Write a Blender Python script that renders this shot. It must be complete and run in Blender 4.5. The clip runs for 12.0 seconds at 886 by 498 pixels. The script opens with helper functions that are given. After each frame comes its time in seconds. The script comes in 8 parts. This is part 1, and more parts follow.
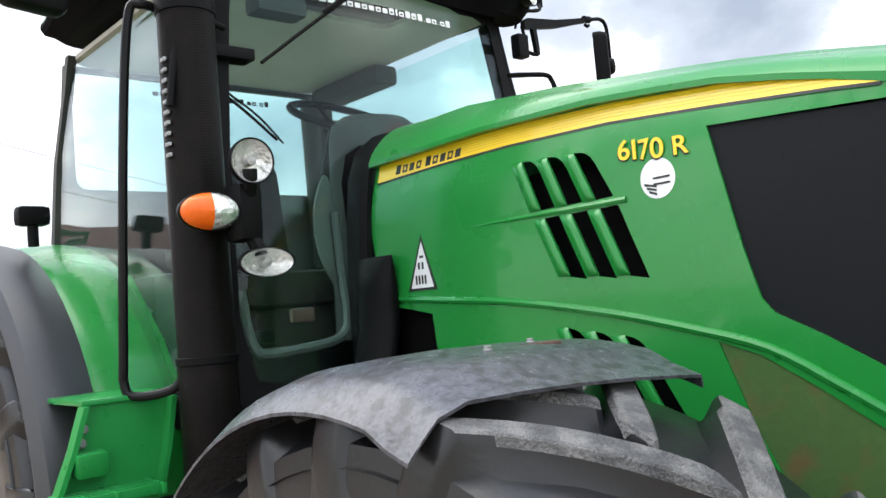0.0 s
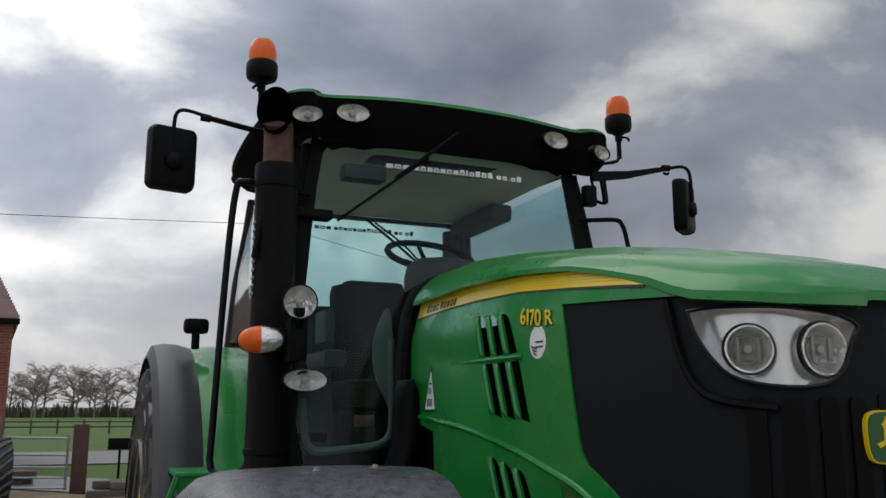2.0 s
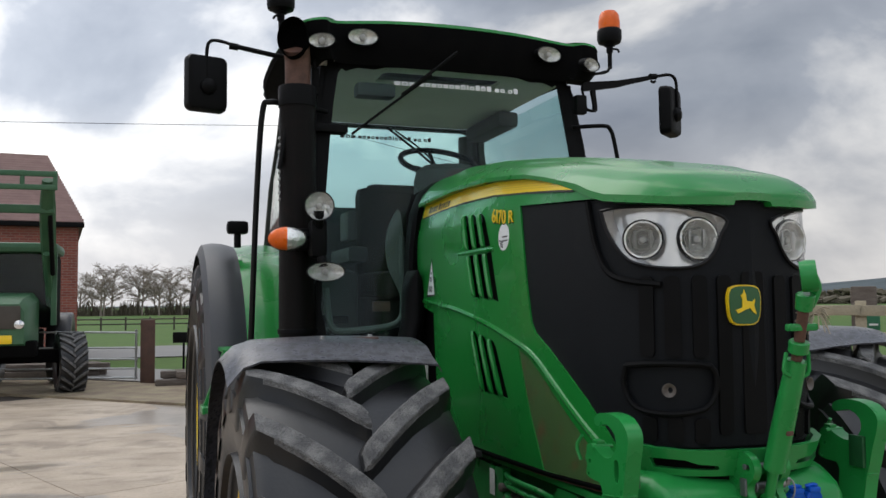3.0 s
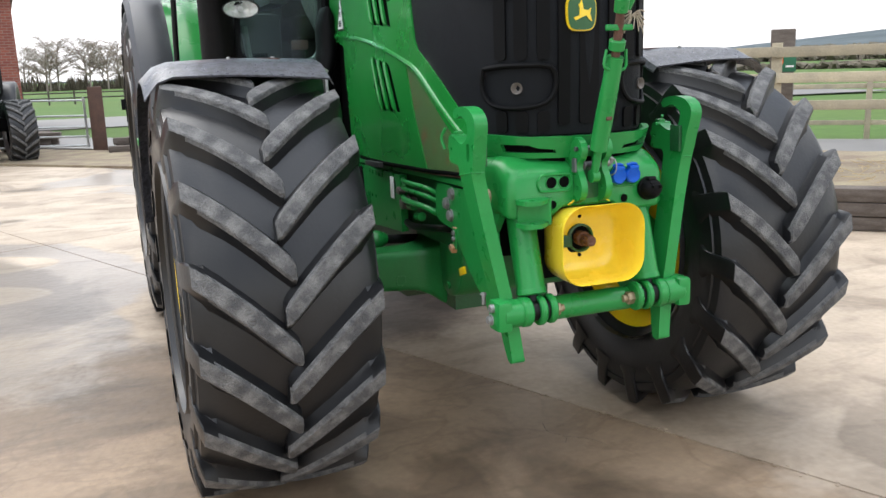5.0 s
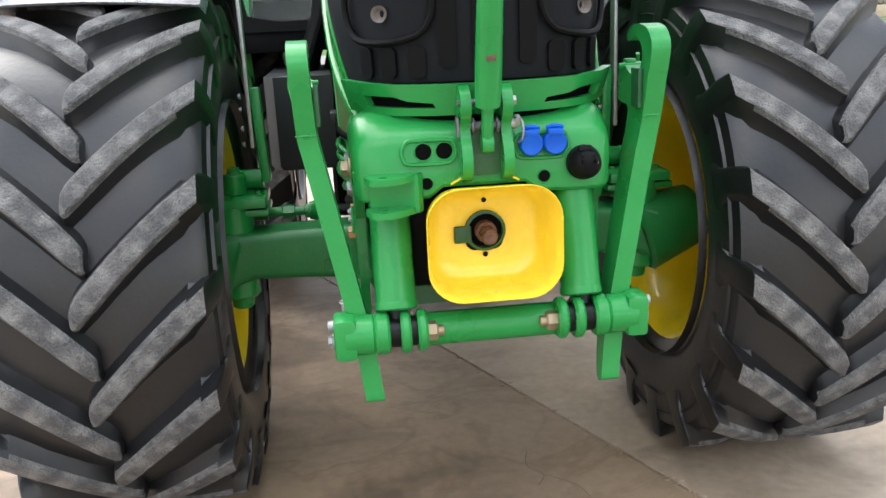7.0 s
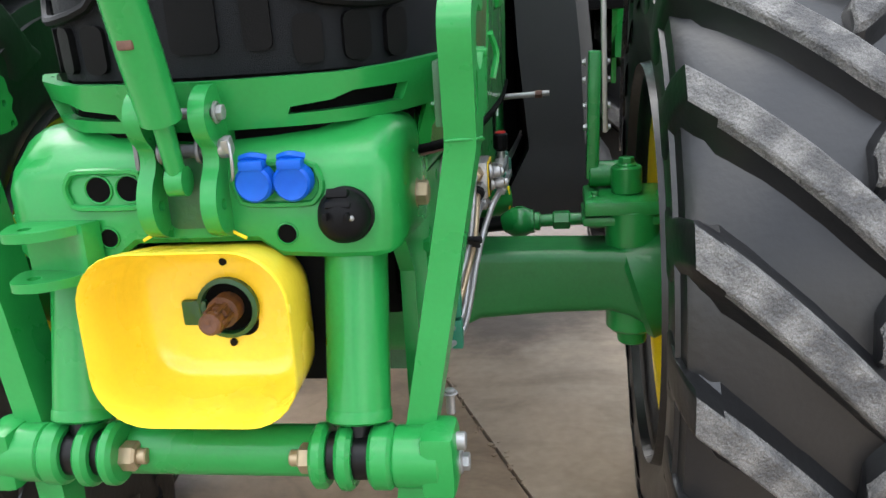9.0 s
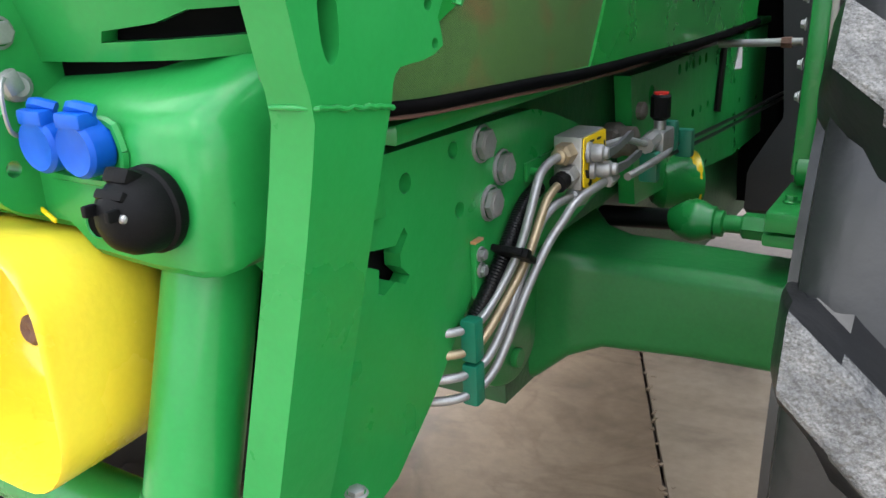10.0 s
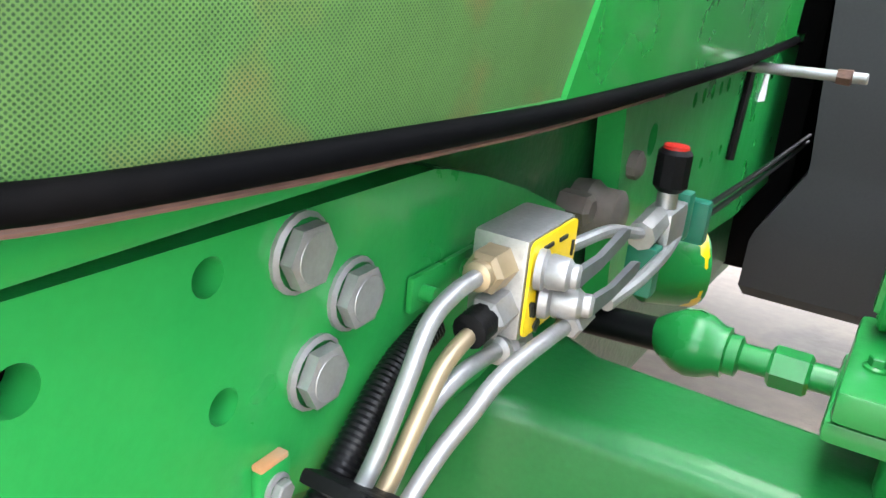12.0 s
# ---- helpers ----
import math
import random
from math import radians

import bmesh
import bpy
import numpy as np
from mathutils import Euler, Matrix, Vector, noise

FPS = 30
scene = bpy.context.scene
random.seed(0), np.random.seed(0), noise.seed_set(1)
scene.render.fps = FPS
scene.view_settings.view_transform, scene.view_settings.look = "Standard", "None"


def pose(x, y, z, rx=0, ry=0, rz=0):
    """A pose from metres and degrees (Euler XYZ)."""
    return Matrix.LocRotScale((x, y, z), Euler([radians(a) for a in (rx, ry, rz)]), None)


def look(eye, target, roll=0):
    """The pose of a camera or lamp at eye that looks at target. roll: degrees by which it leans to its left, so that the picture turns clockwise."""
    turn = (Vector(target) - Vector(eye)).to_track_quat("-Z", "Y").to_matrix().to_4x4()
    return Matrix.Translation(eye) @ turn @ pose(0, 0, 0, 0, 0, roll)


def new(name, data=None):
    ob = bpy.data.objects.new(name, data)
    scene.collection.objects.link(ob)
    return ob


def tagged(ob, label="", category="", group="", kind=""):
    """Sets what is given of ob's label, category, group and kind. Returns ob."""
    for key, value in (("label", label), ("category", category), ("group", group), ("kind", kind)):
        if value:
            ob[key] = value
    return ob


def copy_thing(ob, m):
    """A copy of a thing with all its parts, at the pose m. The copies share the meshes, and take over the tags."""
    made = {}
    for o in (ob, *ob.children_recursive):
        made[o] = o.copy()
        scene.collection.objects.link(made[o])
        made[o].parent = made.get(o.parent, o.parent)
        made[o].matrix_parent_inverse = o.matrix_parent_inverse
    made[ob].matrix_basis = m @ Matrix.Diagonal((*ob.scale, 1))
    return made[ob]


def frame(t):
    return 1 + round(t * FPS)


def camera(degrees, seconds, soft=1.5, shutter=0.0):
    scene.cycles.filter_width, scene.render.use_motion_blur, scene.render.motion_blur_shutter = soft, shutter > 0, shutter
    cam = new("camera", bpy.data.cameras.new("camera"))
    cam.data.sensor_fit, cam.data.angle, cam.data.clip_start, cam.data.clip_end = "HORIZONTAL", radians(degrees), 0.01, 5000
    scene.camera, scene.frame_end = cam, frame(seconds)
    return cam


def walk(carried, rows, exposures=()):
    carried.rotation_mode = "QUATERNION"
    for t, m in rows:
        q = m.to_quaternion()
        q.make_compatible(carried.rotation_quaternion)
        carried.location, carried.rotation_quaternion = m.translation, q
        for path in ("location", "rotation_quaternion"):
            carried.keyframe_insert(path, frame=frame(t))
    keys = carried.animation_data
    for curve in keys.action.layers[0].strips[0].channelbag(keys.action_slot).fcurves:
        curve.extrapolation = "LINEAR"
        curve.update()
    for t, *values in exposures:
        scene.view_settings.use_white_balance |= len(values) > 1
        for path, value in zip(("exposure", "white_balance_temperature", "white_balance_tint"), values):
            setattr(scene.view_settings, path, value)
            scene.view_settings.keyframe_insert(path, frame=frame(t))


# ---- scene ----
cam = camera(54.5, 12.0)
PATH = [
    (0, (-1.991, -1.109, 1.649), (-0.658, 0.376, 1.782), -4.8),
    (0.5, (-1.878, -1.356, 1.712), (-0.789, 0.288, 2.047), -2.6),
    (1, (-1.794, -1.671, 1.728), (-0.879, 0.066, 2.109), -1.8),
    (1.5, (-1.632, -1.874, 1.719), (-0.795, -0.101, 2.118), -0.7),
    (2, (-1.493, -2.136, 1.719), (-0.739, -0.319, 2.081), 0.1),
    (2.5, (-1.472, -2.435, 1.708), (-0.795, -0.572, 1.975), -0.2),
    (4.5, (-1.508, -3.196, 1.549), (-0.822, -1.346, 1.218), -1.1),
    (5, (-1.402, -3.204, 1.513), (-0.69, -1.381, 1.102), -1.9),
    (5.5, (-1.163, -3.084, 1.449), (-0.43, -1.281, 0.986), -1.8),
    (6, (-0.852, -2.931, 1.435), (-0.222, -1.097, 0.947), -1.9),
    (6.5, (-0.545, -2.803, 1.438), (-0.153, -0.907, 0.935), -2.6),
    (8.5, (0.274, -2.234, 1.412), (0.197, -0.321, 0.831), -2.5),
    (9, (0.507, -1.967, 1.38), (0.219, -0.068, 0.824), -3.7),
    (9.5, (0.701, -1.673, 1.351), (0.046, 0.125, 0.77), -4.3),
    (10, (0.795, -1.346, 1.309), (-0.219, 0.248, 0.654), -2.6),
    (10.5, (0.794, -1.136, 1.299), (-0.478, 0.232, 0.584), -2.0),
    (11, (0.615, -0.875, 1.239), (-0.619, 0.52, 0.51), 0.0),
    (11.5, (0.533, -0.76, 1.219), (-0.445, 0.814, 0.467), 5.2),
    (12, (0.556, -0.782, 1.256), (-0.342, 0.857, 0.546), 5.4),
]
EXPOSURES = [(0.0, 1.62), (0.5, 0.78), (1.0, -0.02), (1.5, -0.02), (2.0, -0.02), (2.7, 0.17), (4.3, 1.36), (5.0, 1.45), (5.5, 1.53), (6.0, 1.75), (6.5, 1.84), (8.5, 2.02), (9.5, 2.18), (10.0, 2.32), (10.5, 2.57), (11.0, 3.08), (11.5, 3.47), (12.0, 3.7)]
walk(cam, [(t, look(eye, target, roll)) for t, eye, target, roll in PATH], EXPOSURES)

# ---- light: a bright overcast sky with broken cloud ----
SUN_EL, SUN_AZ = 52.0, 330.0
world = bpy.data.worlds.new("overcast_sky")
scene.world = world
world.use_nodes = True
wn, wl = world.node_tree.nodes, world.node_tree.links
wn.clear()
sky = wn.new("ShaderNodeTexSky")
sky.sky_type, sky.sun_disc = "NISHITA", False
sky.sun_elevation, sky.sun_rotation = radians(SUN_EL), radians(SUN_AZ)
sky.air_density, sky.dust_density = 1.2, 3.0
coord = wn.new("ShaderNodeTexCoord")
stretch = wn.new("ShaderNodeMapping")
stretch.inputs["Scale"].default_value = (1.0, 1.0, 1.6)
stretch.inputs["Rotation"].default_value = (0, 0, radians(-16))
stretch.inputs["Location"].default_value = (1.9, 0.7, -0.4)
wl.new(coord.outputs["Generated"], stretch.inputs["Vector"])
cloud = wn.new("ShaderNodeTexNoise")
cloud.inputs["Scale"].default_value = 2.9
cloud.inputs["Detail"].default_value = 7.0
cloud.inputs["Roughness"].default_value = 0.52
cloud.inputs["Distortion"].default_value = 0.25
wl.new(stretch.outputs["Vector"], cloud.inputs["Vector"])
ramp = wn.new("ShaderNodeValToRGB")
ramp.color_ramp.elements[0].position, ramp.color_ramp.elements[0].color = 0.36, (0.24, 0.275, 0.34, 1)
ramp.color_ramp.elements[1].position, ramp.color_ramp.elements[1].color = 0.64, (1.0, 0.99, 0.975, 1)
mid = ramp.color_ramp.elements.new(0.51)
mid.color = (0.4, 0.435, 0.5, 1)
wl.new(cloud.outputs["Fac"], ramp.inputs["Fac"])
sep = wn.new("ShaderNodeSeparateXYZ")
wl.new(coord.outputs["Generated"], sep.inputs["Vector"])
low = wn.new("ShaderNodeMapRange")
low.inputs["From Min"].default_value, low.inputs["From Max"].default_value = 0.0, 0.22
low.inputs["To Min"].default_value, low.inputs["To Max"].default_value = 0.55, 0.0
wl.new(sep.outputs["Z"], low.inputs["Value"])
pale = wn.new("ShaderNodeMixRGB")
pale.inputs["Color2"].default_value = (0.78, 0.74, 0.71, 1)
wl.new(low.outputs["Result"], pale.inputs["Fac"])
wl.new(ramp.outputs["Color"], pale.inputs["Color1"])
both = wn.new("ShaderNodeMixRGB")
both.inputs["Fac"].default_value = 0.93
dim = wn.new("ShaderNodeMixRGB")
dim.blend_type = "MULTIPLY"
dim.inputs["Fac"].default_value = 1.0
dim.inputs["Color2"].default_value = (0.08, 0.08, 0.08, 1)
wl.new(sky.outputs["Color"], dim.inputs["Color1"])
wl.new(dim.outputs["Color"], both.inputs["Color1"])
wl.new(pale.outputs["Color"], both.inputs["Color2"])
toward = wn.new("ShaderNodeVectorMath")
toward.operation = "DOT_PRODUCT"
toward.inputs[1].default_value = (-0.1, 0.94, 0.33)
wl.new(coord.outputs["Generated"], toward.inputs[0])
glow = wn.new("ShaderNodeMapRange")
glow.inputs["From Min"].default_value, glow.inputs["From Max"].default_value = 0.86, 1.0
glow.inputs["To Min"].default_value, glow.inputs["To Max"].default_value = 0.86, 1.42
wl.new(toward.outputs["Value"], glow.inputs["Value"])
lit = wn.new("ShaderNodeMixRGB")
lit.blend_type = "MULTIPLY"
lit.inputs["Fac"].default_value = 1.0
wl.new(both.outputs["Color"], lit.inputs["Color1"])
wl.new(glow.outputs["Result"], lit.inputs["Color2"])
# heavier cloud low over the fields, brighter overhead and behind
heavy = wn.new("ShaderNodeVectorMath")
heavy.operation = "DOT_PRODUCT"
heavy.inputs[1].default_value = (0.55, 0.8, 0.24)
wl.new(coord.outputs["Generated"], heavy.inputs[0])
cover = wn.new("ShaderNodeMapRange")
cover.inputs["From Min"].default_value, cover.inputs["From Max"].default_value = -0.1, 0.85
cover.inputs["To Min"].default_value, cover.inputs["To Max"].default_value = 1.3, 0.84
wl.new(heavy.outputs["Value"], cover.inputs["Value"])
veil = wn.new("ShaderNodeMixRGB")
veil.blend_type = "MULTIPLY"
veil.inputs["Fac"].default_value = 1.0
wl.new(lit.outputs["Color"], veil.inputs["Color1"])
wl.new(cover.outputs["Result"], veil.inputs["Color2"])
# an overcast sky is brightest overhead
zenith = wn.new("ShaderNodeMapRange")
zenith.inputs["From Min"].default_value, zenith.inputs["From Max"].default_value = 0.4, 1.0
zenith.inputs["To Min"].default_value, zenith.inputs["To Max"].default_value = 1.0, 2.1
wl.new(sep.outputs["Z"], zenith.inputs["Value"])
over = wn.new("ShaderNodeMixRGB")
over.blend_type = "MULTIPLY"
over.inputs["Fac"].default_value = 1.0
wl.new(veil.outputs["Color"], over.inputs["Color1"])
wl.new(zenith.outputs["Result"], over.inputs["Color2"])
back = wn.new("ShaderNodeBackground")
back.inputs["Strength"].default_value = 1.0
wout = wn.new("ShaderNodeOutputWorld")
wl.new(over.outputs["Color"], back.inputs["Color"])
wl.new(back.outputs["Background"], wout.inputs["Surface"])

sun_data = bpy.data.lights.new("sun", "SUN")
sun_data.energy, sun_data.angle, sun_data.color = 0.55, radians(40), (1.0, 0.97, 0.93)
sun = new("sun", sun_data)
az = radians(SUN_AZ)
sun.matrix_world = look((0, 0, 0), (-math.sin(az) * math.cos(radians(SUN_EL)), -math.cos(az) * math.cos(radians(SUN_EL)), -math.sin(radians(SUN_EL))))


# ---- materials ----
def material(name, color, rough=0.5, metal=0.0, coat=0.0, tone=None, scale=6.0, amount=0.5, grain=90.0, grain_amount=0.12,
             bump=0.0, bump_scale=60.0, rough_var=0.1, spec=0.5, detail=6.0, low=0.35, high=0.7, stretch=(1, 1, 1), per_object=0.0):
    """A worn surface: two tones mixed by a broad noise, a fine grain over it, and relief."""
    mat = bpy.data.materials.new(name)
    mat.use_nodes = True
    nodes, links = mat.node_tree.nodes, mat.node_tree.links
    shader = nodes["Principled BSDF"]
    shader.inputs["Roughness"].default_value = rough
    shader.inputs["Metallic"].default_value = metal
    shader.inputs["Coat Weight"].default_value = coat
    shader.inputs["Coat Roughness"].default_value = 0.06
    shader.inputs["Specular IOR Level"].default_value = spec
    where = nodes.new("ShaderNodeTexCoord")
    place = nodes.new("ShaderNodeMapping")
    place.inputs["Scale"].default_value = stretch
    links.new(where.outputs["Object"], place.inputs["Vector"])
    broad = nodes.new("ShaderNodeTexNoise")
    broad.inputs["Scale"].default_value, broad.inputs["Detail"].default_value = scale, detail
    links.new(place.outputs["Vector"], broad.inputs["Vector"])
    span = nodes.new("ShaderNodeMapRange")
    span.inputs["From Min"].default_value, span.inputs["From Max"].default_value = low, high
    span.inputs["To Max"].default_value = amount
    links.new(broad.outputs["Fac"], span.inputs["Value"])
    mix = nodes.new("ShaderNodeMixRGB")
    mix.inputs["Color1"].default_value = (*color, 1)
    mix.inputs["Color2"].default_value = (*(tone or [c * 0.7 for c in color]), 1)
    links.new(span.outputs["Result"], mix.inputs["Fac"])
    fine = nodes.new("ShaderNodeTexNoise")
    fine.inputs["Scale"].default_value, fine.inputs["Detail"].default_value = grain, 3.0
    links.new(place.outputs["Vector"], fine.inputs["Vector"])
    speck = nodes.new("ShaderNodeMapRange")
    speck.inputs["To Min"].default_value, speck.inputs["To Max"].default_value = 1 - grain_amount, 1 + grain_amount
    links.new(fine.outputs["Fac"], speck.inputs["Value"])
    times = nodes.new("ShaderNodeMixRGB")
    times.blend_type = "MULTIPLY"
    times.inputs["Fac"].default_value = 1.0
    links.new(mix.outputs["Color"], times.inputs["Color1"])
    links.new(speck.outputs["Result"], times.inputs["Color2"])
    last = times
    if per_object:
        info = nodes.new("ShaderNodeObjectInfo")
        vary = nodes.new("ShaderNodeMapRange")
        vary.inputs["To Min"].default_value, vary.inputs["To Max"].default_value = 1 - per_object, 1 + per_object
        links.new(info.outputs["Random"], vary.inputs["Value"])
        last = nodes.new("ShaderNodeMixRGB")
        last.blend_type = "MULTIPLY"
        last.inputs["Fac"].default_value = 1.0
        links.new(times.outputs["Color"], last.inputs["Color1"])
        links.new(vary.outputs["Result"], last.inputs["Color2"])
    links.new(last.outputs["Color"], shader.inputs["Base Color"])
    gloss = nodes.new("ShaderNodeMapRange")
    gloss.inputs["To Min"].default_value = max(0.02, rough - rough_var)
    gloss.inputs["To Max"].default_value = min(1.0, rough + rough_var)
    links.new(broad.outputs["Fac"], gloss.inputs["Value"])
    links.new(gloss.outputs["Result"], shader.inputs["Roughness"])
    if bump:
        rough_noise = nodes.new("ShaderNodeTexNoise")
        rough_noise.inputs["Scale"].default_value, rough_noise.inputs["Detail"].default_value = bump_scale, 5.0
        links.new(place.outputs["Vector"], rough_noise.inputs["Vector"])
        relief = nodes.new("ShaderNodeBump")
        relief.inputs["Strength"].default_value, relief.inputs["Distance"].default_value = bump, 0.02
        links.new(rough_noise.outputs["Fac"], relief.inputs["Height"])
        links.new(relief.outputs["Normal"], shader.inputs["Normal"])
    return mat


def glass_material(name, tint, gloss=0.06):
    """A thin pane: tinted see-through with a mirror gloss by Fresnel."""
    mat = bpy.data.materials.new(name)
    mat.use_nodes = True
    nodes, links = mat.node_tree.nodes, mat.node_tree.links
    nodes.clear()
    clear = nodes.new("ShaderNodeBsdfTransparent")
    clear.inputs["Color"].default_value = (*tint, 1)
    shine = nodes.new("ShaderNodeBsdfGlossy")
    shine.inputs["Roughness"].default_value = 0.02
    facing = nodes.new("ShaderNodeLayerWeight")
    power = nodes.new("ShaderNodeMath")
    power.operation = "POWER"
    power.inputs[1].default_value = 3.2
    links.new(facing.outputs["Facing"], power.inputs[0])
    edge = nodes.new("ShaderNodeMapRange")
    edge.inputs["To Min"].default_value, edge.inputs["To Max"].default_value = gloss * 0.25, 0.6
    links.new(power.outputs[0], edge.inputs["Value"])
    blend = nodes.new("ShaderNodeMixShader")
    links.new(edge.outputs["Result"], blend.inputs["Fac"])
    links.new(clear.outputs["BSDF"], blend.inputs[1])
    links.new(shine.outputs["BSDF"], blend.inputs[2])
    end = nodes.new("ShaderNodeOutputMaterial")
    links.new(blend.outputs["Shader"], end.inputs["Surface"])
    return mat


GREEN = material("green_paint", (0.011, 0.2, 0.031), 0.28, coat=0.36, tone=(0.014, 0.22, 0.038), scale=3, amount=0.6, grain=300, grain_amount=0.05, bump=0.02, bump_scale=14, spec=0.35)
CAST_GREEN = material("green_paint_on_castings", (0.014, 0.222, 0.045), 0.3, coat=0.15, tone=(0.021, 0.255, 0.058), scale=9, amount=0.6, grain=160, grain_amount=0.08, bump=0.05, bump_scale=30, spec=0.3)
# darker than the other castings: shade around the axle is put into this green
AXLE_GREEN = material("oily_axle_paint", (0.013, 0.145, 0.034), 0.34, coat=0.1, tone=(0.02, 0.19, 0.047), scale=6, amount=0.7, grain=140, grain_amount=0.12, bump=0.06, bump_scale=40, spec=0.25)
# grimy green that also stands in for shade on recessed parts
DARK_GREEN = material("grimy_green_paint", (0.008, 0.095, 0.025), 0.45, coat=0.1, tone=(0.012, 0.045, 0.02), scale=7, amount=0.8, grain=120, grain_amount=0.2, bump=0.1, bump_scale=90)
YELLOW = material("yellow_paint", (0.85, 0.60, 0.01), 0.32, coat=0.4, tone=(0.75, 0.48, 0.01), scale=4, amount=0.5, grain=200, grain_amount=0.06)
YELLOW_PLASTIC = material("yellow_plastic", (0.93, 0.7, 0.05), 0.26, coat=0.3, tone=(0.88, 0.58, 0.025), scale=7, amount=0.5, grain=150, grain_amount=0.05, bump=0.04, bump_scale=70)
BLACK = material("black_plastic", (0.0036, 0.0036, 0.0039), 0.5, spec=0.09, tone=(0.0065, 0.0065, 0.007), scale=8, amount=0.6, grain=250, grain_amount=0.2, bump=0.08, bump_scale=400)
BLACK_GLOSS = material("black_paint", (0.004, 0.004, 0.0045), 0.35, spec=0.2, tone=(0.009, 0.009, 0.01), scale=6, amount=0.5, grain=200, grain_amount=0.1)
# near-black for black parts and for shade painted into holes and gaps
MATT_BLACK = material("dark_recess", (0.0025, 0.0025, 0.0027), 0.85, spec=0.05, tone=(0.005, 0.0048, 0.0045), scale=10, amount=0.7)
MESH_BLACK = material("black_mesh", (0.006, 0.007, 0.0085), 0.5, spec=0.12, tone=(0.009, 0.01, 0.012), scale=5, amount=0.5, grain=700, grain_amount=0.6, bump=0.25, bump_scale=650)
RUBBER = material("tyre_rubber", (0.0085, 0.0087, 0.0095), 0.33, spec=0.46, tone=(0.015, 0.0153, 0.0165), scale=5, amount=0.7, grain=140, grain_amount=0.2, bump=0.05, bump_scale=60)
LUG_RUBBER = material("worn_tread_rubber", (0.08, 0.08, 0.081), 0.68, spec=0.26, tone=(0.2, 0.196, 0.189), scale=22, amount=0.9, grain=420, grain_amount=0.8, bump=0.6, bump_scale=150, low=0.4, high=0.68, detail=10)
FENDER = material("weathered_grey_plastic", (0.068, 0.07, 0.084), 0.3, tone=(0.02, 0.021, 0.024), scale=48, amount=0.9, low=0.46, high=0.62, detail=12, grain=130, grain_amount=0.5, bump=0.08, bump_scale=140)
TANK = material("black_moulded_tank", (0.027, 0.0275, 0.029), 0.5, spec=0.3, tone=(0.037, 0.037, 0.039), scale=4, amount=0.6, grain=200, grain_amount=0.15, bump=0.03, bump_scale=300)
REAR_FENDER = material("dark_grey_plastic", (0.026, 0.027, 0.031), 0.42, tone=(0.045, 0.045, 0.05), scale=3, amount=0.6, grain=120, grain_amount=0.1)
STEEL = material("zinc_plated_steel", (0.34, 0.345, 0.35), 0.4, metal=0.6, tone=(0.24, 0.235, 0.22), scale=30, amount=0.7, grain=300, grain_amount=0.12, bump=0.05, bump_scale=300)
ALLOY = material("cast_alloy", (0.42, 0.42, 0.41), 0.42, metal=0.8, tone=(0.3, 0.3, 0.29), scale=25, amount=0.6, grain=300, grain_amount=0.15, bump=0.1, bump_scale=400)
BRASS = material("gold_passivated_steel", (0.4, 0.32, 0.2), 0.42, metal=0.6, tone=(0.26, 0.2, 0.13), scale=20, amount=0.7)
RUST = material("rusty_steel", (0.12, 0.055, 0.036), 0.7, tone=(0.055, 0.026, 0.018), scale=18, amount=0.9, grain=150, grain_amount=0.35, bump=0.2, bump_scale=150)
PLUG = material("dusty_steel", (0.14, 0.125, 0.11), 0.7, metal=0.2, tone=(0.09, 0.07, 0.06), scale=30, amount=0.8, grain=120, grain_amount=0.3)
SEAL_LIP = material("dusty_brown_rubber", (0.13, 0.065, 0.05), 0.6, tone=(0.06, 0.035, 0.03), scale=14, amount=0.8, grain=120, grain_amount=0.3)
PRIMER = material("bare_orange_primer", (0.42, 0.2, 0.09), 0.6, tone=(0.3, 0.24, 0.18), scale=30, amount=0.8)
CHROME = material("reflector_chrome", (0.8, 0.8, 0.8), 0.12, metal=1.0, tone=(0.7, 0.7, 0.72), scale=20, amount=0.3)
LAMP_SILVER = material("silver_lamp_housing", (0.8, 0.8, 0.8), 0.18, metal=0.65, tone=(0.62, 0.62, 0.63), scale=10, amount=0.4)
LAMP_BOWL = material("faceted_reflector", (0.86, 0.86, 0.83), 0.2, metal=0.7, tone=(0.65, 0.65, 0.62), scale=60, amount=0.6, grain=90, grain_amount=0.15, bump=0.6, bump_scale=45)
LENS = glass_material("clear_lens", (0.97, 0.97, 0.965))
GLASS = glass_material("tinted_cab_glass", (0.87, 0.975, 0.96))
AMBER = material("amber_lens", (0.8, 0.13, 0.003), 0.3, coat=0.25, spec=0.3, tone=(0.62, 0.08, 0.003), scale=30, amount=0.5)
BLUE = material("blue_plastic", (0.003, 0.095, 0.5), 0.4, spec=0.25, tone=(0.003, 0.045, 0.36), scale=20, amount=0.5, bump=0.03)
HEADLINER = material("cab_headliner", (0.56, 0.54, 0.48), 0.85, tone=(0.44, 0.42, 0.37), scale=4, amount=0.6, bump=0.08, bump_scale=200)
TRIM = material("cab_trim", (0.03, 0.03, 0.026), 0.7, tone=(0.05, 0.048, 0.04), scale=5, amount=0.6, bump=0.05)
GREY_TRIM = material("grey_green_trim", (0.085, 0.088, 0.076), 0.6, tone=(0.06, 0.062, 0.054), scale=6, amount=0.6)
SEAT_CLOTH = material("seat_cloth", (0.014, 0.013, 0.01), 0.9, spec=0.1, tone=(0.026, 0.024, 0.017), scale=7, amount=0.6, grain_amount=0.05, bump=0.01)
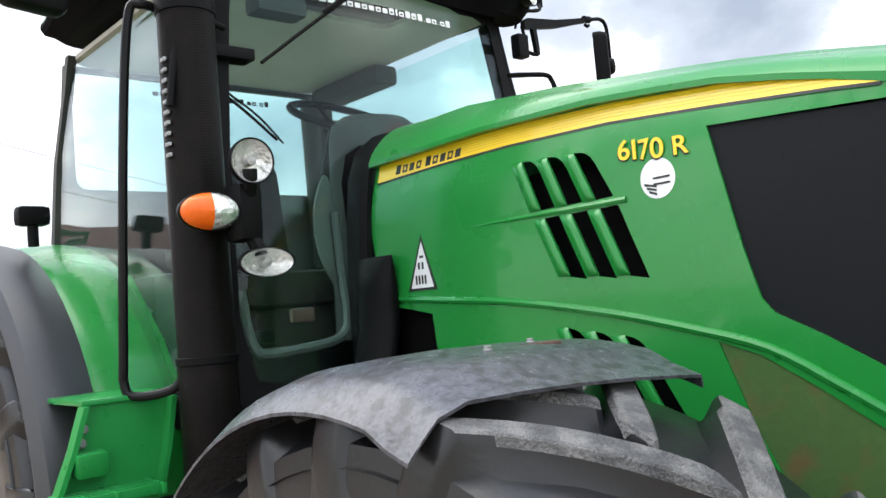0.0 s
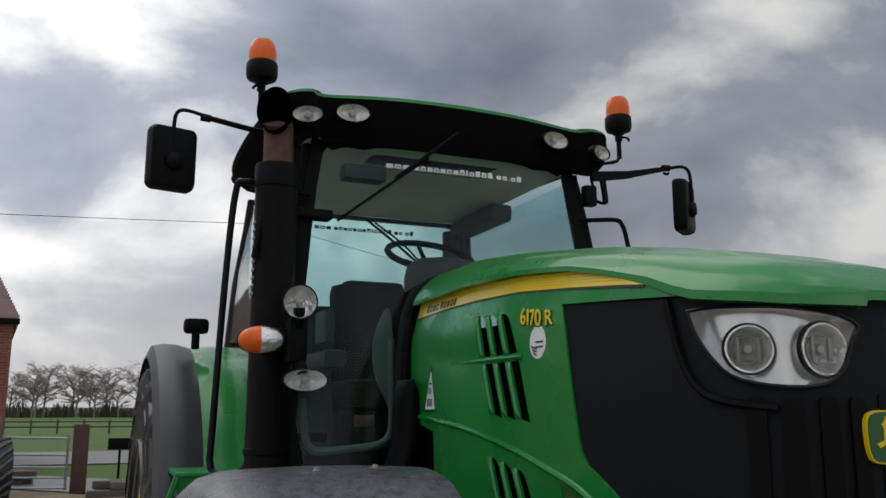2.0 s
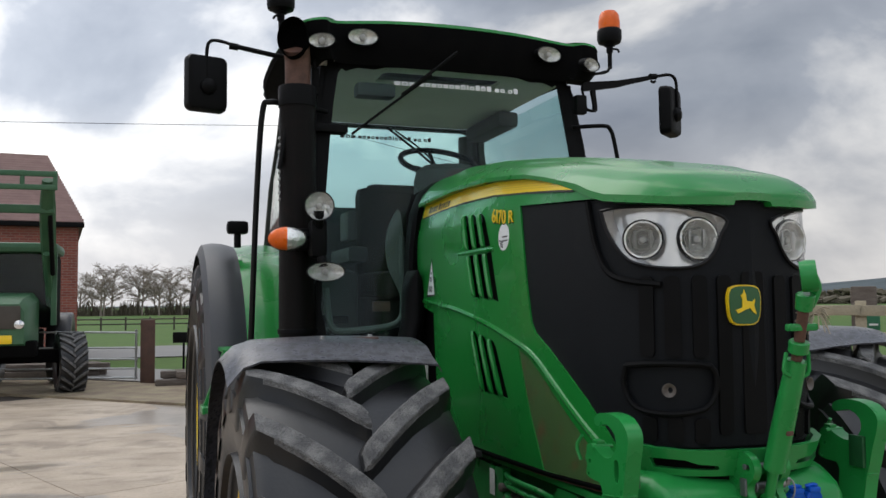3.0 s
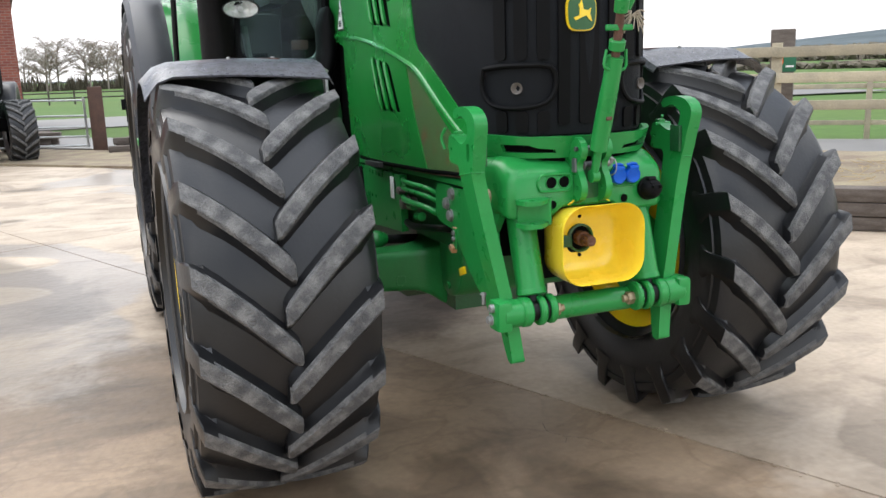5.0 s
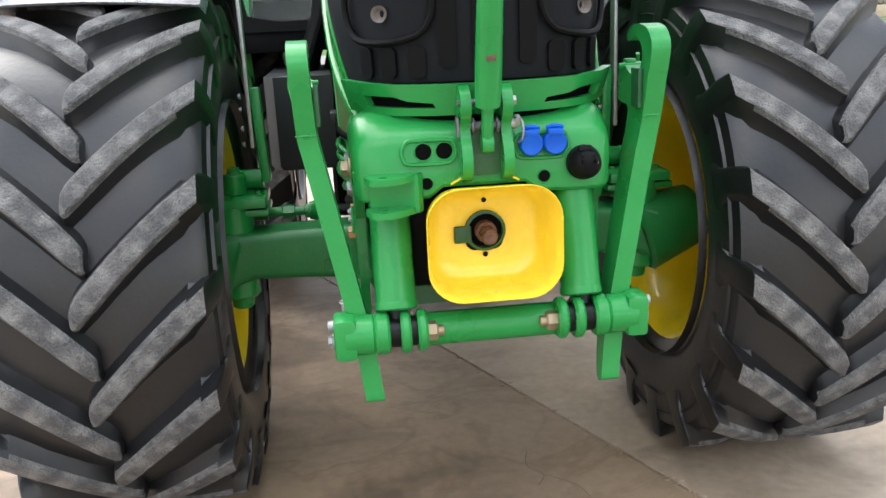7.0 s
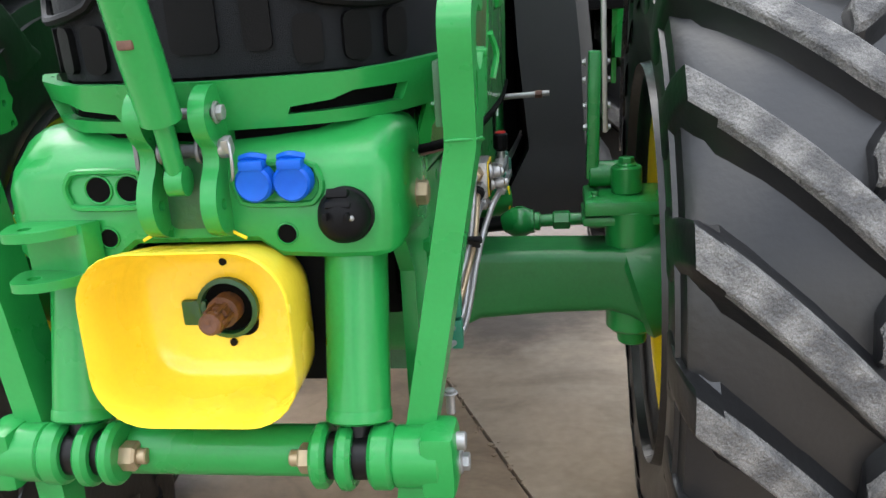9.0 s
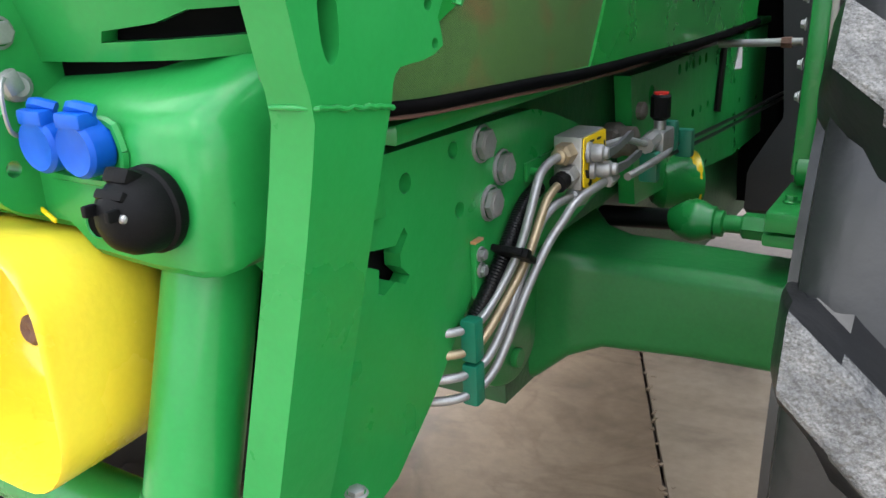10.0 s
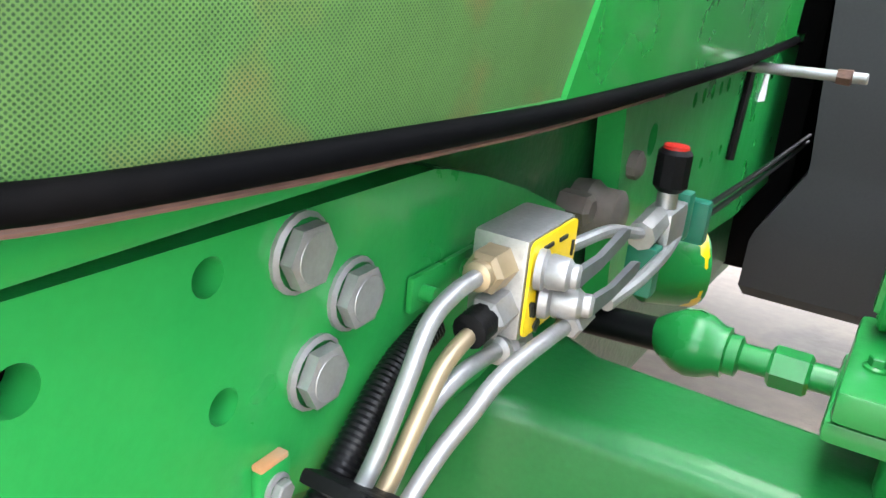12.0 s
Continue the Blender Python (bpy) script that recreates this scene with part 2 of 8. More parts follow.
WHITE = material("white_print", (0.75, 0.76, 0.76), 0.5, tone=(0.66, 0.67, 0.67), scale=30, amount=0.4)
BLACK_PRINT = material("black_print", (0.012, 0.012, 0.012), 0.5)
TEAL = material("teal_clip_plastic", (0.004, 0.15, 0.085), 0.45, tone=(0.004, 0.1, 0.06), scale=20, amount=0.5)
RED = material("red_plastic", (0.45, 0.02, 0.015), 0.4)
DARK_STEEL = material("dull_lever_steel", (0.16, 0.165, 0.175), 0.45, metal=0.6, tone=(0.1, 0.1, 0.105), scale=30, amount=0.6)
SEAL = material("rubber_seal", (0.002, 0.002, 0.0023), 0.62, spec=0.02, tone=(0.006, 0.005, 0.0045), scale=11, amount=0.5, low=0.5, high=0.75, grain=90, grain_amount=0.3)
OCHRE = material("ochre_print", (0.55, 0.4, 0.02), 0.4)
BADGE_GREEN = material("badge_green", (0.02, 0.1, 0.03), 0.35)


def mesh_material(name, color, hole, rust, pitch, spec=0.4):
    """Perforated sheet: rows of staggered dark holes in y and z, with rusty patches."""
    mat = material(name, color, 0.45, tone=rust, scale=14, amount=0.8, low=0.52, high=0.72, grain=60, grain_amount=0.2, spec=spec)
    nodes, links = mat.node_tree.nodes, mat.node_tree.links
    shader = nodes["Principled BSDF"]
    base = shader.inputs["Base Color"].links[0].from_socket
    where = nodes.new("ShaderNodeTexCoord")
    split = nodes.new("ShaderNodeSeparateXYZ")
    links.new(where.outputs["Object"], split.inputs["Vector"])

    def wave(how):
        total = nodes.new("ShaderNodeMath")
        total.operation = how
        links.new(split.outputs["Y"], total.inputs[0])
        links.new(split.outputs["Z"], total.inputs[1])
        turn = nodes.new("ShaderNodeMath")
        turn.operation = "MULTIPLY"
        turn.inputs[1].default_value = math.pi / pitch
        links.new(total.outputs[0], turn.inputs[0])
        s = nodes.new("ShaderNodeMath")
        s.operation = "SINE"
        links.new(turn.outputs[0], s.inputs[0])
        sq = nodes.new("ShaderNodeMath")
        sq.operation = "MULTIPLY"
        links.new(s.outputs[0], sq.inputs[0])
        links.new(s.outputs[0], sq.inputs[1])
        return sq

    dots = nodes.new("ShaderNodeMath")
    dots.operation = "MULTIPLY"
    links.new(wave("ADD").outputs[0], dots.inputs[0])
    links.new(wave("SUBTRACT").outputs[0], dots.inputs[1])
    cut = nodes.new("ShaderNodeMapRange")
    cut.inputs["From Min"].default_value, cut.inputs["From Max"].default_value = 0.22, 0.4
    links.new(dots.outputs[0], cut.inputs["Value"])
    mix = nodes.new("ShaderNodeMixRGB")
    mix.inputs["Color2"].default_value = (*hole, 1)
    links.new(cut.outputs["Result"], mix.inputs["Fac"])
    links.new(base, mix.inputs["Color1"])
    links.new(mix.outputs["Color"], shader.inputs["Base Color"])
    relief = nodes.new("ShaderNodeBump")
    relief.invert = True
    relief.inputs["Strength"].default_value, relief.inputs["Distance"].default_value = 0.6, 0.002
    links.new(cut.outputs["Result"], relief.inputs["Height"])
    links.new(relief.outputs["Normal"], shader.inputs["Normal"])
    return mat


MESH_GREEN = mesh_material("green_mesh", (0.064, 0.14, 0.034), (0.014, 0.05, 0.013), (0.17, 0.088, 0.036), 0.0025)
GUARD_BLACK = mesh_material("perforated_black_guard", (0.0075, 0.006, 0.0055), (0.002, 0.0018, 0.0018), (0.014, 0.009, 0.008), 0.0085, 0.1)
MOUTH_BLACK = material("exhaust_soot", (0.0016, 0.0016, 0.0016), 0.95, spec=0.02, tone=(0.0025, 0.0022, 0.002))


# ---- mesh helpers ----
from mathutils.geometry import delaunay_2d_cdt


def part(name, bm, mat, parent=None, label="", m=None, angle=34):
    """Links a bmesh as one mesh object under its thing."""
    mesh = bpy.data.meshes.new(name)
    bmesh.ops.recalc_face_normals(bm, faces=bm.faces)
    bm.to_mesh(mesh)
    bm.free()
    for face in mesh.polygons:
        face.use_smooth = True
    mesh.set_sharp_from_angle(angle=radians(angle))
    for one in mat if isinstance(mat, (list, tuple)) else [mat]:
        mesh.materials.append(one)
    ob = new(name, mesh)
    if parent is not None:
        ob.parent = parent
    if m is not None:
        ob.matrix_basis = m
    if label:
        tagged(ob, label)
    return ob


def again(ob, m, parent=None):
    """Another object on the same mesh, with no parts of its own."""
    twin = new(ob.name.split(".")[0], ob.data)
    twin.parent = parent if parent is not None else ob.parent
    twin.matrix_basis = m
    return twin


def thing(name, label, category, group="", at=(0, 0, 0)):
    ob = new(name)
    ob.empty_display_size = 0.2
    ob.location = at
    return tagged(ob, label, category, group)


def faces_of(bm, verts, faces, mat=0):
    made = [bm.verts.new(v) for v in verts]
    for f in faces:
        try:
            bm.faces.new([made[i] for i in f]).material_index = mat
        except ValueError:
            pass
    return made


def box(bm, c, size, bevel=0.004, m=None, mat=0):
    """A bevelled block; m turns it about its own centre."""
    tmp = bmesh.new()
    bmesh.ops.create_cube(tmp, size=1.0)
    bmesh.ops.scale(tmp, vec=size, verts=tmp.verts)
    if bevel:
        bmesh.ops.bevel(tmp, geom=tmp.edges[:], offset=min(bevel, 0.45 * min(size)), segments=2, profile=0.6, affect="EDGES")
    place = Matrix.Translation(c) @ (m if m is not None else Matrix())
    tmp.verts.index_update()
    faces_of(bm, [place @ v.co for v in tmp.verts], [[v.index for v in f.verts] for f in tmp.faces], mat)
    tmp.free()


def frame_on(axis):
    """Two directions square to axis."""
    axis = Vector(axis).normalized()
    side = axis.cross(Vector((0, 0, 1)) if abs(axis.z) < 0.9 else Vector((0, 1, 0))).normalized()
    return axis, side, axis.cross(side)


def lathe(bm, profile, origin, axis, n=24, mat=0, closed=False, squash=(1, 1), caps=False):
    """Turns (radius, height) pairs round an axis."""
    axis, u, v = frame_on(axis)
    origin = Vector(origin)
    verts, faces = [], []
    for r, h in profile:
        for k in range(n):
            a = 2 * math.pi * k / n
            verts.append(origin + axis * h + (u * math.cos(a) * squash[0] + v * math.sin(a) * squash[1]) * max(r, 1e-5))
    rows = len(profile)
    for i in range(rows if closed else rows - 1):
        j = (i + 1) % rows
        for k in range(n):
            faces.append((i * n + k, i * n + (k + 1) % n, j * n + (k + 1) % n, j * n + k))
    if caps and not closed:
        if profile[0][0] > 1e-4:
            faces.append(tuple(range(n)))
        if profile[-1][0] > 1e-4:
            faces.append(tuple(range((rows - 1) * n, rows * n)))
    faces_of(bm, verts, faces, mat)


def rod(bm, a, b, r, r2=None, n=16, mat=0, bevel=0.0):
    """A round bar from a to b, its ends broken by a small bevel."""
    a, b = Vector(a), Vector(b)
    far = (b - a).length
    r2 = r if r2 is None else r2
    e = min(bevel if bevel else 0.12 * min(r, r2), far * 0.3)
    lathe(bm, [(r - e, 0), (r, e), (r2, far - e), (r2 - e, far)], a, b - a, n, mat, caps=True)


def curve_points(points, steps=6):
    """A smooth line through the points."""
    p = [Vector(q) for q in points]
    p = [2 * p[0] - p[1]] + p + [2 * p[-1] - p[-2]]
    out = []
    for i in range(1, len(p) - 2):
        for k in range(steps):
            t = k / steps
            out.append(0.5 * ((2 * p[i]) + (p[i + 1] - p[i - 1]) * t + (2 * p[i - 1] - 5 * p[i] + 4 * p[i + 1] - p[i + 2]) * t * t
                              + (3 * p[i] - p[i - 1] - 3 * p[i + 1] + p[i + 2]) * t ** 3))
    return out + [p[-2]]


def tube(bm, points, r, n=8, steps=6, mat=0, ridges=0.0, flat=1.0):
    """A pipe along a smooth line; r may be one radius or one for each point; ridges make a ribbed hose."""
    line = curve_points(points, steps) if steps > 1 else [Vector(q) for q in points]
    count = len(line)
    radii = [r] * count if not isinstance(r, (list, tuple)) else [float(np.interp(i / (count - 1) * (len(r) - 1), range(len(r)), r)) for i in range(count)]
    tangents = [(line[min(i + 1, count - 1)] - line[max(i - 1, 0)]).normalized() for i in range(count)]
    _, u, _ = frame_on(tangents[0])
    verts, faces = [], []
    for i in range(count):
        u = (u - tangents[i] * u.dot(tangents[i])).normalized()
        v = tangents[i].cross(u)
        rr = radii[i] * (1 + (ridges if i % 2 else 0))
        for k in range(n):
            a = 2 * math.pi * k / n
            verts.append(line[i] + (u * math.cos(a) * flat + v * math.sin(a)) * rr)
    for i in range(count - 1):
        for k in range(n):
            faces.append((i * n + k, i * n + (k + 1) % n, (i + 1) * n + (k + 1) % n, (i + 1) * n + k))
    faces.append(tuple(range(n)))
    faces.append(tuple(range((count - 1) * n, count * n)))
    faces_of(bm, verts, faces, mat)


def loft(bm, loops, caps=True, mat=0, closed=True):
    n = len(loops[0])
    verts = [v for loop in loops for v in loop]
    faces = []
    for i in range(len(loops) - 1):
        for k in range(n if closed else n - 1):
            faces.append((i * n + k, i * n + (k + 1) % n, (i + 1) * n + (k + 1) % n, (i + 1) * n + k))
    if caps:
        faces += [tuple(range(n)), tuple(range((len(loops) - 1) * n, len(loops) * n))]
    faces_of(bm, verts, faces, mat)


def inside(p, loop):
    x, y, hit = p[0], p[1], False
    for i in range(len(loop)):
        (x1, y1), (x2, y2) = loop[i - 1], loop[i]
        if (y1 > y) != (y2 > y) and x < (x2 - x1) * (y - y1) / (y2 - y1) + x1:
            hit = not hit
    return hit


def sheet(bm, outer, holes, place, thick=0.01, grid=0.0, mat=0, rim_mat=None):
    """A plate cut to an outline, with holes that go through, laid on the surface place(u, v, depth). grid: spacing of inner points for bent plates."""
    loops = [list(outer)] + [list(h) for h in holes]
    if grid:
        fine = []
        for loop in loops:
            cut = []
            for i in range(len(loop)):
                a, b = Vector(loop[i]), Vector(loop[(i + 1) % len(loop)])
                k = max(1, int((b - a).length / grid))
                cut += [tuple(a.lerp(b, j / k)) for j in range(k)]
            fine.append(cut)
        loops = fine
    points, edges = [], []
    for loop in loops:
        first = len(points)
        points += [Vector(p[:2]) for p in loop]
        edges += [(first + i, first + (i + 1) % len(loop)) for i in range(len(loop))]
    if grid:
        us, vs = [p[0] for p in loops[0]], [p[1] for p in loops[0]]
        for a in np.arange(min(us) + grid / 2, max(us), grid):
            for b in np.arange(min(vs) + grid / 2, max(vs), grid):
                if inside((a, b), loops[0]) and not any(inside((a, b), h) for h in loops[1:]):
                    points.append(Vector((a, b)))
    vs, _, tris, *_ = delaunay_2d_cdt(points, edges, [], 0, 1e-6)
    keep = []
    for t in tris:
        c = sum((vs[i] for i in t), Vector((0, 0))) / len(t)
        if inside(c, loops[0]) and not any(inside(c, h) for h in loops[1:]):
            keep.append(list(t))
    front = [bm.verts.new(place(p[0], p[1], 0.0)) for p in vs]
    rear = [bm.verts.new(place(p[0], p[1], thick)) for p in vs]
    count = {}
    for t in keep:
        for i in range(3):
            e = (t[i], t[(i + 1) % 3])
            count[tuple(sorted(e))] = count.get(tuple(sorted(e)), []) + [e]
        try:
            bm.faces.new([front[i] for i in t]).material_index = mat
            bm.faces.new([rear[i] for i in reversed(t)]).material_index = mat
        except ValueError:
            pass
    for pair in count.values():
        if len(pair) == 1:
            a, b = pair[0]
            try:
                bm.faces.new([front[b], front[a], rear[a], rear[b]]).material_index = mat if rim_mat is None else rim_mat
            except ValueError:
                pass
    loose = [v for v in front + rear if not v.link_faces]
    bmesh.ops.delete(bm, geom=loose, context="VERTS")


def ring(cx, cy, r, n=20, ry=None, turn=0.0):
    return [(cx + r * math.cos(2 * math.pi * k / n + turn), cy + (ry or r) * math.sin(2 * math.pi * k / n + turn)) for k in range(n)]


def rounded(x0, y0, x1, y1, r, n=5):
    """A rectangle with round corners, as an outline."""
    out = []
    for cx, cy, a in ((x1 - r, y1 - r, 0), (x0 + r, y1 - r, 90), (x0 + r, y0 + r, 180), (x1 - r, y0 + r, 270)):
        out += [(cx + r * math.cos(radians(a + 90 * k / n)), cy + r * math.sin(radians(a + 90 * k / n))) for k in range(n + 1)]
    return out


def smooth_loop(points, steps=4):
    """A closed outline rounded through its points."""
    n, out = len(points), []
    p = [Vector(q) for q in points]
    for i in range(n):
        a, b, c, d = p[i - 1], p[i], p[(i + 1) % n], p[(i + 2) % n]
        for k in range(steps):
            t = k / steps
            q = 0.5 * ((2 * b) + (c - a) * t + (2 * a - 5 * b + 4 * c - d) * t * t + (3 * b - a - 3 * c + d) * t ** 3)
            out.append((q.x, q.y))
    return out


def on_x(x, sign=1):
    """Plates square to x: u is y, v is z; depth goes inwards."""
    return lambda u, v, d: Vector((sign * (x - d), u, v))


def on_y(y):
    """Plates square to y: u is x, v is z; depth goes backwards."""
    return lambda u, v, d: Vector((u, y + d, v))


def on_z(z):
    return lambda u, v, d: Vector((u, v, z - d))


def ball(bm, c, r, scale=(1, 1, 1), n=16, mat=0):
    tmp = bmesh.new()
    bmesh.ops.create_uvsphere(tmp, u_segments=n, v_segments=max(6, n // 2), radius=r)
    tmp.verts.index_update()
    faces_of(bm, [Vector(c) + Vector((v.co.x * scale[0], v.co.y * scale[1], v.co.z * scale[2])) for v in tmp.verts], [[v.index for v in f.verts] for f in tmp.faces], mat)
    tmp.free()


def bolt(bm, c, axis, r=0.012, h=0.01, flange=1.35, mat=0):
    """A flanged hexagon head standing on c."""
    lathe(bm, [(r * flange, 0), (r * flange, 0.2 * h), (r * 1.05, 0.35 * h)], c, axis, 18, mat)
    a = Vector(axis).normalized()
    lathe(bm, [(r, 0.3 * h), (r, 0.9 * h), (r * 0.86, h)], c, a, 6, mat, caps=True)


def lettering(name, text, size, mat, parent, m, depth=0.001, label="", bold=0.0):
    """Flat raised letters in the built-in font, as a mesh."""
    data = bpy.data.curves.new(name, "FONT")
    data.body, data.size, data.extrude, data.align_x, data.align_y, data.offset = text, size, depth, "CENTER", "CENTER", bold
    tmp = new(name + "_outline", data)
    bpy.context.view_layer.update()
    mesh = bpy.data.meshes.new_from_object(tmp.evaluated_get(bpy.context.evaluated_depsgraph_get()))
    bpy.data.objects.remove(tmp)
    bpy.data.curves.remove(data)
    mesh.materials.clear()
    mesh.materials.append(mat)
    ob = new(name, mesh)
    ob.parent = parent
    ob.matrix_basis = m
    if label:
        tagged(ob, label)
    return ob


def at_axes(origin, right, up):
    """A pose whose x runs along right and y along up."""
    x = Vector(right).normalized()
    z = x.cross(Vector(up)).normalized()
    y = z.cross(x)
    return Matrix.Translation(origin) @ Matrix((x, y, z)).transposed().to_4x4()


# ---- the tractor: nose towards -y, its left side towards +x, front axle over the origin ----
tractor = thing("tractor", "green and yellow farm tractor with front linkage parked on the concrete", "tractor")
SIDES = (-1, 1)

# the bonnet's outline seen from above: half width and y, from the rear to the middle of the nose
PLAN = [(0.28, 1.2), (0.305, 0.7), (0.322, 0.3), (0.328, 0.0), (0.328, -0.35), (0.322, -0.5), (0.302, -0.62), (0.268, -0.715), (0.22, -0.785), (0.15, -0.828), (0.0, -0.848)]
CX = 0.022
PLAN_U = [1.2, 0.7, 0.3, 0.0, -0.35]
for (xa, ya), (xb, yb) in zip(PLAN[4:], PLAN[5:]):
    PLAN_U.append(PLAN_U[-1] - math.hypot(xb - xa, yb - ya))
NOSE_U = PLAN_U[-1]
PLAN_LINE = curve_points([(x, y, u) for (x, y), u in zip(PLAN, PLAN_U)], 8)
LINE_U = [-p.z for p in PLAN_LINE]
LINE_X, LINE_Y = [p.x for p in PLAN_LINE], [p.y for p in PLAN_LINE]


def skin(sign=-1, off=0.0):
    """The bonnet's side as a surface: u runs along y and round the nose, v is the height; depth goes inwards."""
    def place(u, v, d):
        x, y = float(np.interp(-u, LINE_U, LINE_X)), float(np.interp(-u, LINE_U, LINE_Y))
        a, b = float(np.interp(-u + 0.01, LINE_U, LINE_X)), float(np.interp(-u + 0.01, LINE_U, LINE_Y))
        c, e = float(np.interp(-u - 0.01, LINE_U, LINE_X)), float(np.interp(-u - 0.01, LINE_U, LINE_Y))
        out = Vector((c - a, e - b, 0)).normalized().cross(Vector((0, 0, 1)))
        out = Vector((abs(out.x), -abs(out.y) if u < -0.3 else out.y, 0)) if u > NOSE_U + 0.002 else Vector((0, -1, 0))
        belly = 0.012 * math.sin(max(0.0, min(1.0, (2.1 - v) / 0.95)) * math.pi) - 0.03 * max(0.0, v - 2.0) / 0.13
        q = Vector((x, y, v)) + out * (belly + off - d)
        return Vector((CX + sign * max(q.x, 0.0), q.y, q.z))
    return place


def edge_height(y):
    return float(np.interp(-y, [-1.2, -0.6, -0.144, 0.2, 0.5, 0.62, 0.84], [2.152, 2.155, 2.137, 2.098, 2.026, 1.982, 1.952]))


def crown_height(y):
    return float(np.interp(-y, [-1.2, -0.8, -0.395, 0.066, 0.3, 0.55, 0.7, 0.78, 0.83, 0.862], [2.295, 2.277, 2.235, 2.168, 2.127, 2.076, 2.045, 2.02, 1.985, 1.956]))


def soft_corners(points, radii, n=4):
    """An outline with each corner rounded by its own radius."""
    out = []
    for i, p in enumerate(points):
        p, a, b = Vector(p), Vector(points[i - 1]), Vector(points[(i + 1) % len(points)])
        r = radii[i] if isinstance(radii, (list, tuple)) else radii
        u, v = p + (a - p).normalized() * r, p + (b - p).normalized() * r
        for k in range(n + 1):
            t = k / n
            q = u * (1 - t) ** 2 + p * 2 * t * (1 - t) + v * t * t
            out.append((q.x, q.y))
    return out


SLOT_UP = [[(0.446 - 0.092 * k, 2.017 - 0.006 * k), (0.388 - 0.092 * k, 2.012 - 0.006 * k), (0.320 - 0.092 * k, 1.878), (0.386 - 0.092 * k, 1.876)] for k in range(3)]
SLOT_MID = [[(0.375 - 0.092 * k, 1.854), (0.309 - 0.092 * k, 1.856), (0.236 - 0.092 * k, 1.686 - 0.006 * k), (0.302 - 0.092 * k, 1.698 - 0.006 * k)] for k in range(3)]
SLOT_LOW = [[(0.328 - 0.088 * k, 1.57 - 0.012 * k), (0.272 - 0.088 * k, 1.562 - 0.012 * k), (0.164 - 0.088 * k, 1.348), (0.224 - 0.088 * k, 1.352)] for k in range(3)]
SLOTS = [(h, (0.008, 0.034, 0.006, 0.006)) for h in SLOT_UP] + [(h, (0.006, 0.006, 0.006, 0.008)) for h in SLOT_MID] + [(h, (0.008, 0.034, 0.006, 0.008)) for h in SLOT_LOW]
BLACK_EDGE = [(-0.125, 1.993), (-0.15, 1.88), (-0.185, 1.72), (-0.214, 1.612), (-0.24, 1.58), (-0.34, 1.53), (-0.45, 1.465), (-0.54, 1.4), (-0.62, 1.325), (-0.69, 1.245)]
MESH_HOLE = [(-0.105, 1.525), (-0.2, 1.495), (-0.32, 1.425), (-0.44, 1.345), (-0.54, 1.278), (-0.62, 1.235), (-0.683, 1.198), (-0.69, 1.171), (-0.5, 1.166), (-0.262, 1.156), (-0.175, 1.33)]
LAMP = smooth_loop([(-0.615, 1.925), (-0.72, 1.926), (-0.83, 1.92), (-0.965, 1.893), (-0.955, 1.85), (-0.925, 1.79), (-0.875, 1.762), (-0.79, 1.763), (-0.71, 1.785), (-0.655, 1.845)], 3)

